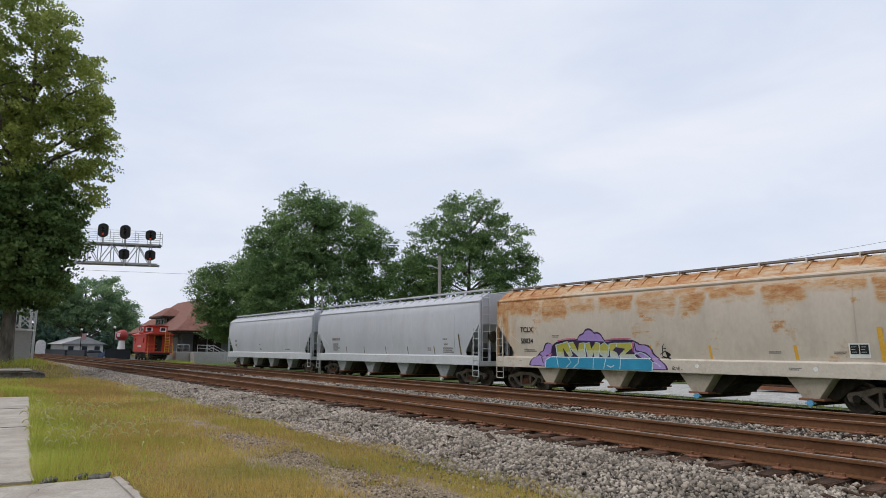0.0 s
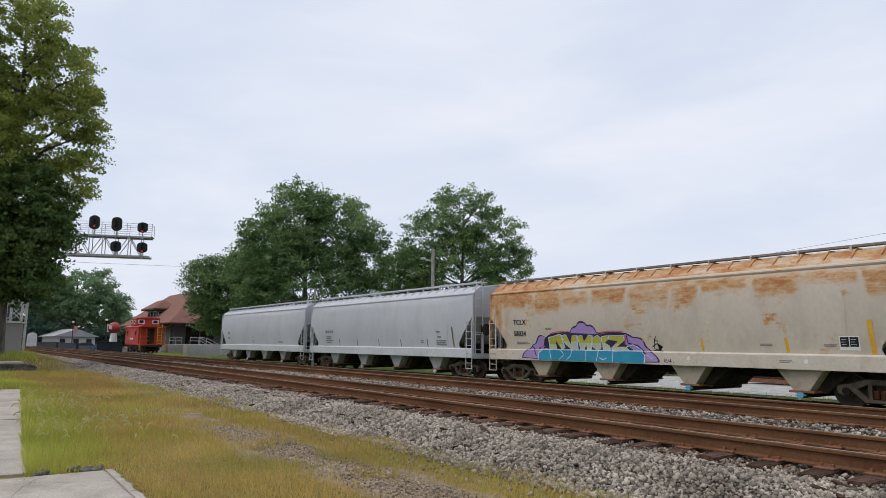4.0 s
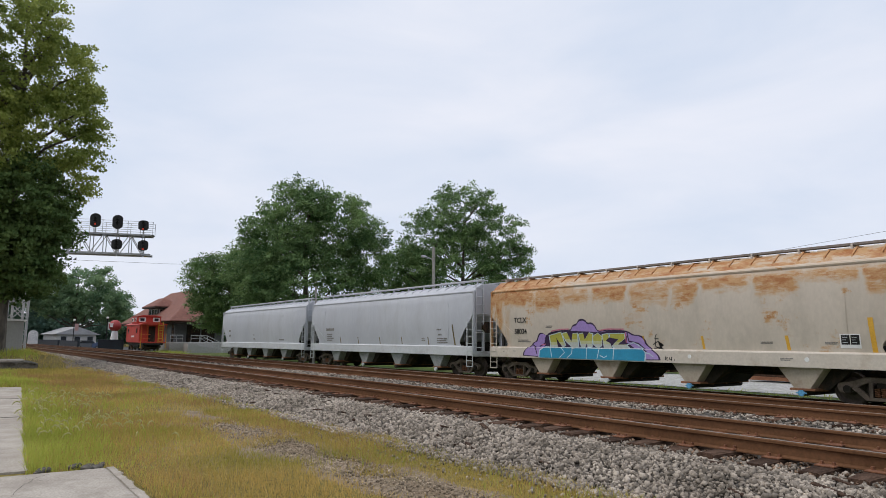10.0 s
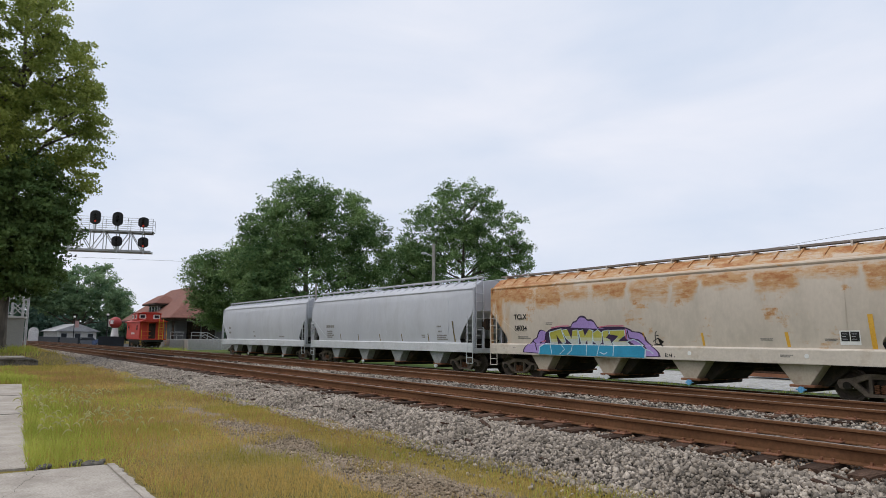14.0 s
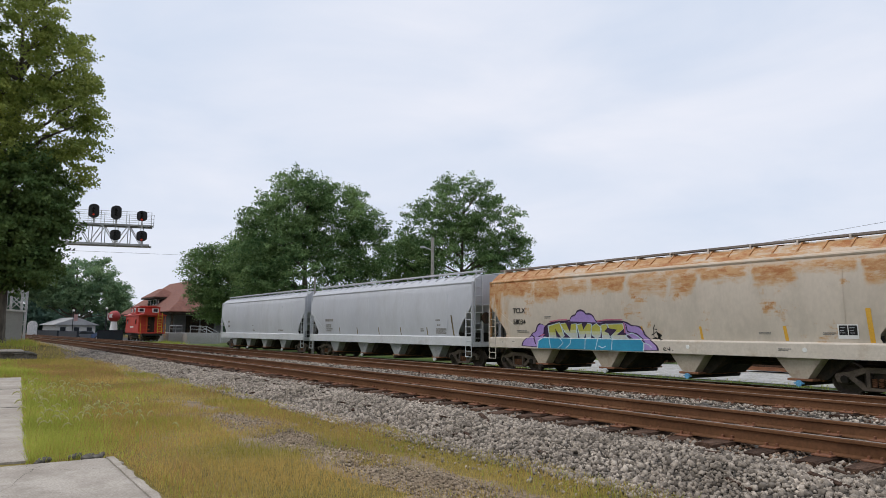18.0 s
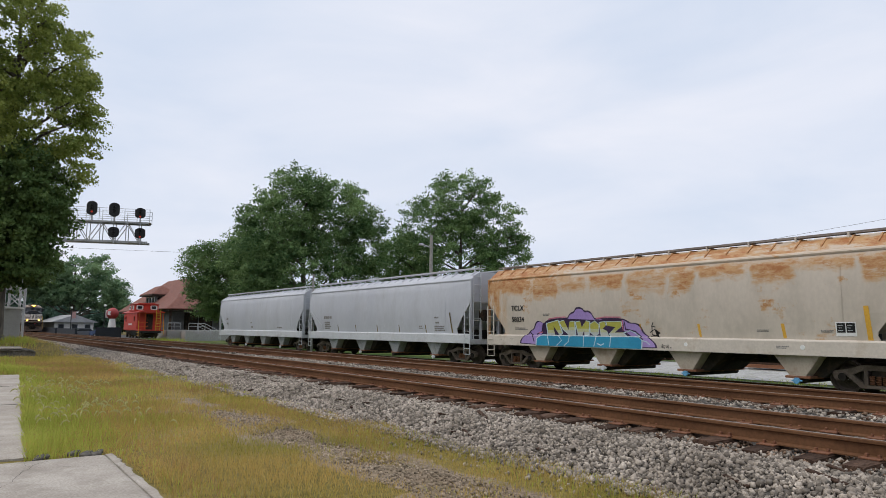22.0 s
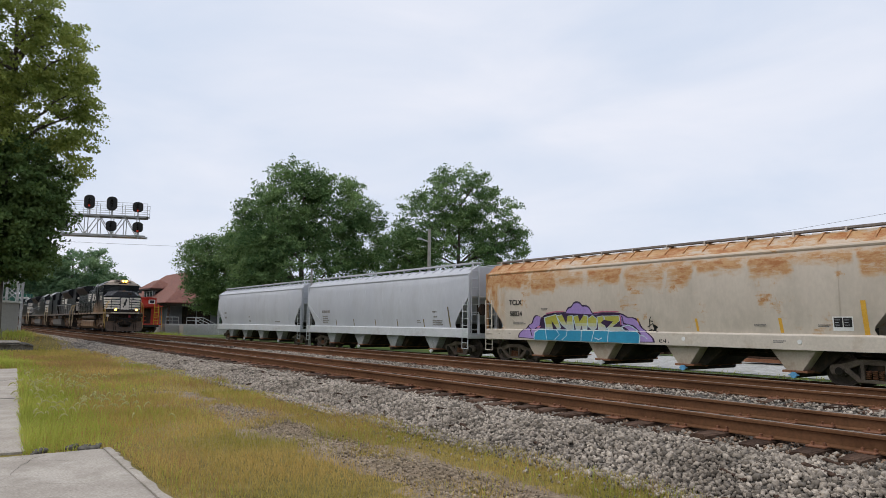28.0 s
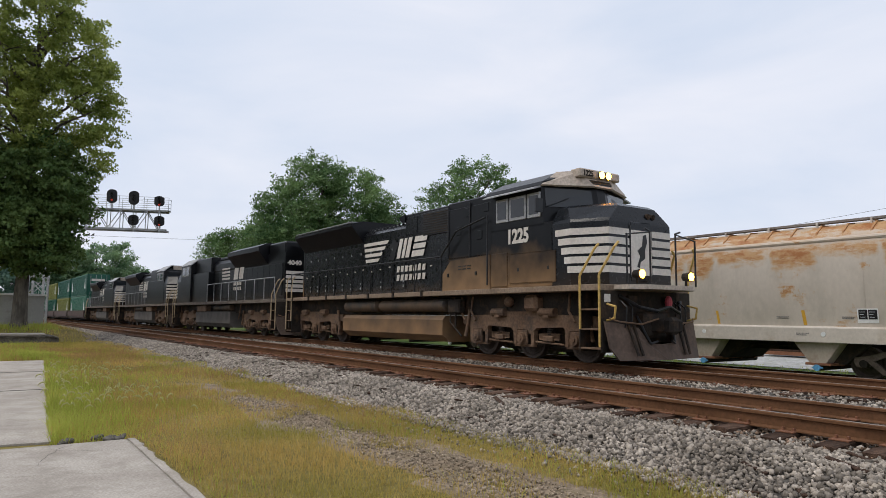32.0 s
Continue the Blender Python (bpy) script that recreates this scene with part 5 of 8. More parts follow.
# shade tree across the street
STREET_CROWN = [(0, 4.0, 10.9, 3.5, 1.9, 2.6), (0, 1.0, 9.2, 4.5, 3.4, 4.0), (0, -3.6, 8.4, 4, 2.8, 3.8), (0, 6.4, 7.4, 3.5, 2.0, 2.6), (0, -6.0, 8.8, 3.5, 2.2, 2.8), (0, 2.9, 6.7, 5, 5.5, 2.5), (0, -1.5, 6.8, 4, 3.2, 2.2), (0, -7.5, 9.4, 3.5, 3.0, 2.9), (0, -4.5, 9.6, 3.5, 3.0, 3.2), (0, 6.4, 4.6, 3.5, 1.8, 1.8)]
tree("maple", (-164, 19.0, -0.7), 0.62, 4.2, 17, [tuple(1.3 * v for v in q) for q in STREET_CROWN],
     1150, 60, 0.31, 1.0, L_STREET, "spreading green shade tree across the street", 25, 18, 0.55)


# ---- signal bridge over the tracks ----
M_HEAD = surf("signal_black", (0.012, 0.012, 0.013), (0.02, 0.02, 0.021), 0.6, fine=12)
M_RED = glow("red_signal_lamp", (0.7, 0.06, 0.03), 0.2)
sig = thing("signal_bridge", "white cantilever signal bridge with black round-topped signal heads, two showing red", "signal", m=pose(-60.0, 12.2, 0, 0, 0, -20.3))
y0, y1, zb, zt = -9.5, -0.1, 8.0, 9.62
for x in (-0.55, 0.55):
    for z in (zb, zt):
        k = 0.085 if z == zb else 0.06
        part("chord", G().box((x - 0.06, y0, z - k), (x + 0.06, y1 + 0.12, z + k)), M_STEELGRAY, sig)
bay = 0.98
k = 0
y = y0
while y < y1 - 0.2:
    g = G()
    for x in (-0.55, 0.55):
        g.box((x - 0.03, y - 0.03, zb), (x + 0.03, y + 0.03, zt))
        a, b = ((y, zb), (y + bay, zt)) if k % 2 else ((y, zt), (y + bay, zb))
        if b[0] < y1 + 0.1:
            g.cyl((x, *a), (x, *b), 0.035, n=6)
    g.box((-0.55, y - 0.025, zb - 0.02), (0.55, y + 0.025, zb + 0.02)).box((-0.55, y - 0.025, zt - 0.02), (0.55, y + 0.025, zt + 0.02))
    part("truss_panel", g, M_STEELGRAY, sig)
    y += bay
    k += 1
part("walkway", G().box((-0.5, y0, zt + 0.06), (0.5, y1 + 0.25, zt + 0.10)).box((-0.4, y0, zb - 0.07), (0.4, y1 + 0.1, zb - 0.05)), M_STEELGRAY, sig, "steel grating walkway")
for x in (-0.62, 0.62):
    g = G()
    n = 10
    for i in range(n + 1):
        yy = y0 + (y1 + 0.2 - y0) * i / n
        g.cyl((x, yy, zt + 0.06), (x, yy, zt + 1.15), 0.022, n=6)
    for z in (0.42, 0.78, 1.13):
        g.cyl((x, y0, zt + z), (x, y1 + 0.2, zt + z), 0.018, n=6)
    part("handrail", g, M_STEELGRAY, sig)
g = G()
for x in (-0.55, 0.55):
    for yy in (-10.1, -9.0):
        g.box((x - 0.08, yy - 0.08, 0.0), (x + 0.08, yy + 0.08, zt + 0.1), 0.01)
for i in range(8):
    z = 0.4 + i * 1.1
    for x in (-0.55, 0.55):
        g.cyl((x, -10.1, z), (x, -9.0, z + 1.1), 0.035, n=6)
        g.cyl((x, -9.0, z), (x, -10.1, z + 1.1), 0.035, n=6)
part("mast", g, M_STEELGRAY, sig, "white lattice mast")
HEAD = []
for i in range(20):
    a = 2 * math.pi * i / 20
    HEAD.append((0.41 * math.cos(a), (0.28 if math.sin(a) > 0 else -0.28) + 0.40 * math.sin(a)))
hood = G()
for z in (-0.22, 0.0, 0.22):
    n = 10
    hood.loft([[(0.10, 0.09 * math.cos(math.pi * i / n), z + 0.09 * math.sin(math.pi * i / n)) for i in range(n + 1)], [(0.34, 0.09 * math.cos(math.pi * i / n), z + 0.09 * math.sin(math.pi * i / n)) for i in range(n + 1)]], close=False)
HM, HOOD = [G().prism([(a, b * k) for a, b in HEAD], 0.05, 0.09, "x").box((-0.14, -0.16, -0.45 * k), (0.05, 0.16, 0.45 * k), 0.02).mesh("signal_head", M_HEAD) for k in (0.86, 0.64)], hood.mesh("hood", M_HEAD)
LENS = G().cyl((0.095, 0, 0), (0.12, 0, 0), 0.08, n=14).mesh("lamp", M_RED)
HEADS = ((-4.27, 10.65, -0.30), (-2.59, 10.60, None), (-0.61, 10.41, -0.30), (-6.16, 8.76, None), (-2.55, 8.74, None), (-0.54, 8.73, -0.30))
for yy, z, lit in HEADS:
    o = new("signal_head", HM[0 if z > 10.5 else 1])
    o.parent, o.matrix_basis = sig, pose(0.75, yy, z)
    q = new("hood", HOOD)
    q.parent = o
    if lit is not None:
        q = new("lamp", LENS)
        q.parent, q.matrix_basis = o, pose(0, 0, lit)
        q["label"] = "lit red signal lamp"
    b = part("bracket", G().box((0.5, yy - 0.05, z - 0.95), (0.7, yy + 0.05, z - 0.6)).cyl((0.66, yy, z - 0.95), (0.66, yy, z - 0.4), 0.05, n=8), M_STEELGRAY, sig)

# ---- equipment cabinet ----
M_CAB = surf("beige_gray_metal", (0.36, 0.355, 0.33), (0.43, 0.42, 0.39), 0.6, big=0.8, fine=14, amount=0.1, bump=0.05, dirt=(0.2, 0.19, 0.16), dirt_amount=0.5, dirt_scale=1.2)
cabm = thing("equipment_cabinet", "beige-gray metal signal equipment cabinet with a pale roof", "cabinet", m=pose(-50.5, 2.3, 0.15))
part("body", G().box((-1.0, -1.95, -0.1), (1.0, 0.65, 1.95), 0.02), M_CAB, cabm)
part("roof", G().prism([(-2.08, 1.95), (0.78, 1.95), (0.74, 2.03), (-0.65, 2.12), (-2.04, 2.03)], -1.12, 1.12, "x"), M_WHITE, cabm, "pale overhanging roof")
part("door", G().box((1.0, -0.75, 0.1), (1.03, 0.35, 1.8), 0.008), M_CAB, cabm)
fen = thing("picket_fence", "weathered pale picket fence beside the cabinet", "fence", m=pose(-46.5, -2.4, 0.1))
for z in (0.3, 0.85):
    part("fence_rail", G().box((-0.06, 0, z), (-0.02, 2.5, z + 0.08)), M_WHITE, fen)
for i in range(15):
    part("picket", G().prism([(i * 0.17, 0.0), (i * 0.17 + 0.1, 0.0), (i * 0.17 + 0.1, 1.05), (i * 0.17 + 0.05, 1.15), (i * 0.17, 1.05)], -0.02, 0.0, "x"), M_WHITE, fen)

# ---- caboose on display ----
M_CABRED = surf("caboose_red", (0.46, 0.035, 0.02), (0.54, 0.05, 0.03), 0.5, big=0.8, fine=14, amount=0.1, bump=0.04)
M_GLASS = surf("dark_window_glass", (0.03, 0.035, 0.04), (0.045, 0.05, 0.055), 0.12, fine=3, amount=0.05, bump=0.0)
M_ORANGE = surf("orange_red_paint", (0.62, 0.11, 0.015), (0.68, 0.14, 0.02), 0.5, fine=14)
M_CABYEL = surf("caboose_yellow", (0.70, 0.40, 0.03), (0.76, 0.46, 0.04), 0.5, fine=14)
CZ = -0.4
cb = thing("caboose", "bright red bay caboose with cupola and yellow ladder on display", "caboose", m=on_line(-94.0, 12.2, CZ))
part("body", G().box((-4.0, -1.5, 1.0), (3.1, 1.5, 3.25), 0.03), M_CABRED, cb)
part("roof", G().prism([(-1.62, 3.22), (-1.6, 3.3), (-0.9, 3.52), (0, 3.58), (0.9, 3.52), (1.6, 3.3), (1.62, 3.22)], -4.9, 4.05, "x"), M_CABRED, cb)
part("cupola", G().box((-1.6, -1.45, 3.4), (1.4, 1.45, 4.35), 0.05).prism([(-1.55, 4.33), (-0.8, 4.48), (0.8, 4.48), (1.55, 4.33)], -1.8, 1.6, "x"), M_CABRED, cb)
for yy in (-0.85, 0.85):
    w = part("cupola_window", G().box((1.40, yy - 0.42, 3.65), (1.45, yy + 0.42, 4.2), 0.08), M_WHITE, cb, "white-framed cupola window")
    part("pane", G().box((1.44, yy - 0.25, 3.75), (1.46, yy + 0.25, 4.1), 0.05), M_GLASS, w)
for xx in (-0.9, 0.6):
    w = part("cupola_window", G().box((xx - 0.36, -1.5, 3.65), (xx + 0.36, -1.45, 4.15), 0.05), M_WHITE, cb)
    part("pane", G().box((xx - 0.24, -1.515, 3.74), (xx + 0.24, -1.49, 4.06)), M_GLASS, w)
for xx in (-2.8, 1.9):
    w = part("side_window", G().box((xx - 0.33, -1.54, 2.1), (xx + 0.33, -1.5, 2.85)), M_CABRED, cb)
    part("pane", G().box((xx - 0.25, -1.55, 2.18), (xx + 0.25, -1.53, 2.78)), M_GLASS, w)
bars_g = G()
for i in range(7):
    bars_g.box((-1.3 + i * 0.28, -1.52, 1.65), (-1.13 + i * 0.28, -1.505, 1.9))
part("lettering", bars_g, M_WHITE, cb, "small white lettering")
part("porch_floor", G().box((3.1, -1.5, 0.95), (4.1, 1.5, 1.12), 0.01), M_CABRED, cb)
part("end_door", G().box((3.1, -0.4, 1.12), (3.13, 0.4, 3.05)), M_UNDER, cb, "dark doorway in the shaded porch")
part("end_wall", G().box((3.101, -1.45, 1.12), (3.115, -0.42, 3.1)).box((3.101, 0.42, 1.12), (3.115, 1.45, 3.1)), M_CABRED, cb)
for s in (-1, 1):
    g = G()
    for yy in (0.75, 1.45):
        g.cyl((4.05, s * yy, 1.1), (4.05, s * yy, 3.25), 0.035, n=6)
    for z in (1.5, 2.0):
        g.cyl((4.05, s * 0.4, z), (4.05, s * 1.45, z), 0.025, n=6)
    part("railing", g, M_ORANGE, cb)
g = G()
for yy in (0.55, 1.05):
    g.cyl((4.12, yy, 1.0), (4.12, yy, 3.6), 0.045, n=6)
for i in range(7):
    g.cyl((4.12, 0.55, 1.2 + i * 0.33), (4.12, 1.05, 1.2 + i * 0.33), 0.035, n=6)
part("ladder", g, M_CABYEL, cb, "yellow roof ladder")
g = G()
for yy in (-1.48, 1.48):
    g.tube([(4.08, yy, 2.2), (4.2, yy, 1.6), (4.2, yy, 0.5)], 0.035)
    g.box((3.6, yy - 0.05, 0.4), (4.2, yy + 0.05, 0.46)).box((3.6, yy - 0.05, 0.7), (4.2, yy + 0.05, 0.76))
part("steps", g, M_CABYEL, cb)
part("smoke_jack", G().cyl((-2.6, 0.4, 3.5), (-2.6, 0.4, 4.3), 0.12, n=10), M_CABRED, cb)
part("underframe", G().box((-4.1, -1.2, 0.7), (4.1, 1.2, 1.0), 0.02).box((-1.2, -1.1, 0.35), (1.2, 1.1, 0.7), 0.05), M_BLACK, cb)
for x in (-2.7, 2.5):
    freight_truck(cb, x)

# ---- depot ----
M_TILE = surf("red_clay_tile_roof", (0.20, 0.082, 0.06), (0.28, 0.12, 0.088), 0.85, big=0.5, fine=8, amount=0.25, bump=0.5, dist=0.04, stretch=(3, 3, 6))
dp = thing("depot", "old railway depot with red tiled hip roof and dormer", "station", m=pose(-110.0, 28.5, -0.75, 0, 0, 3))


def hip(x0, x1, y0, y1, z0, z1, ridge, over=0.0):
    g = G()
    cx, cy = (x0 + x1) / 2, (y0 + y1) / 2
    lo = [(x0, y0, z0), (x1, y0, z0), (x1, y1, z0), (x0, y1, z0)]
    lo2 = [(x, y, z0 + 0.12) for x, y, _ in lo]
    top = [(x0 + ridge, cy, z1), (x1 - ridge, cy, z1)]
    g.add(lo + lo2 + top, [(3, 2, 1, 0), (0, 1, 5, 4), (1, 2, 6, 5), (2, 3, 7, 6), (3, 0, 4, 7), (4, 5, 9, 8), (6, 7, 8, 9), (5, 6, 9), (7, 4, 8)])
    return g


# pale wall toned down to gray, with the eaves' shade in its colour
M_PALEWALL = surf("gray_depot_wall", (0.17, 0.175, 0.19), (0.22, 0.225, 0.235), 0.9, fine=12, bump=0.2)
part("wall", G().box((-14, -3.6, 0), (5.5, 3.6, 4.3), 0.02), M_PALEWALL, dp)
part("roof", hip(-19, 10.2, -5.5, 5.5, 4.3, 9.5, 9.0), M_TILE, dp, "wide red tiled hip roof")
part("fascia", G().box((-19.02, -5.52, 4.05), (10.22, 5.52, 4.32)), M_UNDER, dp)
part("porch_roof", hip(2.0, 10.6, -5.9, -1.6, 4.35, 6.2, 2.2), M_TILE, dp)
part("dormer_wall", G().box((-7.2, -4.1, 4.6), (-2.0, -1.7, 6.85)), M_PALEWALL, dp)
part("dormer_roof", hip(-8.2, -0.9, -4.9, -1.0, 6.8, 8.3, 1.9), M_TILE, dp)
part("dormer_fascia", G().box((-8.22, -4.92, 6.62), (-0.88, -0.98, 6.82)), M_UNDER, dp)
for yy in (-3.6, -2.9, -2.2):
    w = part("window", G().box((-2.0, yy - 0.31, 5.45), (-1.95, yy + 0.31, 6.5)), M_WHITE, dp)
    part("pane", G().box((-1.96, yy - 0.24, 5.53), (-1.93, yy + 0.24, 6.42)), M_GLASS, w)
for xx in (-6.2, -4.6, -3.0):
    w = part("window", G().box((xx - 0.6, -4.15, 5.45), (xx + 0.6, -4.1, 6.5)), M_WHITE, dp)
    part("pane", G().box((xx - 0.48, -4.17, 5.53), (xx + 0.48, -4.14, 6.42)), M_GLASS, w)
for xx in (9.2, 4, -2, -8, -14):
    for yy in (-5.0, 0.0, 5.0):
        if xx == 9.2 or yy < -1:
            part("post", G().box((xx - 0.14, yy - 0.14, 0), (xx + 0.14, yy + 0.14, 4.1)), M_UNDER, dp)
# dark panels added on the wall for the porch recess's shade
for yy in (-0.9, 1.3):
    part("freight_door", G().box((5.5, yy - 1.0, 0.9), (5.55, yy + 1.0, 3.9)), M_UNDER, dp, "dark panel painting the shade of the porch recess")

M_DOCK = surf("pale_dock_concrete", (0.46, 0.45, 0.43), (0.54, 0.53, 0.51), 0.9, fine=10, bump=0.2, dirt=(0.3, 0.29, 0.27), dirt_amount=0.5, dirt_scale=0.8)
dk = thing("loading_dock", "pale concrete loading dock with steps and pipe railings", "dock", m=pose(-94.4, 25.2, -0.75))
part("platform", G().box((-7, -3, 0), (0, 6.0, 1.42), 0.02), M_DOCK, dk)
part("ramp", G().prism([(-1.2, 0), (3.2, 0), (2.2, 0.55), (-1.0, 1.35), (-1.2, 1.35)], 0.02, 2.2, "x"), M_DOCK, dk, "sloping end of the dock")


def dock_rail(pts, legs):
    g = G().tube(pts, 0.045)
    g.tube([(x, y, z - 0.42) for x, y, z in pts], 0.03)
    for x, y, z, h in legs:
        g.cyl((x, y, z), (x, y, z + h), 0.04, n=6)
    part("railing", g, M_STEELGRAY, dk, "gray pipe railing")


dock_rail([(-0.1, -2.9, 2.35), (-0.1, -1.3, 2.35)], [(-0.1, -2.9, 1.42, 0.93), (-0.1, -2.1, 1.42, 0.93), (-0.1, -1.3, 1.42, 0.93)])
dock_rail([(0.6, -0.4, 2.35), (0.6, 0.9, 2.3), (0.6, 2.6, 1.5)], [(0.6, -0.4, 1.0, 1.35), (0.6, 0.9, 0.8, 1.5), (0.6, 2.5, 0.4, 1.1)])
dock_rail([(1.8, 0.4, 2.35), (1.8, 1.4, 2.3), (1.8, 3.0, 1.5)], [(1.8, 0.4, 0.8, 1.55), (1.8, 1.4, 0.7, 1.6), (1.8, 2.9, 0.2, 1.3)])

# ---- street side: red ball on a pedestal, dark low walls, lamps, banners ----
M_NAVY = surf("dark_navy_panel", (0.012, 0.018, 0.028), (0.02, 0.028, 0.04), 0.7, fine=10)
ball = thing("ball_sculpture", "large red ball on a white tapered pedestal", "sculpture", m=pose(-100.65, 16.53, -0.7))
part("ball", G().sphere((0, 0, 3.5), 0.78, 20, 12), surf("ball_red", (0.36, 0.03, 0.03), (0.42, 0.045, 0.04), 0.5, fine=10), ball, "red painted ball", True)
part("pedestal", G().cyl((0, 0, 1.0), (0, 0, 2.8), 0.6, 0.36, 16).cyl((0, 0, 0.0), (0, 0, 1.0), 0.75, 0.7, 16), M_WHITE, ball, "white pedestal")
part("plaque", G().box((0.62, -0.72, 3.3), (0.66, -0.3, 3.8)), M_WHITE, ball)
for (xa, ya, xb, yb, top) in ((-98.0, 14.2, -97.5, 17.2, 1.65), (-160.0, 11.7, -128.5, 12.75, 1.48), (-126.5, 12.85, -108.5, 13.25, 1.42)):
    d = Vector((xb - xa, yb - ya, 0))
    w = thing("planter_wall", "dark navy low screen wall with a dark cap", "wall", "low dark walls", pose(xa, ya, -0.7, 0, 0, math.degrees(math.atan2(d.y, d.x))))
    part("panel", G().box((0, -0.15, 0), (d.length, 0.15, top - 0.06), 0.02), M_NAVY, w)
    part("cap", G().box((-0.05, -0.2, top - 0.06), (d.length + 0.05, 0.2, top), 0.01), M_NAVY, w)


def street_lamp(x, y, h, banner):
    s = thing("street_lamp", "black lamp post with a white globe and hanging banner", "street lamp", "lamps along the street", pose(x, y, -0.7))
    part("post", G().cyl((0, 0, 0), (0, 0, 0.8), 0.16, 0.12, 10).cyl((0, 0, 0.8), (0, 0, h), 0.07, 0.05, 8).cyl((0, 0, h), (0, 0, h + 0.12), 0.05, 0.16, 10), M_BLACK, s)
    part("globe", G().sphere((0, 0, h + 0.27), 0.18, 12, 8), M_WHITE, s, "white glass globe", True)
    part("banner", G().box((0.02, 0.12, h - 1.35), (0.05, 0.62, h - 0.35)).cyl((0, 0, h - 0.34), (0, 0.8, h - 0.34), 0.02, n=6), M_WHITE if not banner else surf("pale_red_banner", (0.55, 0.32, 0.30), (0.62, 0.40, 0.37), 0.8), s, "small cloth banner")


street_lamp(-101.8, 15.72, 4.3, False)
street_lamp(-118.0, 13.6, 4.3, True)
# pale arched monument by the crossing
mon = thing("arched_marker", "white arched stone marker beside the dark low wall", "marker", m=pose(-147.0, 10.35, -0.6))
arch = [(-0.8, 0), (0.8, 0), (0.8, 2.3)] + [(0.8 * math.cos(a * math.pi / 8), 2.3 + 0.8 * math.sin(a * math.pi / 8)) for a in range(1, 8)] + [(-0.8, 2.3)]
part("stone", G().prism(arch, -0.3, 0.3, "x"), surf("pale_stone", (0.72, 0.71, 0.69), (0.8, 0.79, 0.77), 0.8, fine=8), mon)


# ---- house and parked cars across the street ----
M_HOUSE = surf("pale_house_siding", (0.58, 0.57, 0.54), (0.66, 0.65, 0.62), 0.8, fine=6, bump=0.2, stretch=(0.3, 0.3, 6))
hs = thing("house", "low whitish house with a gray roof under the shade tree", "house", m=pose(-154, 17.2, -0.6, 0, 0, 8))
part("wall", G().box((-5, -3.6, 0), (5, 3.4, 2.5)), M_HOUSE, hs)
part("roof", G().prism([(-4.3, 2.4), (4.1, 2.4), (-0.1, 3.9)], -5.6, 5.6, "x"), surf("gray_shingle", (0.38, 0.38, 0.39), (0.48, 0.48, 0.49), 0.9, fine=10, bump=0.3), hs)
for yy in (-2.4, 0.0, 2.3):
    w = part("window", G().box((5.0, yy - 0.6, 0.9), (5.05, yy + 0.6, 2.1)), M_STEELGRAY, hs)
    part("pane", G().box((5.04, yy - 0.48, 1.0), (5.07, yy + 0.48, 2.0)), M_GLASS, w)


def parked_car(x, y, a, col, label):
    pm = surf("car_paint", col, tuple(min(1, c * 1.1) for c in col), 0.25, fine=6, amount=0.03, bump=0.0)
    c = thing("parked_car", label, "car", "parked cars", pose(x, y, -0.7, 0, 0, a))
    side = [(-2.2, 0.35), (2.2, 0.35), (2.25, 0.7), (2.0, 0.88), (1.1, 0.95), (0.55, 1.42), (-1.0, 1.46), (-1.75, 1.0), (-2.2, 0.95)]
    part("body", G().prism(side, -0.85, 0.85), pm, c)
    part("windows", G().prism([(0.95, 0.98), (0.5, 1.37), (-0.95, 1.40), (-1.5, 1.0)], -0.865, 0.865), M_GLASS, c)
    for xx in (-1.4, 1.4):
        for yy in (-0.78, 0.78):
            w = part("wheel", G().cyl((xx, yy - 0.11, 0.33), (xx, yy + 0.11, 0.33), 0.33, n=16), M_BLACK, c)
            part("rim", G().cyl((xx, yy - 0.12, 0.33), (xx, yy + 0.12, 0.33), 0.19, n=12), M_STEELGRAY, w)


parked_car(-120.5, 16.0, 95, (0.16, 0.17, 0.19), "dark gray parked car beyond the low walls")
parked_car(-119.0, 18.6, 85, (0.10, 0.14, 0.25), "dark blue parked car beyond the low walls")

# ---- utility poles and wires ----
M_POLE = surf("gray_pole", (0.33, 0.31, 0.28), (0.42, 0.40, 0.36), 0.9, fine=8, bump=0.2)


def pole(x, y, h, r, arm, label):
    p = thing("utility_pole", label, "pole", "poles behind the siding", pose(x, y, -0.75))
    part("shaft", G().cyl((0, 0, 0), (0, 0, h), r, r * 0.7, 10), M_POLE, p)
    if arm:
        part("lamp_arm", G().tube([(0, 0, h - 1.0), (-0.4, -0.5, h - 0.7)], 0.04).box((-0.6, -0.75, h - 0.8), (-0.3, -0.45, h - 0.65), 0.02), M_STEELGRAY, p)
    return p


pole(-41.6, 28.4, 8.9, 0.16, True, "gray pole with a small lamp arm")
pole(-44.0, 20.0, 5.6, 0.10, False, "slim gray pole behind the hopper cars")


def wire(pts, r, name="overhead_wire"):
    g = G()
    a, b, sag = pts
    a, b = Vector(a), Vector(b)
    ps = [a.lerp(b, i / 12) - Vector((0, 0, sag * 4 * (i / 12) * (1 - i / 12))) for i in range(13)]
    g.tube(ps, r, 5)
    return single(name, g, M_BLACK, "thin dark overhead wire", "wire", kind="structure")


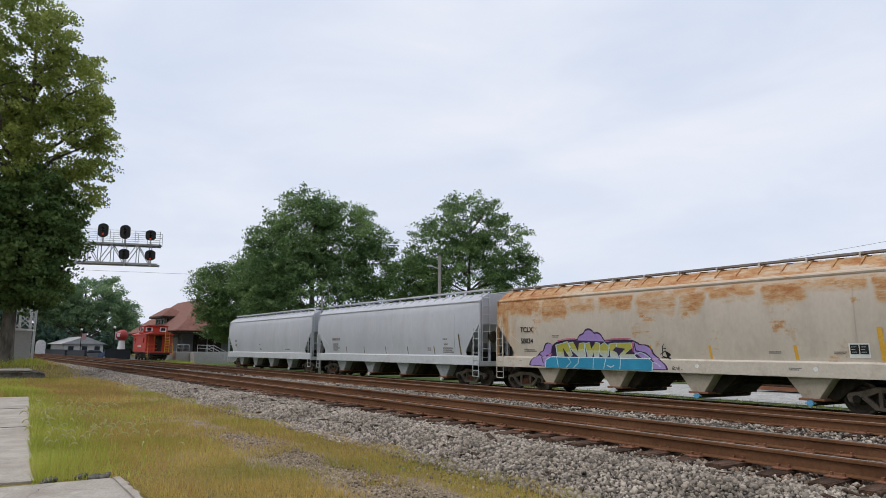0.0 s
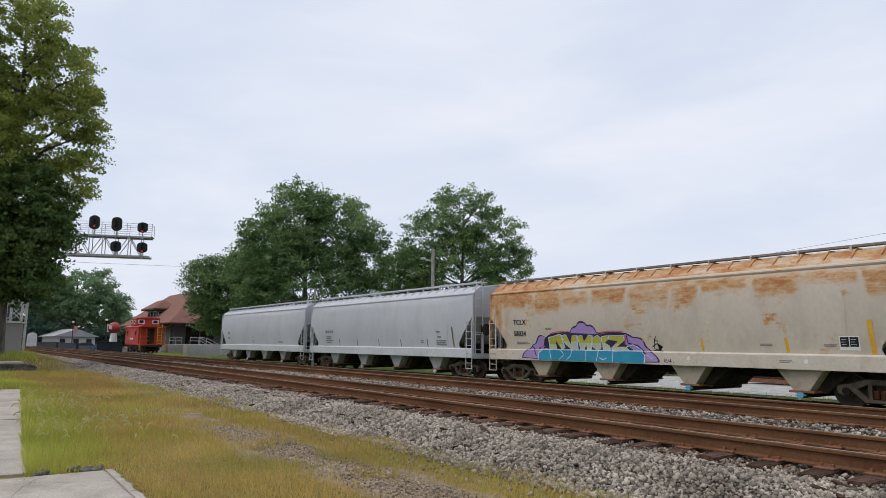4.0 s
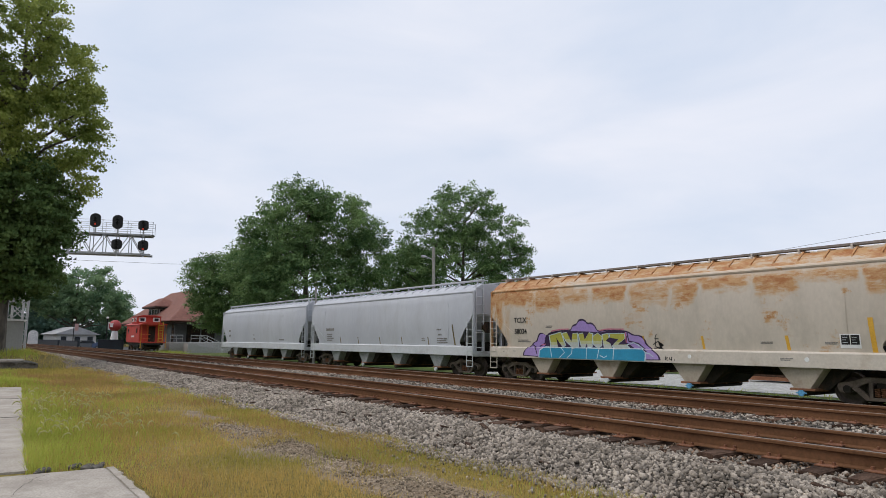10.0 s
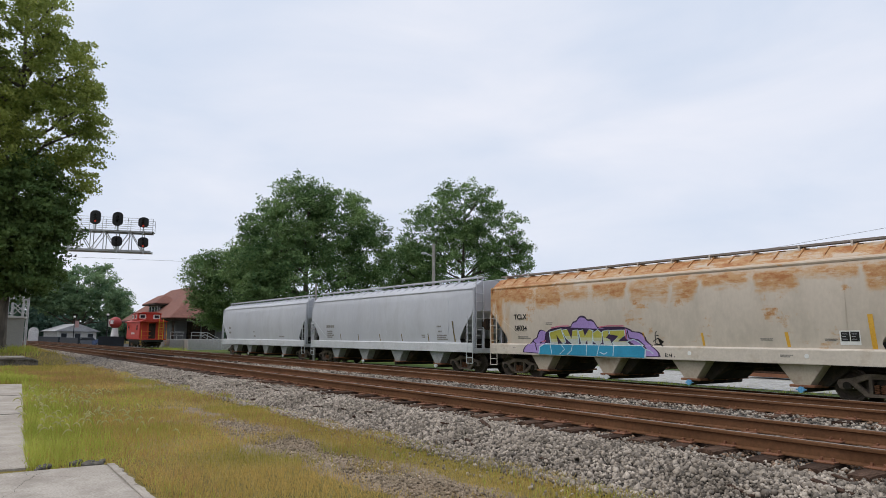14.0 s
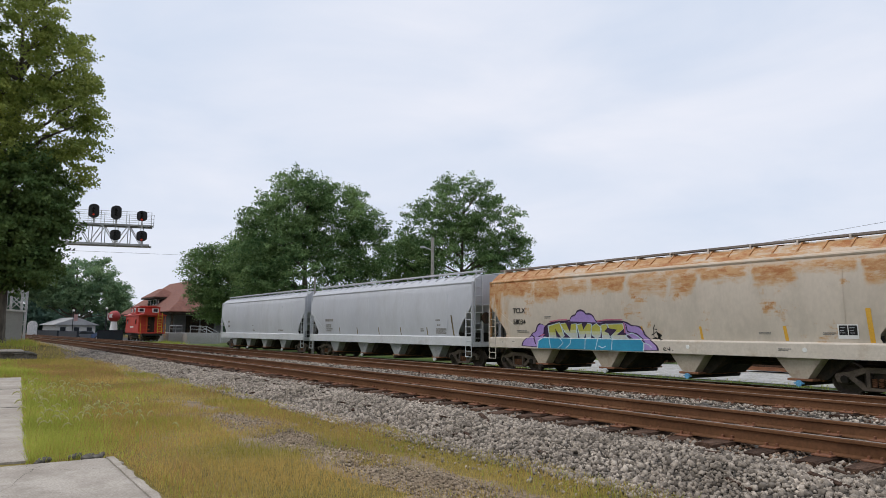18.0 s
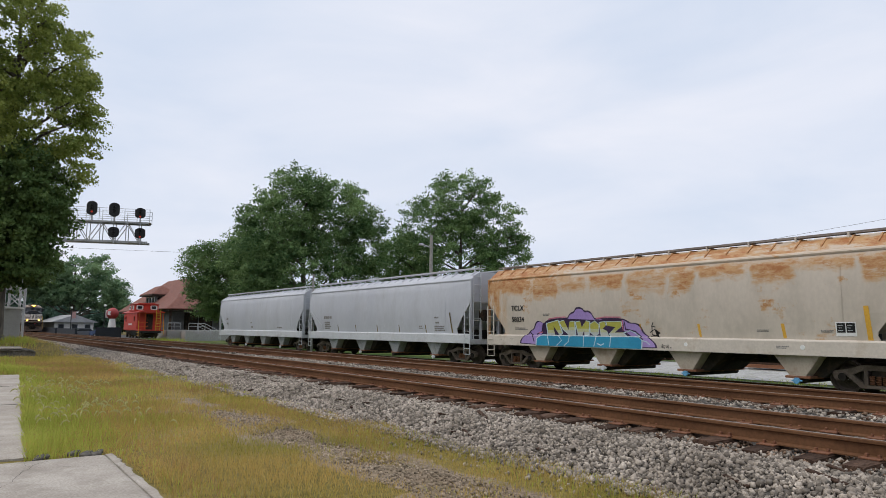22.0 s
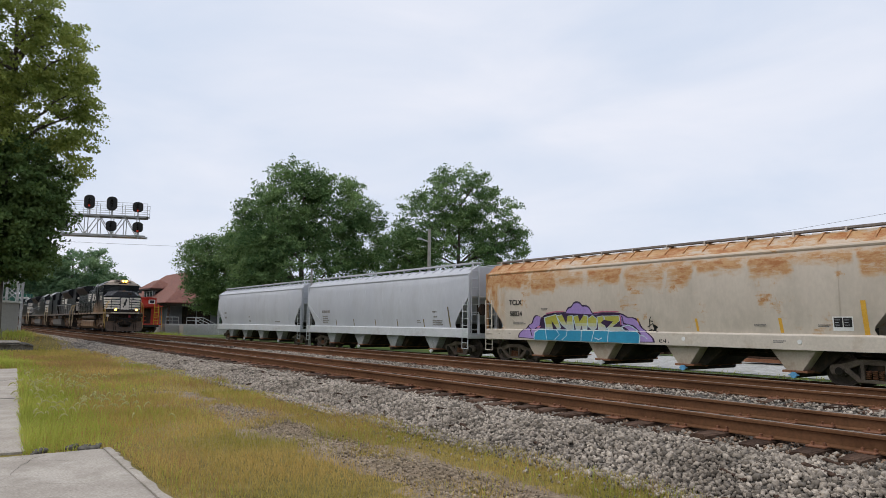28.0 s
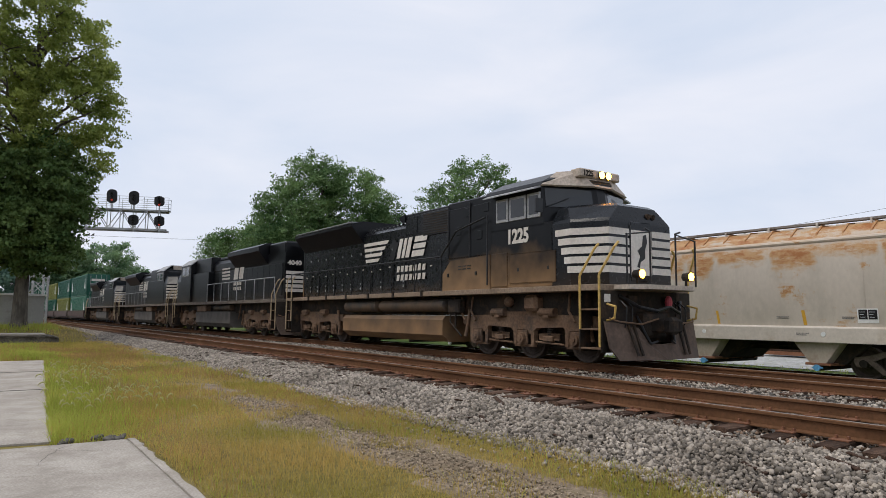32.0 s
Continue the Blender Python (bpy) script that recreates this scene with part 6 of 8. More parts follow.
wire(((-125.2, -22.5, 13.0), (-113.8, 45.5, 13.8), 0.15), 0.02)
wire(((-54, 52.4, 6.8), (10, 81, 16.4), 0.1), 0.014)
for d in (0.0, 1.05):
    bp_ = Vector((-125.2, -22.5, 13.0)).lerp(Vector((-113.8, 45.5, 13.8)), 0.5153 + d * 0.0086)
    b = thing("bird", "small dark bird perched on the wire", "bird", "birds on the wire", pose(bp_.x, bp_.y, bp_.z - 0.14))
    part("body", G().sphere((0, 0, 0.14), 0.16, 10, 6, (0.8, 1.0, 0.9)), M_BLACK, b)
    part("head", G().sphere((0, 0.1, 0.32), 0.08, 8, 6), M_BLACK, b)
    part("tail", G().box((-0.04, -0.3, 0.0), (0.04, -0.1, 0.06)), M_BLACK, b)

# ---- stacks of old ties behind the siding ----
rr = random.Random(12)
for (x, y, n) in ((-17.5, 32.5, 3), (-12.5, 33.5, 3), (-22.5, 34.5, 3), (-27.5, 35.5, 4), (-7.5, 33.0, 3)):
    st = thing("tie_stack", "stack of old reddish-brown railway ties on gravel", "tie stack", "stacks of ties", pose(x, y, -0.66, 0, 0, rr.uniform(-8, 8)))
    for lay in range(n):
        for j in range(5):
            o = part("tie", G().box((-1.6, -0.11, 0), (1.6, 0.11, 0.18), 0.012), M_IRONRUST if (lay + j) % 3 == 0 else M_TIE, st)
            o.matrix_basis = pose(rr.uniform(-0.15, 0.15), (j - 2) * 0.27, lay * 0.19, 0, 0, rr.uniform(-2, 2))

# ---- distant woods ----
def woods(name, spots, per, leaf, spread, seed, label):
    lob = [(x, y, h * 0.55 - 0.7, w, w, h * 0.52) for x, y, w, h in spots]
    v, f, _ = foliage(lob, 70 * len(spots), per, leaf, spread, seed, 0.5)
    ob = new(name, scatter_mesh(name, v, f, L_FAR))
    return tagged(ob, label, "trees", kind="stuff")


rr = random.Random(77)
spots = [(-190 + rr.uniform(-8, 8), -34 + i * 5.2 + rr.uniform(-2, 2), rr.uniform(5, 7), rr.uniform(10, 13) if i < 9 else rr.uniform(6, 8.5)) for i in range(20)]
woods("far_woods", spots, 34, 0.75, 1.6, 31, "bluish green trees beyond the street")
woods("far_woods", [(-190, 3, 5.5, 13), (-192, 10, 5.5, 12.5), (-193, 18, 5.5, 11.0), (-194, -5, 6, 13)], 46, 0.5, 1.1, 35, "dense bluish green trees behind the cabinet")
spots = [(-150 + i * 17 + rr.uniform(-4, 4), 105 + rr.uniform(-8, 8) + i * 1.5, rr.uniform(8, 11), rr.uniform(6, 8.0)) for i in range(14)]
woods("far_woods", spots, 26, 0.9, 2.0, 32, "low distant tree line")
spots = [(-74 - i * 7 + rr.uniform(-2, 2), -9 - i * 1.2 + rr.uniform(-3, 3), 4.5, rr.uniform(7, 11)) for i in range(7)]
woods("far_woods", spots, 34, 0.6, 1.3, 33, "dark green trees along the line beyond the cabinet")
# out of view behind the camera: trees added only to darken reflections
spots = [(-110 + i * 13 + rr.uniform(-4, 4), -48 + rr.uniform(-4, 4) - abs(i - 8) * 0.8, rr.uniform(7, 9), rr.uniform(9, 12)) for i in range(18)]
woods("far_woods", spots, 30, 1.0, 2.2, 34, "unseen trees behind the camera, added to darken reflections")


# ---- the moving train ----
def train_x(t):
    """Place of the leading headlight along the line at t seconds."""
    u = t - 32.0
    if u > -12.0:
        return ((-0.00737 * u + 0.0704) * u + 14.236) * u - 11.63
    return ((-0.00737 * -12 + 0.0704) * -12 + 14.236) * -12 - 11.63 + 9.36 * (u + 12.0)


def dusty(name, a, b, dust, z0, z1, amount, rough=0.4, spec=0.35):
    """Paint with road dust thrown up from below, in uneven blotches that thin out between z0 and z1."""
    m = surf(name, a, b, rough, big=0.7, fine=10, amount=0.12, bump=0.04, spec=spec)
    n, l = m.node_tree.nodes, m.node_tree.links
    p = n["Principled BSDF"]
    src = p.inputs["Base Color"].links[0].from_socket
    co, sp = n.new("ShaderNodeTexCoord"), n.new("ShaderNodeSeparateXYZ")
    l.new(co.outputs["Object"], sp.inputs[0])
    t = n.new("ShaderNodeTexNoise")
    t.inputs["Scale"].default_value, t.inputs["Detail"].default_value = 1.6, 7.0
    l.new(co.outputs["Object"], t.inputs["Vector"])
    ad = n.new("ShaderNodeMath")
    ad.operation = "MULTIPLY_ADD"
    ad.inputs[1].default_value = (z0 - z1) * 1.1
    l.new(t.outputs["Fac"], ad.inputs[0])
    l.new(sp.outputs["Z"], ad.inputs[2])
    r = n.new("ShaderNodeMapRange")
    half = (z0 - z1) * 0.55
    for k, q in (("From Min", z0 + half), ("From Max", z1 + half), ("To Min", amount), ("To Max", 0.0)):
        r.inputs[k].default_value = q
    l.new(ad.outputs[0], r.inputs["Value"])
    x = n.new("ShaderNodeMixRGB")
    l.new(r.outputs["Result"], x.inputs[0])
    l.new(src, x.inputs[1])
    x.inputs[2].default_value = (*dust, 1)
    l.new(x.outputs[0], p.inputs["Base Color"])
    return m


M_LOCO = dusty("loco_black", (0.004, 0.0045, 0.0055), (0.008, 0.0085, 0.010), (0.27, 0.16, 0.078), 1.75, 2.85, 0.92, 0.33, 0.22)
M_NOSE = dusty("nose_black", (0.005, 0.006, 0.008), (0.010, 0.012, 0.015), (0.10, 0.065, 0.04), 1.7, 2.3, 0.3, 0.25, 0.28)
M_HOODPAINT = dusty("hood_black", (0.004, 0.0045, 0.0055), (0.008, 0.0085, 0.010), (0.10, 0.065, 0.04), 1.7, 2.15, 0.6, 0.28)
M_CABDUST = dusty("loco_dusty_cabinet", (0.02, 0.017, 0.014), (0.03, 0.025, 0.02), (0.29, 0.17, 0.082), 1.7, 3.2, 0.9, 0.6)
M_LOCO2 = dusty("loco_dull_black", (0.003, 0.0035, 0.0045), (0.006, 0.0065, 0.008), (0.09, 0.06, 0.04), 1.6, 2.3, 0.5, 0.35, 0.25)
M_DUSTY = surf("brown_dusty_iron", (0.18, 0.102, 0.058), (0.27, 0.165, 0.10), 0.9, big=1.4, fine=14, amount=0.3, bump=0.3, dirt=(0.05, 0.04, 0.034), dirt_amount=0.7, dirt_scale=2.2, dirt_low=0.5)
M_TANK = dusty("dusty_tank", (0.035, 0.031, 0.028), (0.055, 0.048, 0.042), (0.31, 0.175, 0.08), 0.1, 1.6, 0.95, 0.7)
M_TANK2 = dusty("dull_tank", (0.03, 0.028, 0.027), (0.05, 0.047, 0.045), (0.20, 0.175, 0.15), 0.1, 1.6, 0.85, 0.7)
M_DECKEDGE = surf("dusty_deck_edge", (0.25, 0.175, 0.115), (0.34, 0.25, 0.175), 0.85, big=1.2, fine=14, bump=0.1)
M_DECKDULL = surf("dull_deck_edge", (0.14, 0.11, 0.085), (0.22, 0.18, 0.145), 0.85, big=1.2, fine=14, bump=0.1)
M_STEPTAN = surf("cream_handrail", (0.50, 0.37, 0.22), (0.58, 0.45, 0.28), 0.6, fine=16)
M_OFFWHITE = surf("dusty_white_stripe", (0.68, 0.62, 0.55), (0.77, 0.72, 0.65), 0.6, big=1.4, fine=16, amount=0.12, bump=0.02)
M_BROW = surf("pale_dusty_brow", (0.52, 0.43, 0.35), (0.60, 0.51, 0.42), 0.65, big=1.2, fine=14, bump=0.03)
M_RAILYEL = surf("yellow_handrail", (0.62, 0.40, 0.10), (0.70, 0.47, 0.14), 0.6, fine=16)
M_PLOW = surf("gray_brown_plow", (0.10, 0.066, 0.048), (0.15, 0.10, 0.072), 0.85, big=1.2, fine=12, bump=0.2, dirt=(0.07, 0.055, 0.045), dirt_amount=0.6, dirt_scale=2)
M_SILVER = surf("silver_visor", (0.42, 0.42, 0.42), (0.50, 0.50, 0.50), 0.5, 0.2, fine=12)
M_CABGLASS = surf("cab_glass", (0.018, 0.022, 0.026), (0.026, 0.03, 0.034), 0.08, fine=2, amount=0.05, bump=0.0)
M_SIDEGLASS = surf("cab_side_glass", (0.02, 0.023, 0.027), (0.035, 0.04, 0.045), 0.08, fine=2, amount=0.05, bump=0.0)
M_HEADLAMP = glow("headlamp", (1.0, 0.38, 0.035), 25.0)
M_REDMARK = surf("red_marker", (0.40, 0.04, 0.06), (0.46, 0.06, 0.08), 0.6, fine=12)
LWHEEL = wheelset_mesh(0.53)


def band(pts, z0, z1, off=0.0):
    """A thin upright shell over a run of plan points."""
    g = G()
    for (xa, ya), (xb, yb) in zip(pts, pts[1:]):
        d = Vector((xb - xa, yb - ya)).normalized()
        nx, ny = d.y * 0.006, -d.x * 0.006
        g.add([(xa + nx, ya + ny, z0), (xb + nx, yb + ny, z0), (xb + nx, yb + ny, z1), (xa + nx, ya + ny, z1), (xa, ya, z0), (xb, yb, z0), (xb, yb, z1), (xa, ya, z1)],
              [(0, 1, 2, 3), (7, 6, 5, 4), (3, 2, 6, 7), (0, 4, 5, 1), (0, 3, 7, 4), (1, 5, 6, 2)])
    return g


def plan(z, xb, sx, cx, w, cy):
    return [(xb, -w, z), (sx, -w, z), (cx, -cy, z), (cx, cy, z), (sx, w, z), (xb, w, z)]


def six_axle_truck(lo, x, spin):
    """A three-axle truck with springs, journal boxes and brake cylinders."""
    t = part("truck", G().box((x - 2.2, -0.7, 0.62), (x + 2.2, 0.7, 1.0), 0.04), M_UNDER, lo)
    for s in (-1, 1):
        y = s * 1.06
        g = G().prism([(x - 2.65, 0.86), (x - 2.6, 1.08), (x - 1.2, 1.12), (x - 0.9, 1.2), (x + 0.9, 1.2), (x + 1.2, 1.12), (x + 2.6, 1.08), (x + 2.65, 0.86), (x + 2.35, 0.80), (x + 2.2, 0.66), (x + 1.6, 0.66), (x + 1.45, 0.82), (x + 0.5, 0.78), (x + 0.32, 0.64), (x - 0.32, 0.64), (x - 0.5, 0.78), (x - 1.45, 0.82), (x - 1.6, 0.66), (x - 2.2, 0.66), (x - 2.35, 0.80)], y - 0.08, y + 0.08)
        part("side_frame", g, M_DUSTY, t)
        for k in (-1.9, 0, 1.9):
            g = G().box((x + k - 0.2, y - 0.1, 0.36), (x + k + 0.2, y + 0.12 * s, 0.74), 0.03).cyl((x + k, y + s * 0.1, 0.53), (x + k, y + s * 0.2, 0.53), 0.15, 0.13, 14).cyl((x + k, y + s * 0.2, 0.53), (x + k, y + s * 0.23, 0.53), 0.06, n=8)
            part("journal_box", g, M_DUSTY, t)
            for j in (-0.34, 0.34):
                part("pedestal", G().prism([(x + k + j - 0.07, 0.84), (x + k + j + 0.07, 0.84), (x + k + j + 0.05, 0.36), (x + k + j - 0.05, 0.36)], y - 0.07, y + 0.07), M_DUSTY, t)
            part("pedestal_tie", G().box((x + k - 0.38, y - 0.05, 0.30), (x + k + 0.38, y + 0.05, 0.36), 0.01), M_DUSTY, t)
        for k in (-0.95, 0.95):
            g = G()
            for q in range(5):
                g.cyl((x + k, y, 0.50 + q * 0.06), (x + k, y, 0.535 + q * 0.06), 0.09, n=10)
            part("coil_spring", g, M_UNDER, t)
            part("brake_rigging", G().box((x + k - 0.36, y - 0.06, 0.50), (x + k + 0.36, y + s * 0.06, 0.66), 0.02).box((x + k - 0.2, y, 0.46), (x + k + 0.16, y + s * 0.12, 0.60), 0.02).cyl((x + k - 0.5, y + s * 0.05, 0.44), (x + k + 0.5, y + s * 0.05, 0.40), 0.025, n=6), M_DUSTY, t)
            part("brake_cylinder", G().cyl((x + k - 0.25, y + s * 0.12, 1.18), (x + k + 0.28, y + s * 0.12, 1.18), 0.11, n=12).box((x + k - 0.1, y - 0.05, 1.05), (x + k + 0.1, y + s * 0.2, 1.2)), M_DUSTY, t)
        part("damper", G().cyl((x + 2.45, y + s * 0.12, 0.5), (x + 2.25, y + s * 0.12, 1.25), 0.05, n=8), M_DUSTY, t)
        part("damper", G().cyl((x - 2.45, y + s * 0.12, 0.5), (x - 2.25, y + s * 0.12, 1.25), 0.05, n=8), M_DUSTY, t)
    for k in (-0.95, 0.95):
        part("traction_motor", G().box((x + k - 0.6, -0.62, 0.2), (x + k + 0.6, 0.62, 0.72), 0.08), M_UNDER, t)
    for k in (-1.9, 0, 1.9):
        o = new("wheelset", LWHEEL)
        o.parent, o.matrix_basis = lo, pose(x + k, 0, 0.53)
        spin.append(o)


def stanchions(lo, x0, x1, n, y, z0, z1, mat):
    st = G().cyl((0, 0, z0), (0, 0, z1), 0.022, n=6).mesh("stanchion", mat)
    for i in range(n):
        o = new("stanchion", st)
        o.parent, o.matrix_basis = lo, pose(x0 + (x1 - x0) * i / (n - 1), y, 0)
    part("handrail", G().cyl((x0, y, z1), (x1, y, z1), 0.026, n=8), mat, lo)


def end_steps(lo, x, d, mat):
    """Corner step wells at one end; d points outwards."""
    for s in (-1, 1):
        a, b = sorted((x, x - d * 0.62))
        part("step_well", G().box((a, s * 1.0, 0.35), (b, s * 1.06, 1.66)).box((a - 0.03, s * 1.0, 0.3), (a, s * 1.54, 1.66)).box((b, s * 1.0, 0.3), (b + 0.03, s * 1.54, 1.66)), M_UNDER, lo)
        for z in (0.36, 0.78, 1.22):
            part("step", G().box((a, s * 1.06, z), (b, s * 1.54, z + 0.04), 0.006), M_DUSTY, lo)
        for k in (0.02, 0.6):
            xx = x - d * k
            part("grab_rail", G().tube([(xx, s * 1.56, 0.42 if k < 0.3 else 0.8), (xx, s * 1.56, 2.0), (xx + d * 0.32, s * 1.42, 2.6), (xx + d * 0.34, s * 1.30, 2.72)], 0.028, 8), mat, lo, "yellow step handrail")


def coupler_gear(lo, x, d):
    part("coupler", G().box((x - d * 0.75, -0.2, 0.74), (x - d * 0.2, 0.2, 1.04), 0.03).box((x - d * 0.22, -0.22, 0.70), (x + d * 0.05, 0.12, 1.08), 0.07).box((x - d * 0.1, 0.05, 0.74), (x + d * 0.03, 0.24, 1.04), 0.05), M_UNDER, lo)
    for s in (-1, 1):
        part("air_hose", G().tube([(x - d * 0.7, s * 0.45, 1.1), (x - d * 0.45, s * 0.5, 0.75), (x - d * 0.35, s * 0.42, 0.5), (x - d * 0.3, s * 0.25, 0.55)], 0.028), M_BLACK, lo)
        part("uncoupling_lever", G().tube([(x - d * 0.62, s * 1.45, 1.05), (x - d * 0.5, s * 1.3, 0.98), (x - d * 0.45, s * 0.6, 0.92), (x - d * 0.3, s * 0.2, 1.05)], 0.02), M_DUSTY, lo)
    part("jumper_cable", G().tube([(x - d * 0.72, -1.0, 1.55), (x - d * 0.5, -0.6, 1.3), (x - d * 0.42, -0.1, 1.22), (x - d * 0.42, 0.35, 1.32), (x - d * 0.5, 0.8, 1.18), (x - d * 0.7, 1.1, 1.45)], 0.04, 8), M_BLACK, lo)


def pilot(lo, x, d, plow):
    """End plate and snow plough below the deck."""
    part("end_plate", G().box((x - d * 0.82, -1.5, 0.5), (x - d * 0.76, 1.5, 1.66)), M_UNDER, lo)
    if plow:
        q = lambda k, y, z: (x - d * k, y, z)
        g = G()
        for s in (-1, 1):
            rim = [(1.54, 0.98, 0.66), (1.2, 0.94, 0.60), (0.62, 0.84, 0.52), (0.40, 0.50, 0.40), (0.0, 0.48, 0.34), (0.0, 0.14, 0.20), (1.36, 0.14, 0.40), (1.5, 0.4, 0.54)]
            n = len(rim)
            g.add([q(k, s * y, z) for y, z, k in rim] + [q(k + 0.05, s * y, z) for y, z, k in rim], [tuple(range(n)), tuple(range(2 * n - 1, n - 1, -1))] + [(i, (i + 1) % n, n + (i + 1) % n, n + i) for i in range(n)])
        part("snow_plow", g, M_PLOW, lo, "dented gray-brown pilot plow")
        for y in (-0.95, -0.78, 0.78, 0.95):
            part("plow_brace", G().cyl((x - d * 0.52, y, 0.9), (x - d * 0.30, y * 0.94, 0.24), 0.03, n=6), M_UNDER, lo)


def white_blocks(lo, polys, y, mat, name="emblem", label=""):
    for poly in polys:
        part(name, G().prism(poly, y, y - 0.006), mat, lo, label)


def lead_locomotive():
    lo = thing("locomotive", "black diesel locomotive with white nose stripes, lit headlights and brown dust", "locomotive", "locomotives of the train", on_line(-400, GAP))
    spin = []
    # deck and frame
    part("deck", G().box((-19.3, -1.56, 1.66), (-0.78, 1.56, 1.80), 0.01), M_DECKEDGE, lo, "dusty walkway with a pale edge")
    part("frame", G().box((-19.2, -1.1, 1.1), (-0.85, 1.1, 1.66), 0.02), M_UNDER, lo)
    # nose and cab
    g = G().loft([plan(1.8, -2.35, -1.72, -0.93, 1.5, 1.08), plan(3.26, -2.35, -1.72, -0.93, 1.5, 1.08), plan(3.34, -2.35, -1.76, -0.945, 1.47, 1.02), plan(3.66, -2.35, -2.02, -1.02, 1.26, 0.64), plan(3.74, -2.35, -2.1, -1.16, 1.1, 0.56)])
    part("nose", g, M_NOSE, lo, "glossy black short hood")
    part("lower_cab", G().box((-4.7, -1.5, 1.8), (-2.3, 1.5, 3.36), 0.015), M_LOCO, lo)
    part("nose_seam", G().box((-0.935, -0.4, 1.86), (-0.925, -0.385, 3.26)), M_BLACK, lo)
    part("nose_door", G().box((-0.96, -0.36, 1.9), (-0.915, 0.36, 3.30), 0.02), M_NOSE, lo)
    part("nose_hinge", G().cyl((-0.92, -0.37, 2.0), (-0.92, -0.37, 3.2), 0.018, n=6), M_BLACK, lo)
    for y in (0.30, 0.48):
        part("class_light", G().cyl((-0.99, y, 3.47), (-0.93, y, 3.46), 0.07, n=12).cyl((-0.95, y, 3.465), (-0.92, y, 3.46), 0.045, n=10), M_UNDER, lo, "small round class light")
    g = G().loft([plan(3.3, -4.7, -2.62, -1.98, 1.5, 0.14), plan(4.26, -4.7, -2.72, -2.16, 1.5, 0.14), plan(4.30, -4.7, -2.72, -2.16, 1.5, 0.14)])
    cab = part("cab", g, M_LOCO, lo)
    g = G().loft([plan(4.30, -4.9, -2.66, -2.08, 1.54, 0.3), plan(4.40, -4.9, -2.66, -2.1, 1.48, 0.34), plan(4.68, -4.85, -2.75, -2.35, 0.95, 0.5), plan(4.76, -4.8, -2.8, -2.5, 0.7, 0.45)])
    part("cab_roof", g, M_LOCO, lo)
    g = G()
    for s in (-1, 1):
        a, b, c, d = (-2.66, s * 1.545, 4.29), (-2.06, s * 0.32, 4.29), (-2.335, s * 0.52, 4.69), (-2.74, s * 0.96, 4.69)
        g.add([(x + 0.02, y * 1.005, z + 0.015) for x, y, z in (a, b, c, d)] + [(x - 0.03, y, z - 0.02) for x, y, z in (a, b, c, d)], [(0, 1, 2, 3), (7, 6, 5, 4), (0, 4, 5, 1), (1, 5, 6, 2), (2, 6, 7, 3), (3, 7, 4, 0)])
        if s < 0:
            a, b, c, d = (-2.07, -0.34, 4.29), (-2.07, 0.34, 4.29), (-2.33, 0.54, 4.69), (-2.33, -0.54, 4.69)
            g.add([(x + 0.015, y, z + 0.01) for x, y, z in (a, b, c, d)] + [(x - 0.03, y, z - 0.02) for x, y, z in (a, b, c, d)], [(0, 1, 2, 3), (7, 6, 5, 4), (0, 4, 5, 1), (1, 5, 6, 2), (2, 6, 7, 3), (3, 7, 4, 0)])
        part("brow", g, M_BROW, lo, "pale dusty brow over the windshield")
        g = G()
        # windshield pane, set in a frame
        f = lambda t, z: (-2.62 + 0.64 * t - 0.10 * (z - 3.3) / 0.96 - (0.08 if t > 0.5 else 0) * (z - 3.3) / 0.96, s * (1.5 - 1.36 * t))
        quad = [(*f(0.06, 3.76), 3.76), (*f(0.90, 3.76), 3.76), (*f(0.90, 4.23), 4.23), (*f(0.06, 4.23), 4.23)]
        out = [(x + 0.012, y + s * 0.006, z) for x, y, z in quad]
        part("windshield", G().add(quad + out, [(4, 5, 6, 7), (3, 2, 1, 0), (0, 1, 5, 4), (1, 2, 6, 5), (2, 3, 7, 6), (3, 0, 4, 7)]), M_CABGLASS, cab, "dark sloping windshield pane")
        mid = [(x + 0.03, y + s * 0.015, z) for x, y, z in (out[0], out[2])]
        part("wiper", G().cyl(mid[0], (Vector(mid[0]) + Vector(mid[1])) / 2, 0.012, n=5), M_BLACK, cab)
        # side windows with pale frames under a visor
        for xa, xb in ((-4.45, -3.95), (-3.9, -3.25), (-3.2, -2.72)):
            w = part("side_window", G().box((xa, s * 1.495, 3.52), (xb, s * 1.53, 4.14), 0.01), M_SILVER, cab, "pale-framed cab side window")
            part("pane", G().box((xa + 0.07, s * 1.5, 3.6), (xb - 0.07, s * 1.537, 4.07)), M_SIDEGLASS, w)
        part("visor", G().prism([(s * 1.5, 4.25), (s * 1.5, 4.30), (s * 1.78, 4.20), (s * 1.78, 4.17)], -4.7, -2.7, "x"), M_SILVER, cab, "silver sun visor over the side windows")
        part("mirror", G().box((-2.66, s * 1.52, 3.6), (-2.62, s * 1.75, 3.95), 0.01), M_BLACK, cab)
        # dark stripes and white bands round the nose
        for k, z in enumerate((3.04, 2.82, 2.60, 2.38, 2.16)):
            run = [(-2.22 + 0.10 * k, s * 1.502), (-1.72, s * 1.502), (-0.928, s * 1.082), (-0.928, s * 0.40)]
            part("nose_stripe", band(run if s < 0 else run[::-1], z - 0.078, z + 0.078), M_OFFWHITE, lo, "dusty white nose stripe")
        g = G()
    part("nose_panel", G().box((-0.914, -0.36, 2.05), (-0.906, 0.36, 3.10)), M_OFFWHITE, lo, "white panel with a dark rearing shape")
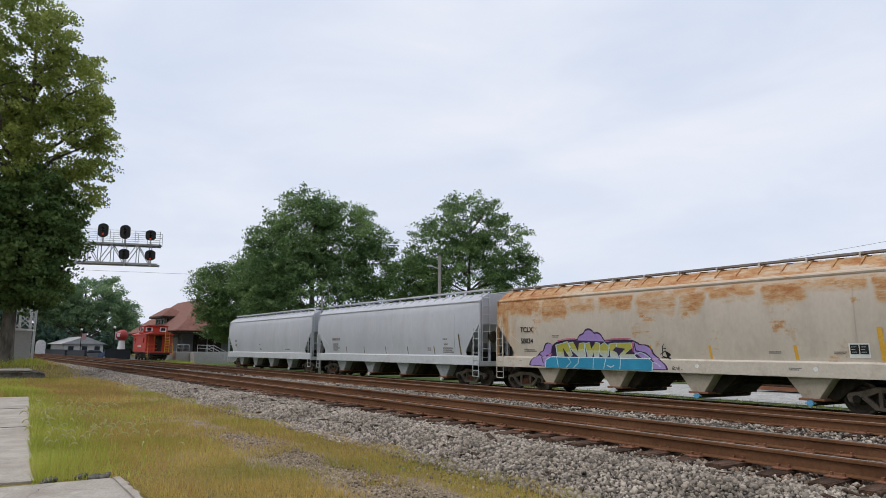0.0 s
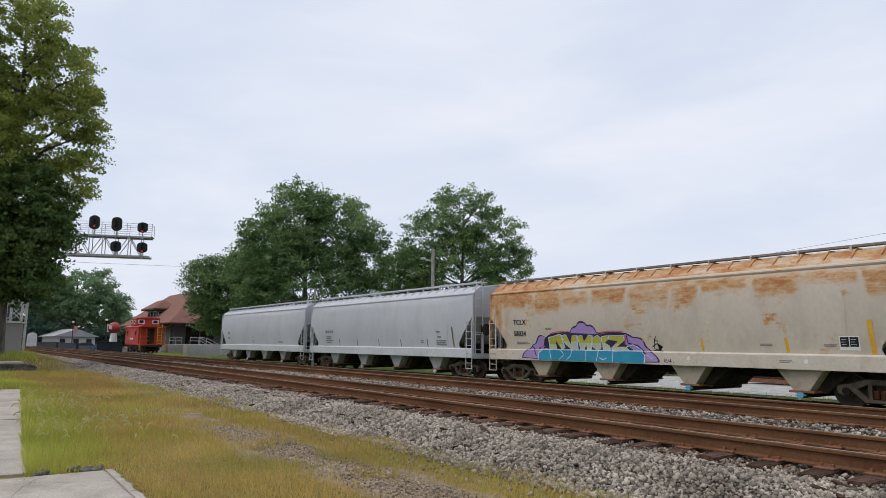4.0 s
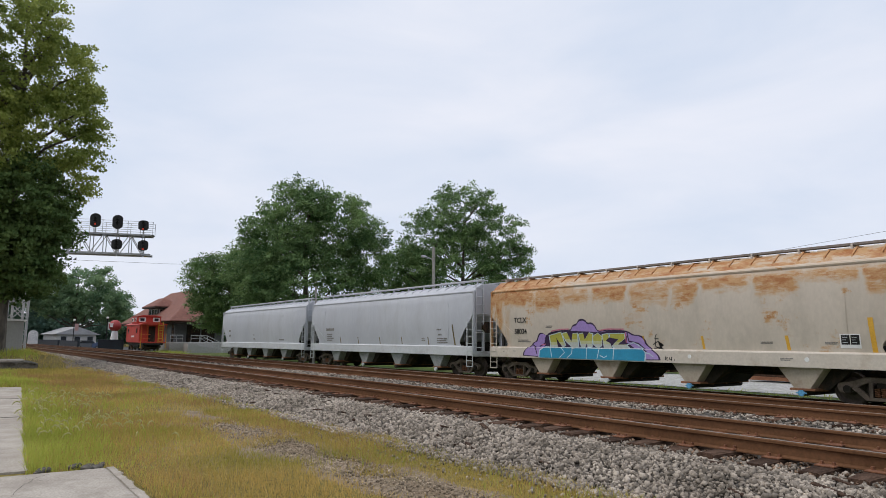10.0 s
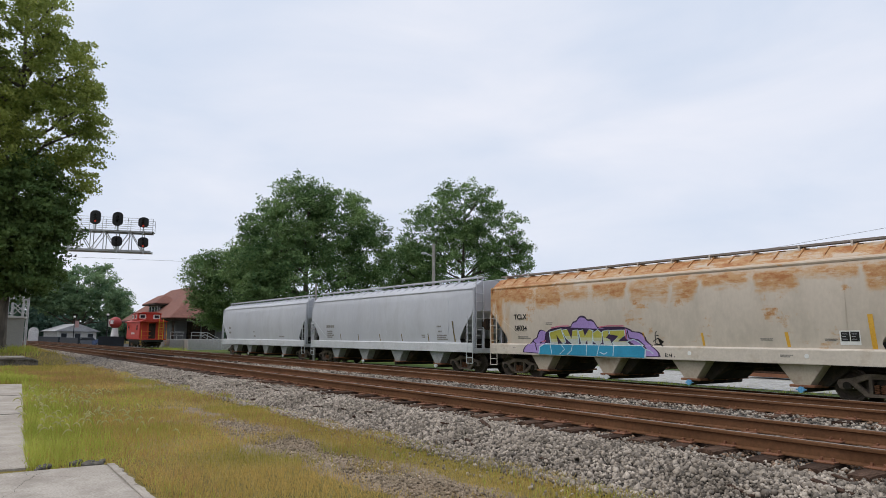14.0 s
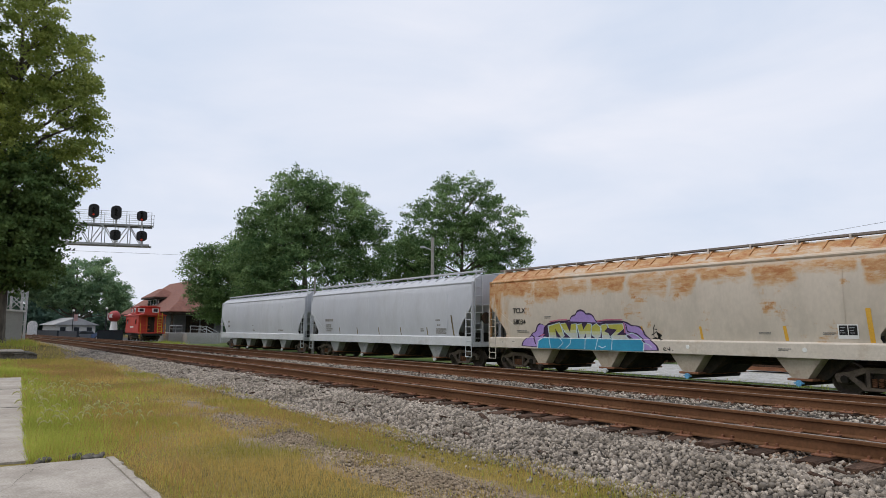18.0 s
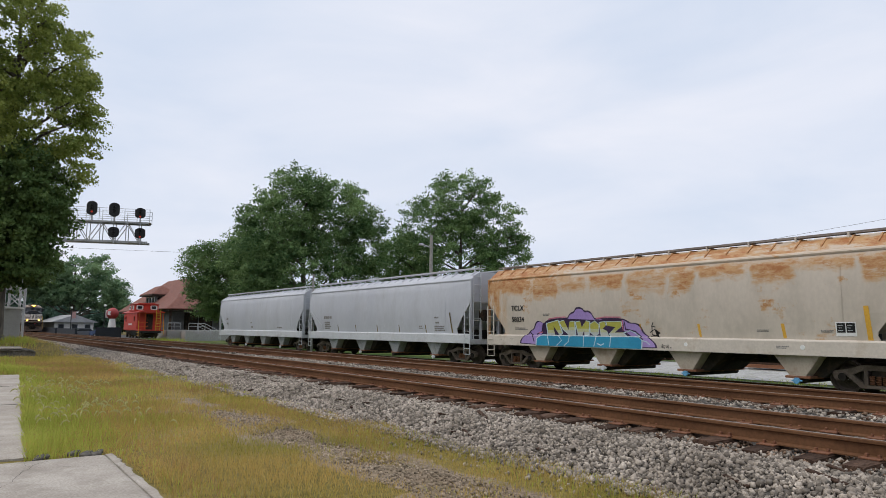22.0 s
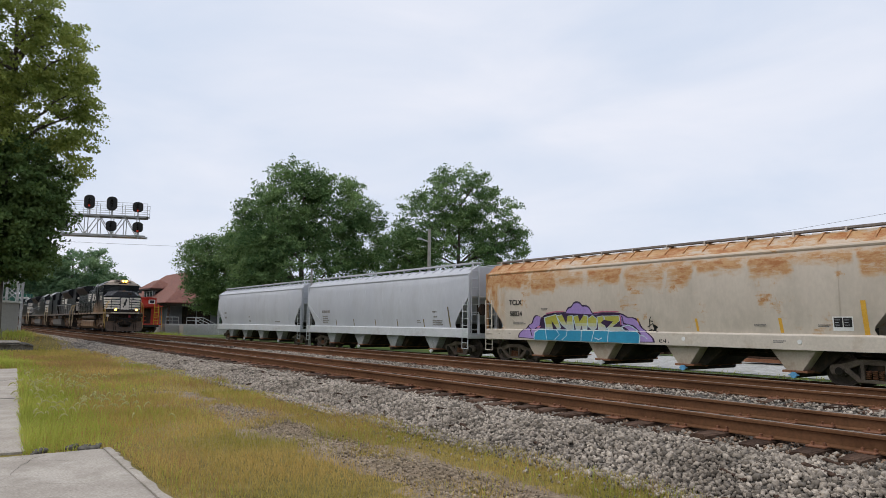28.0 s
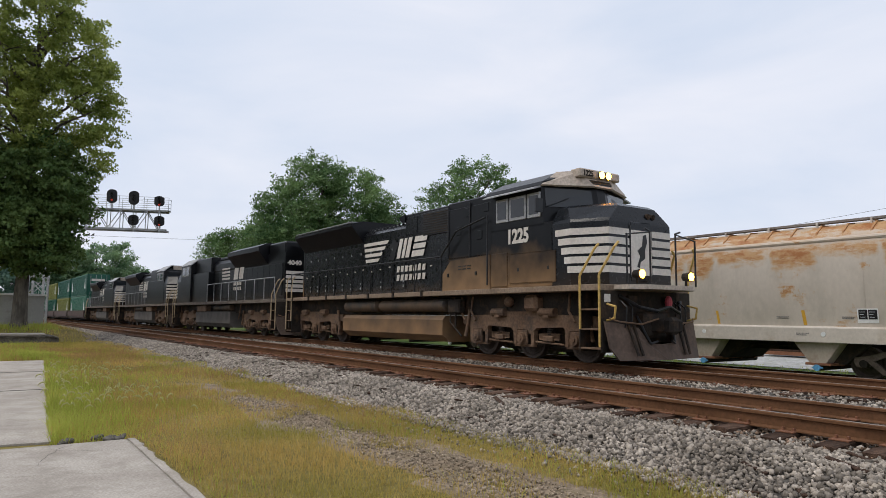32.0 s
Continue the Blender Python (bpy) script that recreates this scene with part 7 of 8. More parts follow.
    part("nose_emblem", G().prism([(-0.16, 2.25), (-0.05, 2.5), (-0.14, 2.62), (0.02, 2.74), (0.06, 2.98), (0.16, 3.02), (0.2, 2.84), (0.12, 2.66), (0.12, 2.45), (-0.04, 2.36), (-0.08, 2.22)], -0.906, -0.898, "x"), M_BLACK, lo)
    part("number_board", G().box((-2.5, -0.72, 4.53), (-2.14, 0.72, 4.75), 0.03), M_BROW, lo, "pale number board box")
    nb = writing("front_number", "1225", 0.20, M_UNDER, lo, Matrix.Translation((-2.134, -0.62, 4.57)) @ pose(0, 0, 0, 90, 0, 90), 0.006, "dark number on the number board", 0.9)
    for y in (-0.02, 0.22):
        h = part("headlight", G().cyl((-2.13, y + 0.02, 4.63), (-2.10, y + 0.02, 4.63), 0.105, n=16), M_UNDER, lo)
        part("bulb", G().cyl((-2.10, y + 0.02, 4.63), (-2.085, y + 0.02, 4.63), 0.095, n=16), M_HEADLAMP, h, "lit headlight")
    for y in (-0.86, 0.86):
        h = part("ditch_light", G().cyl((-0.40, y, 2.02), (-0.2, y, 2.02), 0.09, 0.115, 16).cyl((-0.34, y, 1.78), (-0.34, y, 1.95), 0.03, n=8), M_UNDER, lo)
        part("bulb", G().cyl((-0.2, y, 2.02), (-0.185, y, 2.02), 0.095, n=16), M_HEADLAMP, h, "lit ditch light")
    part("anticlimber", G().prism([(-0.9, -1.12), (-0.35, -1.12), (-0.08, -0.8), (-0.08, 0.8), (-0.35, 1.12), (-0.9, 1.12)], 1.69, 1.79, "z"), M_BROW, lo, "pale dusty anticlimber ledge")
    for s in (-1, 1):
        part("front_rail", G().tube([(-0.3, s * 0.45, 1.8), (-0.3, s * 0.45, 3.0), (-0.3, s * 0.62, 3.05)], 0.022).tube([(-0.32, s * 1.2, 1.8), (-0.32, s * 1.2, 2.9)], 0.022).cyl((-0.3, s * 0.45, 2.98), (-0.32, s * 1.2, 2.88), 0.018, n=6), M_BLACK, lo)
    part("marker_flag", G().sphere((-0.45, 0.35, 1.42), 0.13, 10, 6, (0.6, 0.8, 1.2)), M_REDMARK, lo, "small red marker above the coupler")
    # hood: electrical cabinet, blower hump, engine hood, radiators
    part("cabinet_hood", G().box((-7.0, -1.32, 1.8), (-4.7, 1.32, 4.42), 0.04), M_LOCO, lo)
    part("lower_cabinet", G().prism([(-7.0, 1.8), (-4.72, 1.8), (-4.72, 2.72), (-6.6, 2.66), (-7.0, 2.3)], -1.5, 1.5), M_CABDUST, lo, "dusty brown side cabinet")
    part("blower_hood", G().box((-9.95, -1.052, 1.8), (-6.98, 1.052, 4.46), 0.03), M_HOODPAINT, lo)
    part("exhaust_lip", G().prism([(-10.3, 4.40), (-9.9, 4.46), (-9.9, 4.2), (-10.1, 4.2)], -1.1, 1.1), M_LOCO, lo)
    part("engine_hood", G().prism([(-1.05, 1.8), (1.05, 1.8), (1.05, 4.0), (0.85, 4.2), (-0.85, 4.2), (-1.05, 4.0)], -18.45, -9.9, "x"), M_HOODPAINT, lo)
    part("hood_top", G().prism([(-0.86, 4.204), (0.86, 4.204), (0.75, 4.24), (-0.75, 4.24)], -12.9, -9.95, "x"), M_SILVER, lo, "gray hood roof")
    part("radiator_wing", G().prism([(-1.05, 3.75), (-1.56, 4.36), (-1.56, 4.46), (-1.1, 4.58), (1.1, 4.58), (1.56, 4.46), (1.56, 4.36), (1.05, 3.75)], -18.5, -12.95, "x"), M_LOCO, lo, "flared radiator housing")
    part("radiator_top", G().box((-18.5, -1.5, 4.52), (-13.1, -1.05, 4.55)), M_SILVER, lo)
    part("rear_hood", G().box((-18.75, -1.05, 1.8), (-18.4, 1.05, 4.15), 0.08), M_LOCO, lo)
    dm = G().box((-0.36, -1.085, 1.95), (0.36, -1.045, 3.55), 0.014).mesh("hood_door", M_HOODPAINT)
    lm = G().box((-0.03, -1.1, 2.02), (0.03, -1.08, 2.10)).box((-0.03, -1.1, 2.2), (0.03, -1.08, 2.26)).box((-0.03, -1.1, 3.3), (0.03, -1.08, 3.38)).mesh("latch", M_SILVER)
    for i in range(11):
        x = -18.0 + i * 0.78
        o = new("hood_door", dm)
        o.parent, o.matrix_basis = lo, pose(x, 0, 0)
        q = new("latch", lm)
        q.parent, q.matrix_basis = o, pose(0.25, 0, 0)
    for i in range(3):
        part("radiator_grille", G().box((-18.4 + i * 1.8, -1.075, 3.0), (-16.8 + i * 1.8, -1.05, 3.62), 0.01), M_BLACK, lo)
    for i in range(12):
        part("lifting_eye", G().box((-12.8 + i * 0.27, -0.92, 4.08), (-12.74 + i * 0.27, -0.86, 4.26)), M_BLACK, lo)
    part("cabinet_door", G().box((-6.9, -1.345, 2.75), (-5.9, -1.318, 4.2), 0.01).box((-5.8, -1.345, 2.75), (-4.85, -1.318, 4.2), 0.01), M_LOCO, lo)
    part("cab_door", G().box((-4.68, -1.52, 1.84), (-4.0, -1.495, 2.72), 0.01).box((-3.9, -1.52, 1.9), (-2.2, -1.495, 2.66), 0.02), M_LOCO, lo)
    # emblem on the hood: pale stripes, dark rearing shape, two pale blocks and two rows of bars
    ey = -1.092
    white_blocks(lo, [[(-12.84 + 0.05 * k, 3.70 - 0.2 * k), (-10.95 - 0.22 * k, 3.70 - 0.2 * k), (-11.08 - 0.22 * k, 3.58 - 0.2 * k), (-12.8 + 0.05 * k, 3.58 - 0.2 * k)] for k in range(4)], ey, M_OFFWHITE, "emblem_stripe", "pale stripe of the hood emblem")
    white_blocks(lo, [[(-10.42, 3.0), (-10.2, 3.0), (-9.98, 3.66), (-10.2, 3.66)], [(-10.1, 3.0), (-9.92, 3.0), (-9.70, 3.66), (-9.88, 3.66)], [(-9.84, 3.0), (-9.6, 3.0), (-9.38, 3.66), (-9.62, 3.66)],
                      [(-9.46, 3.0), (-8.72, 3.0), (-8.64, 3.2), (-9.38, 3.2)], [(-9.36, 3.26), (-8.62, 3.26), (-8.56, 3.42), (-9.30, 3.42)], [(-9.28, 3.48), (-8.54, 3.48), (-8.46, 3.66), (-9.20, 3.66)]], ey, M_OFFWHITE, "emblem_block", "pale block of the hood emblem")
    white_blocks(lo, [[(-10.95, 3.0), (-10.75, 3.3), (-10.95, 3.45), (-10.6, 3.7), (-10.3, 3.5), (-10.5, 3.2), (-10.6, 2.95)]], ey - 0.002, M_BLACK, "emblem_shape")
    for r, z in enumerate((2.53, 2.24)):
        for i in range(7):
            x = -10.4 + i * 0.27
            part("lettering_bar", G().prism([(x, z), (x + 0.17, z), (x + 0.21, z + 0.2), (x + 0.04, z + 0.2)], ey, ey - 0.006), M_OFFWHITE, lo, "pale lettering bar")
    writing("cab_number", "1225", 0.50, M_OFFWHITE, lo, Matrix.Translation((-4.02, -1.508, 2.95)) @ pose(0, 0, 0, 90, 0, 0), 0.022, "white road number on the cab", 0.86)
    # tank and reservoirs
    tank = [(-1.15, 0.30), (1.15, 0.30), (1.42, 0.50), (1.42, 0.95), (1.30, 1.08), (-1.30, 1.08), (-1.42, 0.95), (-1.42, 0.50)]
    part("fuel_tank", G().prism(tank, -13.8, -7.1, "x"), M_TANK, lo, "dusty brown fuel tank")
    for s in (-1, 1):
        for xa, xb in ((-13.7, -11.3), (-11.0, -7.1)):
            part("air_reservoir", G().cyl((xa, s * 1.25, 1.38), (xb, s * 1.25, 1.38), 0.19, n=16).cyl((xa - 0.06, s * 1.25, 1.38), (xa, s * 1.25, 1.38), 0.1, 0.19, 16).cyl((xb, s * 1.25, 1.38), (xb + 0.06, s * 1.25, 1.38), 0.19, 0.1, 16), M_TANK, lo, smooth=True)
        part("sand_pipe", G().tube([(-6.6, s * 1.3, 1.6), (-6.6, s * 1.3, 0.7)], 0.03).tube([(-6.8, s * 1.3, 1.6), (-6.8, s * 1.35, 0.9), (-6.3, s * 1.3, 0.5)], 0.025).box((-6.9, s * 1.15, 1.15), (-6.3, s * 1.4, 1.55), 0.04), M_UNDER, lo)
        part("truck_duct", G().box((-3.6, s * 0.9, 1.2), (-3.1, s * 1.35, 1.62), 0.08), M_DUSTY, lo)
        part("bell", G().sphere((-4.3, s * 1.2, 1.45), 0.14, 10, 6), M_DUSTY, lo)
    six_axle_truck(lo, -3.8, spin)
    six_axle_truck(lo, -17.0, spin)
    for s in (-1, 1):
        stanchions(lo, -18.9, -7.1, 9, s * 1.5, 1.8, 2.82, M_BLACK)
        part("cab_handrail", G().tube([(-7.1, s * 1.5, 2.82), (-6.3, s * 1.52, 3.5), (-4.9, s * 1.54, 3.75)], 0.024).cyl((-4.78, s * 1.56, 1.9), (-4.78, s * 1.56, 3.8), 0.022, n=6), M_BLACK, lo)
    end_steps(lo, -0.78, 1, M_RAILYEL)
    end_steps(lo, -19.3, -1, M_STEPTAN)
    pilot(lo, 0, 1, True)
    pilot(lo, -19.9, -1, False)
    coupler_gear(lo, 0, 1)
    coupler_gear(lo, -19.9, -1)
    part("horn", G().cyl((-8.0, 0.2, 4.52), (-7.5, 0.2, 4.56), 0.03, 0.09, 10).cyl((-8.0, -0.1, 4.52), (-7.5, -0.1, 4.56), 0.03, 0.09, 10).box((-8.1, -0.2, 4.44), (-7.9, 0.3, 4.54)), M_BLACK, lo)
    part("antenna_dome", G().cyl((-3.6, 0, 4.75), (-3.6, 0, 4.86), 0.25, 0.18, 14).cyl((-4.3, 0.3, 4.75), (-4.3, 0.3, 4.84), 0.1, 0.08, 10), M_BLACK, lo)
    # clutter of the front end
    for y in (-1.0, -0.82, 0.82, 1.0):
        part("brake_hose", G().tube([(-0.7, y, 1.45), (-0.5, y * 1.02, 1.3), (-0.5, y * 1.04, 1.0), (-0.56, y * 1.02, 0.85)], 0.016, 6), M_BLACK, lo)
    part("receptacle", G().box((-0.78, -0.75, 1.36), (-0.66, -0.45, 1.56), 0.02), M_UNDER, lo)
    part("receptacle", G().box((-0.78, 0.5, 1.36), (-0.66, 0.7, 1.56), 0.02), M_UNDER, lo)
    part("coupler_pocket", G().box((-0.8, -0.42, 0.62), (-0.5, 0.42, 1.2), 0.05), M_UNDER, lo)
    part("step_light", G().box((-0.84, -1.46, 1.40), (-0.74, -1.26, 1.58), 0.01), M_OFFWHITE, lo)
    for s in (-1, 1):
        part("pilot_grab", G().tube([(-0.74, s * 1.4, 1.0), (-0.5, s * 1.42, 1.05), (-0.46, s * 1.42, 1.3), (-0.72, s * 1.4, 1.36)], 0.024, 6), M_RAILYEL, lo, "yellow grab iron")
        part("nose_handrail", G().tube([(-1.3, s * 1.19, 3.16), (-1.15, s * 1.1, 3.2), (-0.93, s * 0.92, 3.16)], 0.016, 6), M_BLACK, lo)
    for i in range(4):
        part("blower_panel", G().box((-9.8 + i * 0.72, -1.075, 3.75), (-9.16 + i * 0.72, -1.045, 4.35), 0.01), M_HOODPAINT, lo)
    part("intake_grille", G().box((-8.75, -1.10, 3.62), (-7.1, -1.05, 4.36), 0.01), M_BLACK, lo, "dark intake grille")
    for i in range(9):
        part("grille_slat", G().box((-8.70, -1.115, 3.67 + i * 0.076), (-7.15, -1.098, 3.69 + i * 0.076)), M_UNDER, lo)
    for x in (-6.92, -5.85, -4.8):
        part("conduit", G().cyl((x, -1.36, 2.74), (x, -1.36, 4.3), 0.025, n=6), M_BLACK, lo)
    for x, z in ((-6.5, 3.4), (-6.1, 3.9), (-5.5, 3.2), (-5.2, 3.95)):
        part("hatch", G().box((x, -1.362, z), (x + 0.22, -1.34, z + 0.26), 0.012), M_LOCO, lo)
    for i in range(16):
        part("stencil", G().box((-18.2 + i * 0.66, -1.098, 2.62 + 0.05 * (i % 3)), (-18.1 + i * 0.66, -1.086, 2.66 + 0.05 * (i % 3))), M_OFFWHITE, lo)
    for i in range(7):
        part("rail_bracket", G().box((-18.6 + i * 1.75, -1.60, 1.64), (-18.5 + i * 1.75, -1.54, 1.84), 0.006), M_UNDER, lo)
    for x in (-6.4, -5.9, -2.05):
        part("pipe", G().tube([(x, -1.2, 1.62), (x, -1.25, 1.2), (x + 0.2, -1.25, 0.95)], 0.03, 6), M_DUSTY, lo)
    for i in range(3):
        part("louvre", G().box((-6.2 + i * 0.22, -1.512, 2.38), (-6.05 + i * 0.22, -1.495, 2.41)).box((-6.2 + i * 0.22, -1.512, 2.46), (-6.05 + i * 0.22, -1.495, 2.49)), M_BLACK, lo)
    for x in (-6.75, -5.4, -3.6, -2.5):
        part("latch", G().box((x, -1.525, 2.2), (x + 0.08, -1.49, 2.3), 0.01), M_BLACK, lo)
    return lo, spin


def trailing_locomotive(number, label):
    """A second kind of locomotive; x = 0 at the coupler of the cab end."""
    lo = thing("locomotive", label, "locomotive", "locomotives of the train", on_line(-430, GAP))
    spin = []
    part("deck", G().box((-21.6, -1.56, 1.62), (-0.78, 1.56, 1.78), 0.01), M_DECKDULL, lo, "dusty walkway with a pale edge")
    part("frame", G().box((-21.5, -1.1, 1.1), (-0.85, 1.1, 1.62), 0.02), M_UNDER, lo)
    g = G().loft([plan(1.78, -2.9, -1.55, -0.98, 1.5, 0.95), plan(3.2, -2.9, -1.55, -0.98, 1.5, 0.95), plan(3.75, -2.9, -2.0, -1.5, 1.4, 0.8), plan(3.8, -2.9, -2.2, -1.7, 1.3, 0.7)])
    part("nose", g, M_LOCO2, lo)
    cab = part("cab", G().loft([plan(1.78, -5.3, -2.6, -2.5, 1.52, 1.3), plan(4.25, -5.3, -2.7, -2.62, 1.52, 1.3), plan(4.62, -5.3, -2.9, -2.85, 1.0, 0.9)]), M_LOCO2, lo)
    part("cab_roof", G().prism([(-1.56, 4.22), (-1.05, 4.64), (1.05, 4.64), (1.56, 4.22), (1.5, 4.2), (1.0, 4.6), (-1.0, 4.6), (-1.5, 4.2)], -5.35, -2.62, "x"), M_SILVER, lo)
    for s in (-1, 1):
        part("windshield", G().box((-2.60, s * 0.12, 3.75), (-2.55, s * 1.25, 4.2), 0.02), M_CABGLASS, cab, "dark windshield pane")
        for xa, xb in ((-4.9, -4.1), (-4.0, -3.1)):
            w = part("side_window", G().box((xa, s * 1.51, 3.5), (xb, s * 1.54, 4.1), 0.01), M_SILVER, cab)
            part("pane", G().box((xa + 0.06, s * 1.52, 3.57), (xb - 0.06, s * 1.547, 4.03)), M_CABGLASS, w)
        for k, z in enumerate((3.05, 2.84, 2.63, 2.42, 2.21)):
            run = [(-1.75, s * 1.502), (-1.55, s * 1.502), (-0.978, s * 0.952), (-0.978, 0)]
            part("nose_stripe", band(run if s < 0 else run[::-1], z - 0.06, z + 0.06), M_OFFWHITE, lo, "dusty white nose stripe")
            part("rear_stripe", G().box((-21.315, s * 0.05, z - 0.075), (-21.30, s * 1.0, z + 0.075)), M_OFFWHITE, lo)
    part("brow", G().box((-2.86, -0.9, 4.3), (-2.6, 0.9, 4.6), 0.03), M_BROW, lo)
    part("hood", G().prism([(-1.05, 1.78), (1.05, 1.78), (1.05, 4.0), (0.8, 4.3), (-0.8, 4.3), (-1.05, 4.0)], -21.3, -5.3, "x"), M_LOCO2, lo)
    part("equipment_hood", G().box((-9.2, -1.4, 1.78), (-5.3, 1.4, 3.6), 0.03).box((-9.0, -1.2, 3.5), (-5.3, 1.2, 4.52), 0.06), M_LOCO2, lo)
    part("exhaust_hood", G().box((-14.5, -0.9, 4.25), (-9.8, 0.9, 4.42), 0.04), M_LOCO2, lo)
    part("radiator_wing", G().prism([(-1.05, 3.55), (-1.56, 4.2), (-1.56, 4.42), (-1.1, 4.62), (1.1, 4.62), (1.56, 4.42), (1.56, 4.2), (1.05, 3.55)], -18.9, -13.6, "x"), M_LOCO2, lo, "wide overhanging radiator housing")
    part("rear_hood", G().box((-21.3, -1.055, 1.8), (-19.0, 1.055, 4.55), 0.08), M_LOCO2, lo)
    dm = G().box((-0.42, -1.088, 1.95), (0.42, -1.045, 3.5), 0.014).mesh("hood_door", M_LOCO2)
    for i in range(13):
        o = new("hood_door", dm)
        o.parent, o.matrix_basis = lo, pose(-20.6 + i * 0.9, 0, 0)
        o2 = new("hood_door", dm)
        o2.parent, o2.matrix_basis = lo, pose(-20.6 + i * 0.9, 0, 0, 0, 0, 180) @ pose(2 * (20.6 - i * 0.9) - 20.6 + i * 0.9 - (20.6 - i * 0.9), 0, 0)
    for s in (-1, 1):
        ey = s * 1.095
        c = 0.0 if s < 0 else 1.75
        for k in range(4):
            part("emblem_stripe", G().box((-14.3 + c, ey, 3.60 - 0.19 * k), (-12.75 + c, ey - 0.005 * s, 3.71 - 0.19 * k)), M_OFFWHITE, lo, "pale stripe of the hood emblem")
        for a in (-12.35 - c * 1.5, -11.4 - c * 1.5):
            part("emblem_block", G().prism([(a, 2.98), (a + 0.72, 2.98), (a + 0.72 + 0.2 * -s, 3.72), (a + 0.2 * -s, 3.72)], ey, ey - 0.006 * s), M_OFFWHITE, lo, "pale block of the hood emblem")
        for z in (2.65, 2.38):
            for i in range(5):
                part("lettering_bar", G().box((-12.3 - c * 1.4 + i * 0.3, ey, z), (-12.1 - c * 1.4 + i * 0.3, ey + s * 0.004, z + 0.18)), M_OFFWHITE, lo, "pale lettering bar")
        stanchions(lo, -21.2, -9.4, 9, s * 1.5, 1.78, 2.8, M_SILVER)
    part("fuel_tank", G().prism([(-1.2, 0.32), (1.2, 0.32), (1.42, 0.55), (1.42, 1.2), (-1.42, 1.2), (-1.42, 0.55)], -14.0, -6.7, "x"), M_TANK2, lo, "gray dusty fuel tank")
    six_axle_truck(lo, -4.2, spin)
    six_axle_truck(lo, -17.9, spin)
    if number:
        writing("rear_number", number, 0.30, M_OFFWHITE, lo, Matrix.Translation((-21.306, 0.93, 3.42)) @ pose(0, 0, 0, 90, 0, -90), 0.012, "white road number on the hood end", 1.25)
    for s in (-1, 1):
        part("air_reservoir", G().cyl((-13.8, s * 1.25, 1.42), (-10.6, s * 1.25, 1.42), 0.16, n=14), M_TANK, lo)
        part("equipment_box", G().box((-9.0, s * 1.1, 1.22), (-6.9, s * 1.45, 1.58), 0.03), M_DUSTY, lo)
        for x in (-15.2, -6.2, -1.9):
            part("pipe", G().tube([(x, s * 1.2, 1.6), (x, s * 1.25, 1.1), (x + 0.25, s * 1.25, 0.8)], 0.035, 6), M_DUSTY, lo)
        part("hood_rail", G().cyl((-13.4, s * 1.09, 3.6), (-9.4, s * 1.09, 3.6), 0.02, n=6), M_UNDER, lo)
    part("exhaust_stack", G().box((-12.6, -0.45, 4.40), (-11.6, 0.45, 4.56), 0.03), M_UNDER, lo)
    end_steps(lo, -0.78, 1, M_STEPTAN)
    end_steps(lo, -21.6, -1, M_STEPTAN)
    pilot(lo, 0, 1, True)
    pilot(lo, -22.3, -1, True)
    coupler_gear(lo, 0, 1)
    coupler_gear(lo, -22.3, -1)
    return lo, spin


def shorten(lo, k):
    """Draws a thing of separate parts together along its length by the factor k; wheels and shared parts keep their shape."""
    done = set()
    for o in lo.children_recursive:
        if o.parent == lo or o.matrix_basis.translation.length > 0:
            m = o.matrix_basis.copy()
            m.translation.x *= k
            o.matrix_basis = m
        if o.data and o.data.users == 1 and o.data.name not in done:
            done.add(o.data.name)
            for v in o.data.vertices:
                v.co.x *= k


lead, lead_spin = lead_locomotive()
second, second_spin = trailing_locomotive("4040", "black diesel locomotive running backwards behind the leader, white numbered")
shorten(second, 0.933)
third, third_spin = trailing_locomotive("", "dull black diesel locomotive third in the train")
shorten(third, 0.955)
fourth = copy_thing(third, on_line(-460, GAP))
fourth["label"] = "dull black diesel locomotive last before the containers"

# well cars with stacked containers
M_WELL = surf("brown_well_car", (0.085, 0.055, 0.045), (0.125, 0.08, 0.065), 0.8, big=1, fine=12, bump=0.15)
M_GREEN = surf("green_container", (0.012, 0.115, 0.075), (0.018, 0.14, 0.09), 0.5, big=0.8, fine=12, bump=0.05)
M_LGREEN = surf("pale_green_container", (0.05, 0.20, 0.13), (0.07, 0.24, 0.16), 0.5, big=0.8, fine=12, bump=0.05)
M_YGREEN = surf("yellow_green_container", (0.20, 0.22, 0.04), (0.26, 0.27, 0.06), 0.5, big=0.8, fine=12, bump=0.05)


def well_car():
    w = thing("well_car", "brown double-stack well car carrying containers", "railcar", "well cars", on_line(-480, GAP))
    for s in (-1, 1):
        part("side", G().prism([(-8.2, 0.55), (8.2, 0.55), (8.2, 1.25), (8.7, 1.25), (8.7, 1.0), (8.7, 1.35), (-8.7, 1.35), (-8.7, 1.0)], s * 1.40, s * 1.5), M_WELL, w)
    part("floor", G().box((-8.2, -1.4, 0.35), (8.2, 1.4, 0.5)), M_WELL, w)
    for s in (-1, 1):
        part("end_platform", G().box((s * 8.2, -1.4, 0.95), (s * 9.1, 1.4, 1.2), 0.02), M_WELL, w)
    for x in (-8.9, 8.9):
        t = new("truck", BOLSTER)
        t.parent, t.matrix_basis = w, pose(x, 0, 0)
        for s in (-1, 1):
            o = new("side_frame", FRAME)
            o.parent, o.matrix_basis = t, pose(0, s, 0)
        for s in (-0.89, 0.89):
            o = new("wheelset", WHEEL)
            o.parent, o.matrix_basis = t, pose(s, 0, 0.46)
    return w


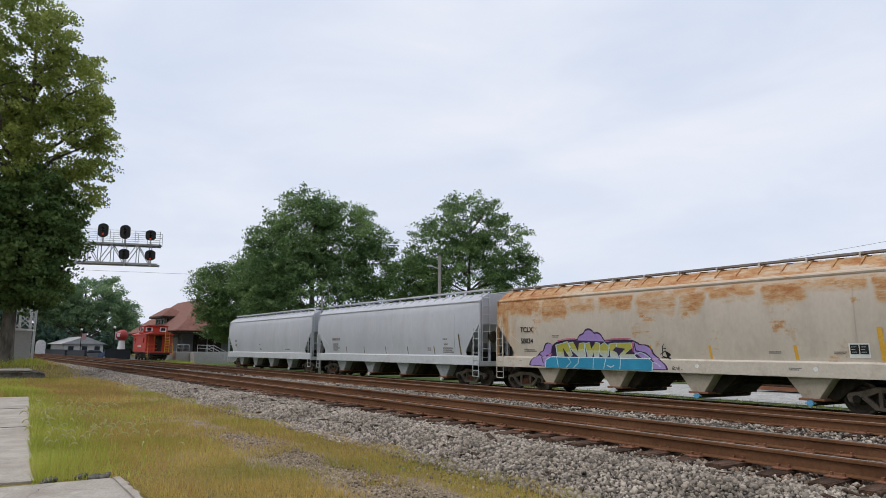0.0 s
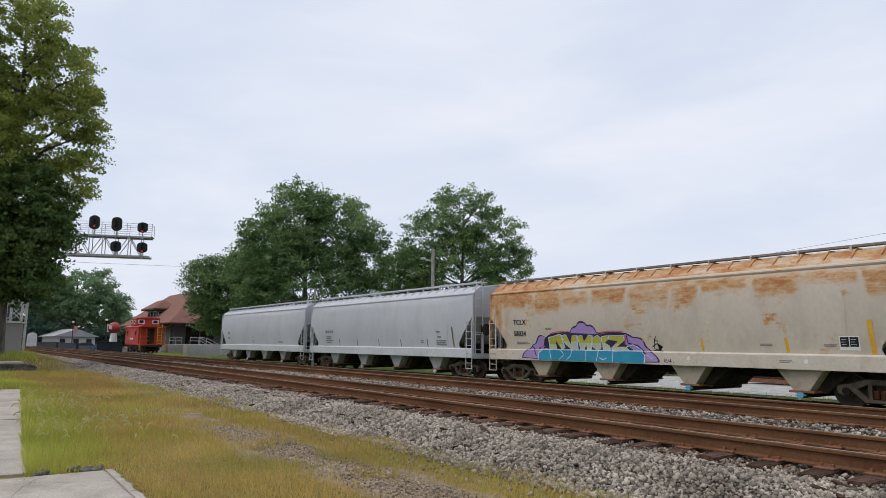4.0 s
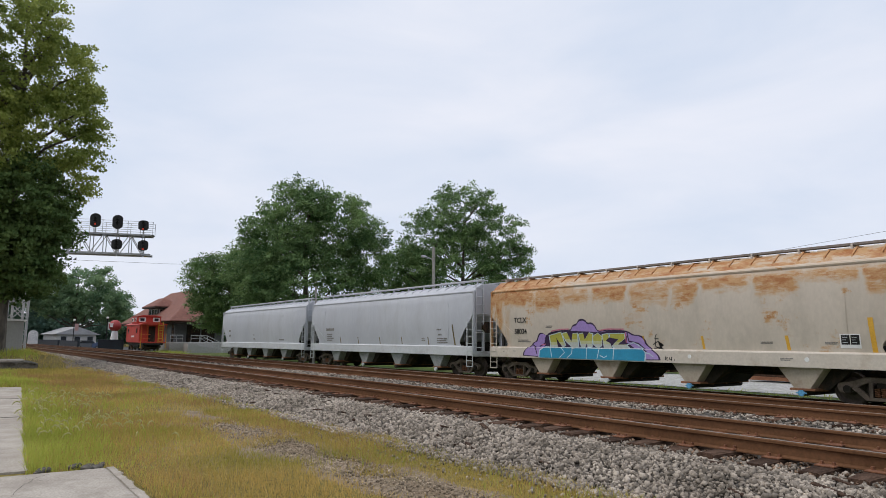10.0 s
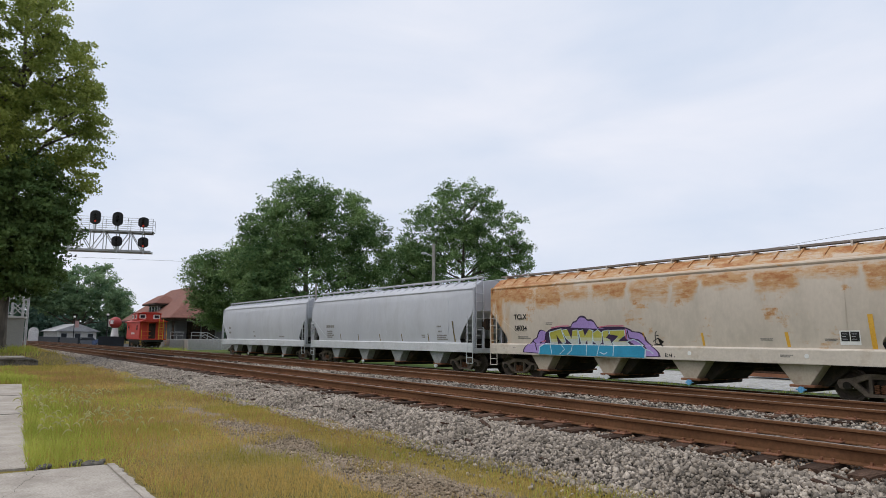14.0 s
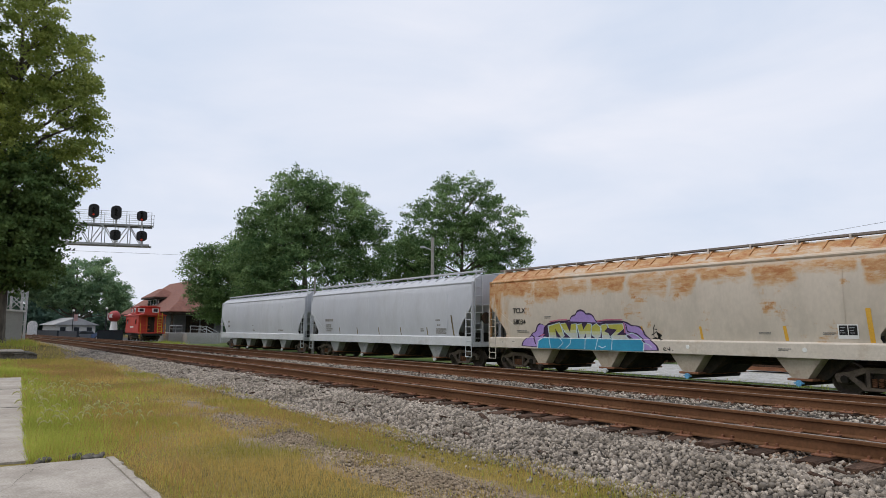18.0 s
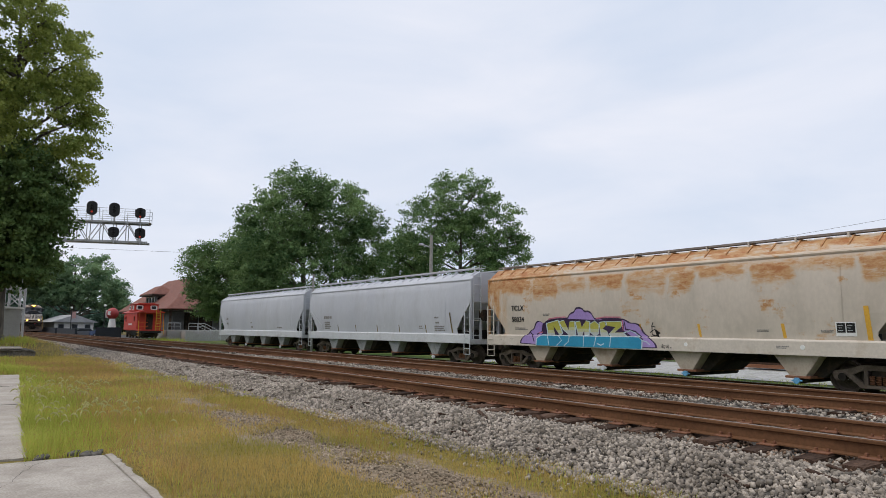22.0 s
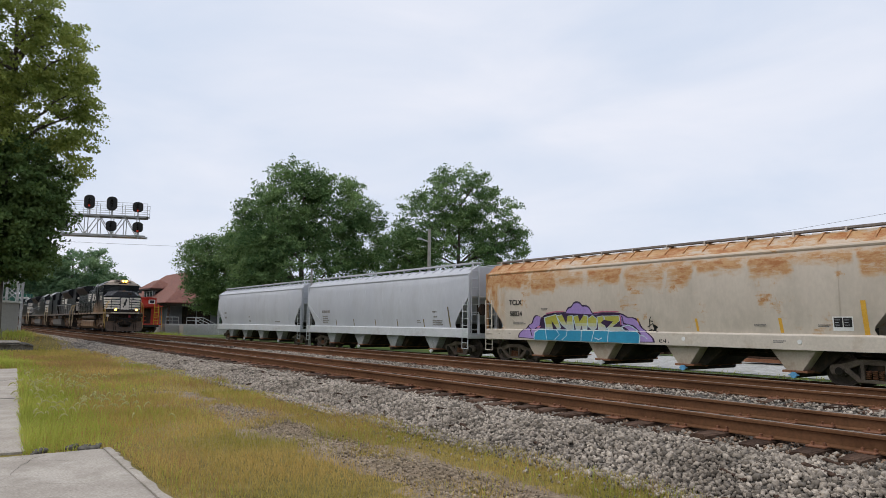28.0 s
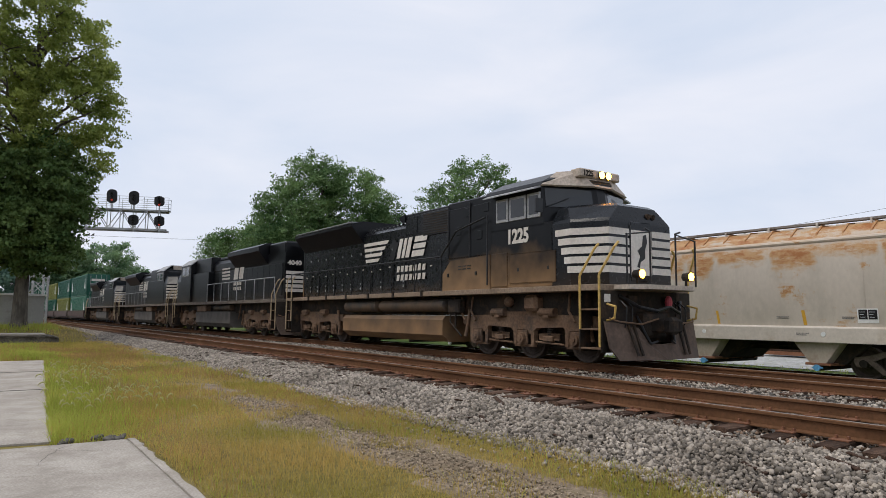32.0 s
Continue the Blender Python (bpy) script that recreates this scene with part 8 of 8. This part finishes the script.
def container(mat, label, panel):
    c = thing("container", label, "container", "stacked containers", on_line(-480, GAP))
    L2, H = 8.05, 2.68
    b = part("box", G().box((-L2, -1.25, 0.02), (L2, 1.25, H), 0.02), mat, c)
    rib = G().box((-0.03, -1.275, 0.15), (0.03, -1.25, H - 0.15)).mesh("side_rib", mat)
    for i in range(27):
        o = new("side_rib", rib)
        o.parent, o.matrix_basis = c, pose(-7.6 + i * 0.585, 0, 0)
    for x in (-L2, L2 - 0.15):
        for y in (-1.28, 1.13):
            part("corner_post", G().box((x, y, 0), (x + 0.15, y + 0.15, H + 0.02)), mat, c)
    for y in (-0.9, -0.3, 0.3, 0.9):
        part("door_bar", G().cyl((L2 + 0.04, y, 0.15), (L2 + 0.04, y, H - 0.1), 0.025, n=6), M_SILVER, c)
    if panel:
        part("emblem_panel", G().prism([(-7.2, 0.7), (-6.0, 0.7), (-6.4, 1.5), (-6.8, 2.1)], -1.285, -1.278), M_WHITE, c, "plain pale emblem shape")
        part("emblem_panel", G().prism([(5.6, 0.9), (6.9, 0.9), (6.4, 1.6), (6.1, 2.2)], -1.285, -1.278), M_WHITE, c, "plain pale emblem shape")
        for z in (0.6, 1.2, 1.8):
            part("door_plate", G().box((L2 + 0.02, -0.8, z), (L2 + 0.03, 0.7, z + 0.3)), M_OFFWHITE, c, "pale plate on the doors")
    return c


WAGONS = []
for i in range(6):
    w = well_car() if i == 0 else copy_thing(WAGONS[0][0], on_line(-480, GAP))
    lowc = container((M_LGREEN, M_YGREEN, M_GREEN)[i % 3], ("pale green container in the well", "yellow-green container in the well", "green container in the well")[i % 3], True)
    topc = container((M_GREEN, M_GREEN, M_YGREEN)[i % 3], ("green container stacked on another", "dark green container stacked on another", "yellow-green container stacked on another")[i % 3], True)
    if i == 0:
        shorten(w, 0.91)
    shorten(lowc, 0.91)
    shorten(topc, 0.91)
    WAGONS.append((w, lowc, topc))


# ---- grass ----
L_GRASS = leafy("dry_grass", (0.285, 0.285, 0.055), (0.60, 0.42, 0.145), 0.8, 0.35, 0.1)
L_RED = leafy("reddish_seed_grass", (0.34, 0.20, 0.09), (0.46, 0.28, 0.14), 0.9, 0.3, 0.0)
L_GREEN = leafy("green_weed", (0.26, 0.32, 0.045), (0.53, 0.55, 0.12), 0.7, 0.45, 0.12)
L_SEED = leafy("seed_head", (0.46, 0.45, 0.19), (0.55, 0.52, 0.25), 0.95, 0.3, 0.0)


def blades(xs, ys, zs, h, w, lean, r):
    n = len(xs)
    a = r.uniform(0, 2 * math.pi, n)
    side = np.stack([np.cos(a), np.sin(a), np.zeros(n)], 1) * w[:, None]
    b = r.uniform(0, 2 * math.pi, n)
    tip = np.stack([np.cos(b), np.sin(b), np.zeros(n)], 1) * (lean * h)[:, None]
    base = np.stack([xs, ys, zs], 1)
    up = np.zeros((n, 3))
    up[:, 2] = h
    mid = base + up * 0.55 + tip * 0.35
    top = base + up * (1 - 0.25 * lean[:, None]) + tip
    v = np.stack([base - side, base + side, mid + side * 0.75, mid - side * 0.75, top + side * 0.1, top - side * 0.1], 1).reshape(-1, 3)
    k = np.arange(n)[:, None] * 6
    f = np.concatenate([k + np.array([[0, 1, 2, 3]]), k + np.array([[3, 2, 4, 5]])]).reshape(-1, 4)
    return v, f


def paved(x, y):
    if x > -9.15 and y < 1.66:
        return True
    return -25.2 < x <= -9.15 and y < 0.70 + (-9.4 - x) * 0.0565


def meadow(name, material, n, x0, x1, y0, y1, h0, h1, w, label, keep, seed, lean=0.35):
    r = np.random.default_rng(seed)
    xs, ys = r.uniform(x0, x1, n), r.uniform(y0, y1, n)
    ok = np.array([keep(x, y, q) for x, y, q in zip(xs, ys, r.uniform(0, 1, n))])
    xs, ys = xs[ok], ys[ok]
    zs = np.array([ground_z(x, y) for x, y in zip(xs, ys)]) - 0.01
    m = len(xs)
    tall = np.array([0.75 + 0.55 * noise.noise((x * 0.6, y * 0.6, 2)) for x, y in zip(xs, ys)])
    h = r.uniform(h0, h1, m) * tall
    far = np.clip(np.hypot(xs, ys) / 12, 0.8, 4)
    v, f = blades(xs, ys, zs, h, w * far * r.uniform(0.6, 1.3, m), r.uniform(0.1, lean * 2, m), r)
    ob = new(name, scatter_mesh(name, v, f, material))
    return tagged(ob, label, "grass", kind="stuff")


def in_meadow(x, y, q):
    return not paved(x, y) and y < line(x)[1] - 2.72 + 0.3 * noise.noise((x, y, 1)) and q > bare(x, y) * 0.82


meadow("dry_grass", L_GRASS, 125000, -15, 3, 0.5, 6.2, 0.05, 0.17, 0.0040, "dry olive and reddish grass", in_meadow, 41)
meadow("dry_grass", L_GRASS, 56000, -40, -15, -5.0, 6.2, 0.07, 0.22, 0.0040, "dry olive and reddish grass farther off", in_meadow, 42)
meadow("dry_grass", L_GRASS, 9000, -62, -39.5, -6, 5.2, 0.12, 0.4, 0.003, "rough grass on the old platform", lambda x, y, q: y < line(x)[1] - 2.9 and not (-41.3 < x and y < 3.1), 43)
meadow("tall_weeds", L_GREEN, 17000, -15.5, -9.0, 0.6, 2.9, 0.09, 0.37, 0.0052, "fresh green weeds along the concrete", lambda x, y, q: not paved(x, y) and q < 1.15 - (y - 0.72) / 1.1, 44)
meadow("tall_weeds", L_GREEN, 9000, -30, -15.5, 1.0, 2.6, 0.12, 0.36, 0.005, "fresh green weeds along the concrete", lambda x, y, q: not paved(x, y) and q < 0.9 - (y - 1.2) / 1.2, 45)
meadow("tall_weeds", L_GREEN, 5000, -38.6, -25.3, -5, 1.9, 0.15, 0.4, 0.004, "green weeds before the old platform", lambda x, y, q: True, 46)
meadow("tall_weeds", L_GREEN, 3500, -49, -41.8, -3, 3.3, 0.2, 0.55, 0.0025, "green weeds round the cabinet and tree", lambda x, y, q: True, 51)
meadow("verge_grass", L_GREEN, 9000, -30, 6, 17.0, 26, 0.05, 0.22, 0.004, "green grass beside the siding", lambda x, y, q: 8.3 < y - line(x)[1] < 11.4 or 14.0 < y - line(x)[1] < 16.9, 47)

meadow("tall_weeds", L_GREEN, 1800, -93.0, -84.5, 18.6, 22.6, 0.3, 0.8, 0.0035, "rank weeds beside the loading dock", lambda x, y, q: q > abs(y - 20.6) / 2.6, 52)
meadow("seed_grass", L_RED, 26000, -34, -4, 0.8, 6.0, 0.12, 0.27, 0.0022, "reddish brown seeding grass stems", lambda x, y, q: in_meadow(x, y, q) and noise.noise((x * 0.3, y * 0.45, 21)) > -0.02, 49, 0.2)
meadow("green_grass", L_GREEN, 22000, -30, 2, 0.8, 6.0, 0.06, 0.2, 0.0042, "fresher green grass tufts", lambda x, y, q: in_meadow(x, y, q) and noise.noise((x * 0.35, y * 0.5, 31)) + 0.25 * smooth(4.2, 5.2, y) > 0.0, 50)

# foxtail stalks with drooping seed heads
r = np.random.default_rng(48)
g = G()
n = 0
stalk = G()
while n < 120:
    x, y = r.uniform(-15.5, -9.3), r.uniform(0.8, 2.3)
    if paved(x, y) or r.uniform() < (y - 0.8) / 1.9:
        continue
    n += 1
    z0, h, a = ground_z(x, y), r.uniform(0.35, 0.62), r.uniform(0, 6.28)
    c, s = math.cos(a) * 0.10, math.sin(a) * 0.10
    pts = [(x, y, z0), (x + c * 0.4, y + s * 0.4, z0 + h * 0.7), (x + c, y + s, z0 + h)]
    stalk.tube(pts, 0.0025, 3)
    q = [(x + c, y + s, z0 + h), (x + c * 1.35, y + s * 1.35, z0 + h + 0.025), (x + c * 1.75, y + s * 1.75, z0 + h + 0.01), (x + c * 2.0, y + s * 2.0, z0 + h - 0.03)]
    for i in range(3):
        g.cyl(q[i], q[i + 1], (0.005, 0.0105, 0.009)[i], (0.0105, 0.009, 0.003)[i], 5)
single("foxtail_stalks", stalk, L_GREEN, "thin green foxtail stalks", "grass", kind="stuff")
single("foxtail_heads", g, L_SEED, "pale drooping foxtail seed heads", "grass", kind="stuff")


def motions():
    times = [0, 3, 6, 9, 12, 15, 18, 20, 21, 22, 23, 24, 25, 26, 26.5, 27, 27.5, 28, 28.5, 29, 29.5, 30, 30.5, 31, 31.5, 32]

    def run(ob, back, z=0.0, flip=False):
        """Moves ob so that it stays back metres behind the leading coupler."""
        walk(ob, [(t, on_line(train_x(t) + 2.13 - back, GAP, z, flip)) for t in times])

    run(lead, 0.0)
    run(second, 19.9 + 20.8, 0.0, True)
    run(third, 19.9 + 20.8)
    run(fourth, 19.9 + 42.1)
    for i, (w, a, b) in enumerate(WAGONS):
        x = 19.9 + 63.4 + 8.5 + i * 16.3
        run(w, x)
        run(a, x, 0.5)
        run(b, x, 3.21)
    # rolling wheels of the two leading locomotives
    for spin, d in ((lead_spin, 1.0), (second_spin, -1.0)):
        for o in spin:
            at = o.matrix_basis.translation.copy()
            rows = []
            for f in range(961):
                t = f / 30.0
                rows.append((t, Matrix.Translation(at) @ Matrix.Rotation(d * (train_x(t) + 400.0) / 0.53, 4, "Y")))
            walk(o, rows)


motions()
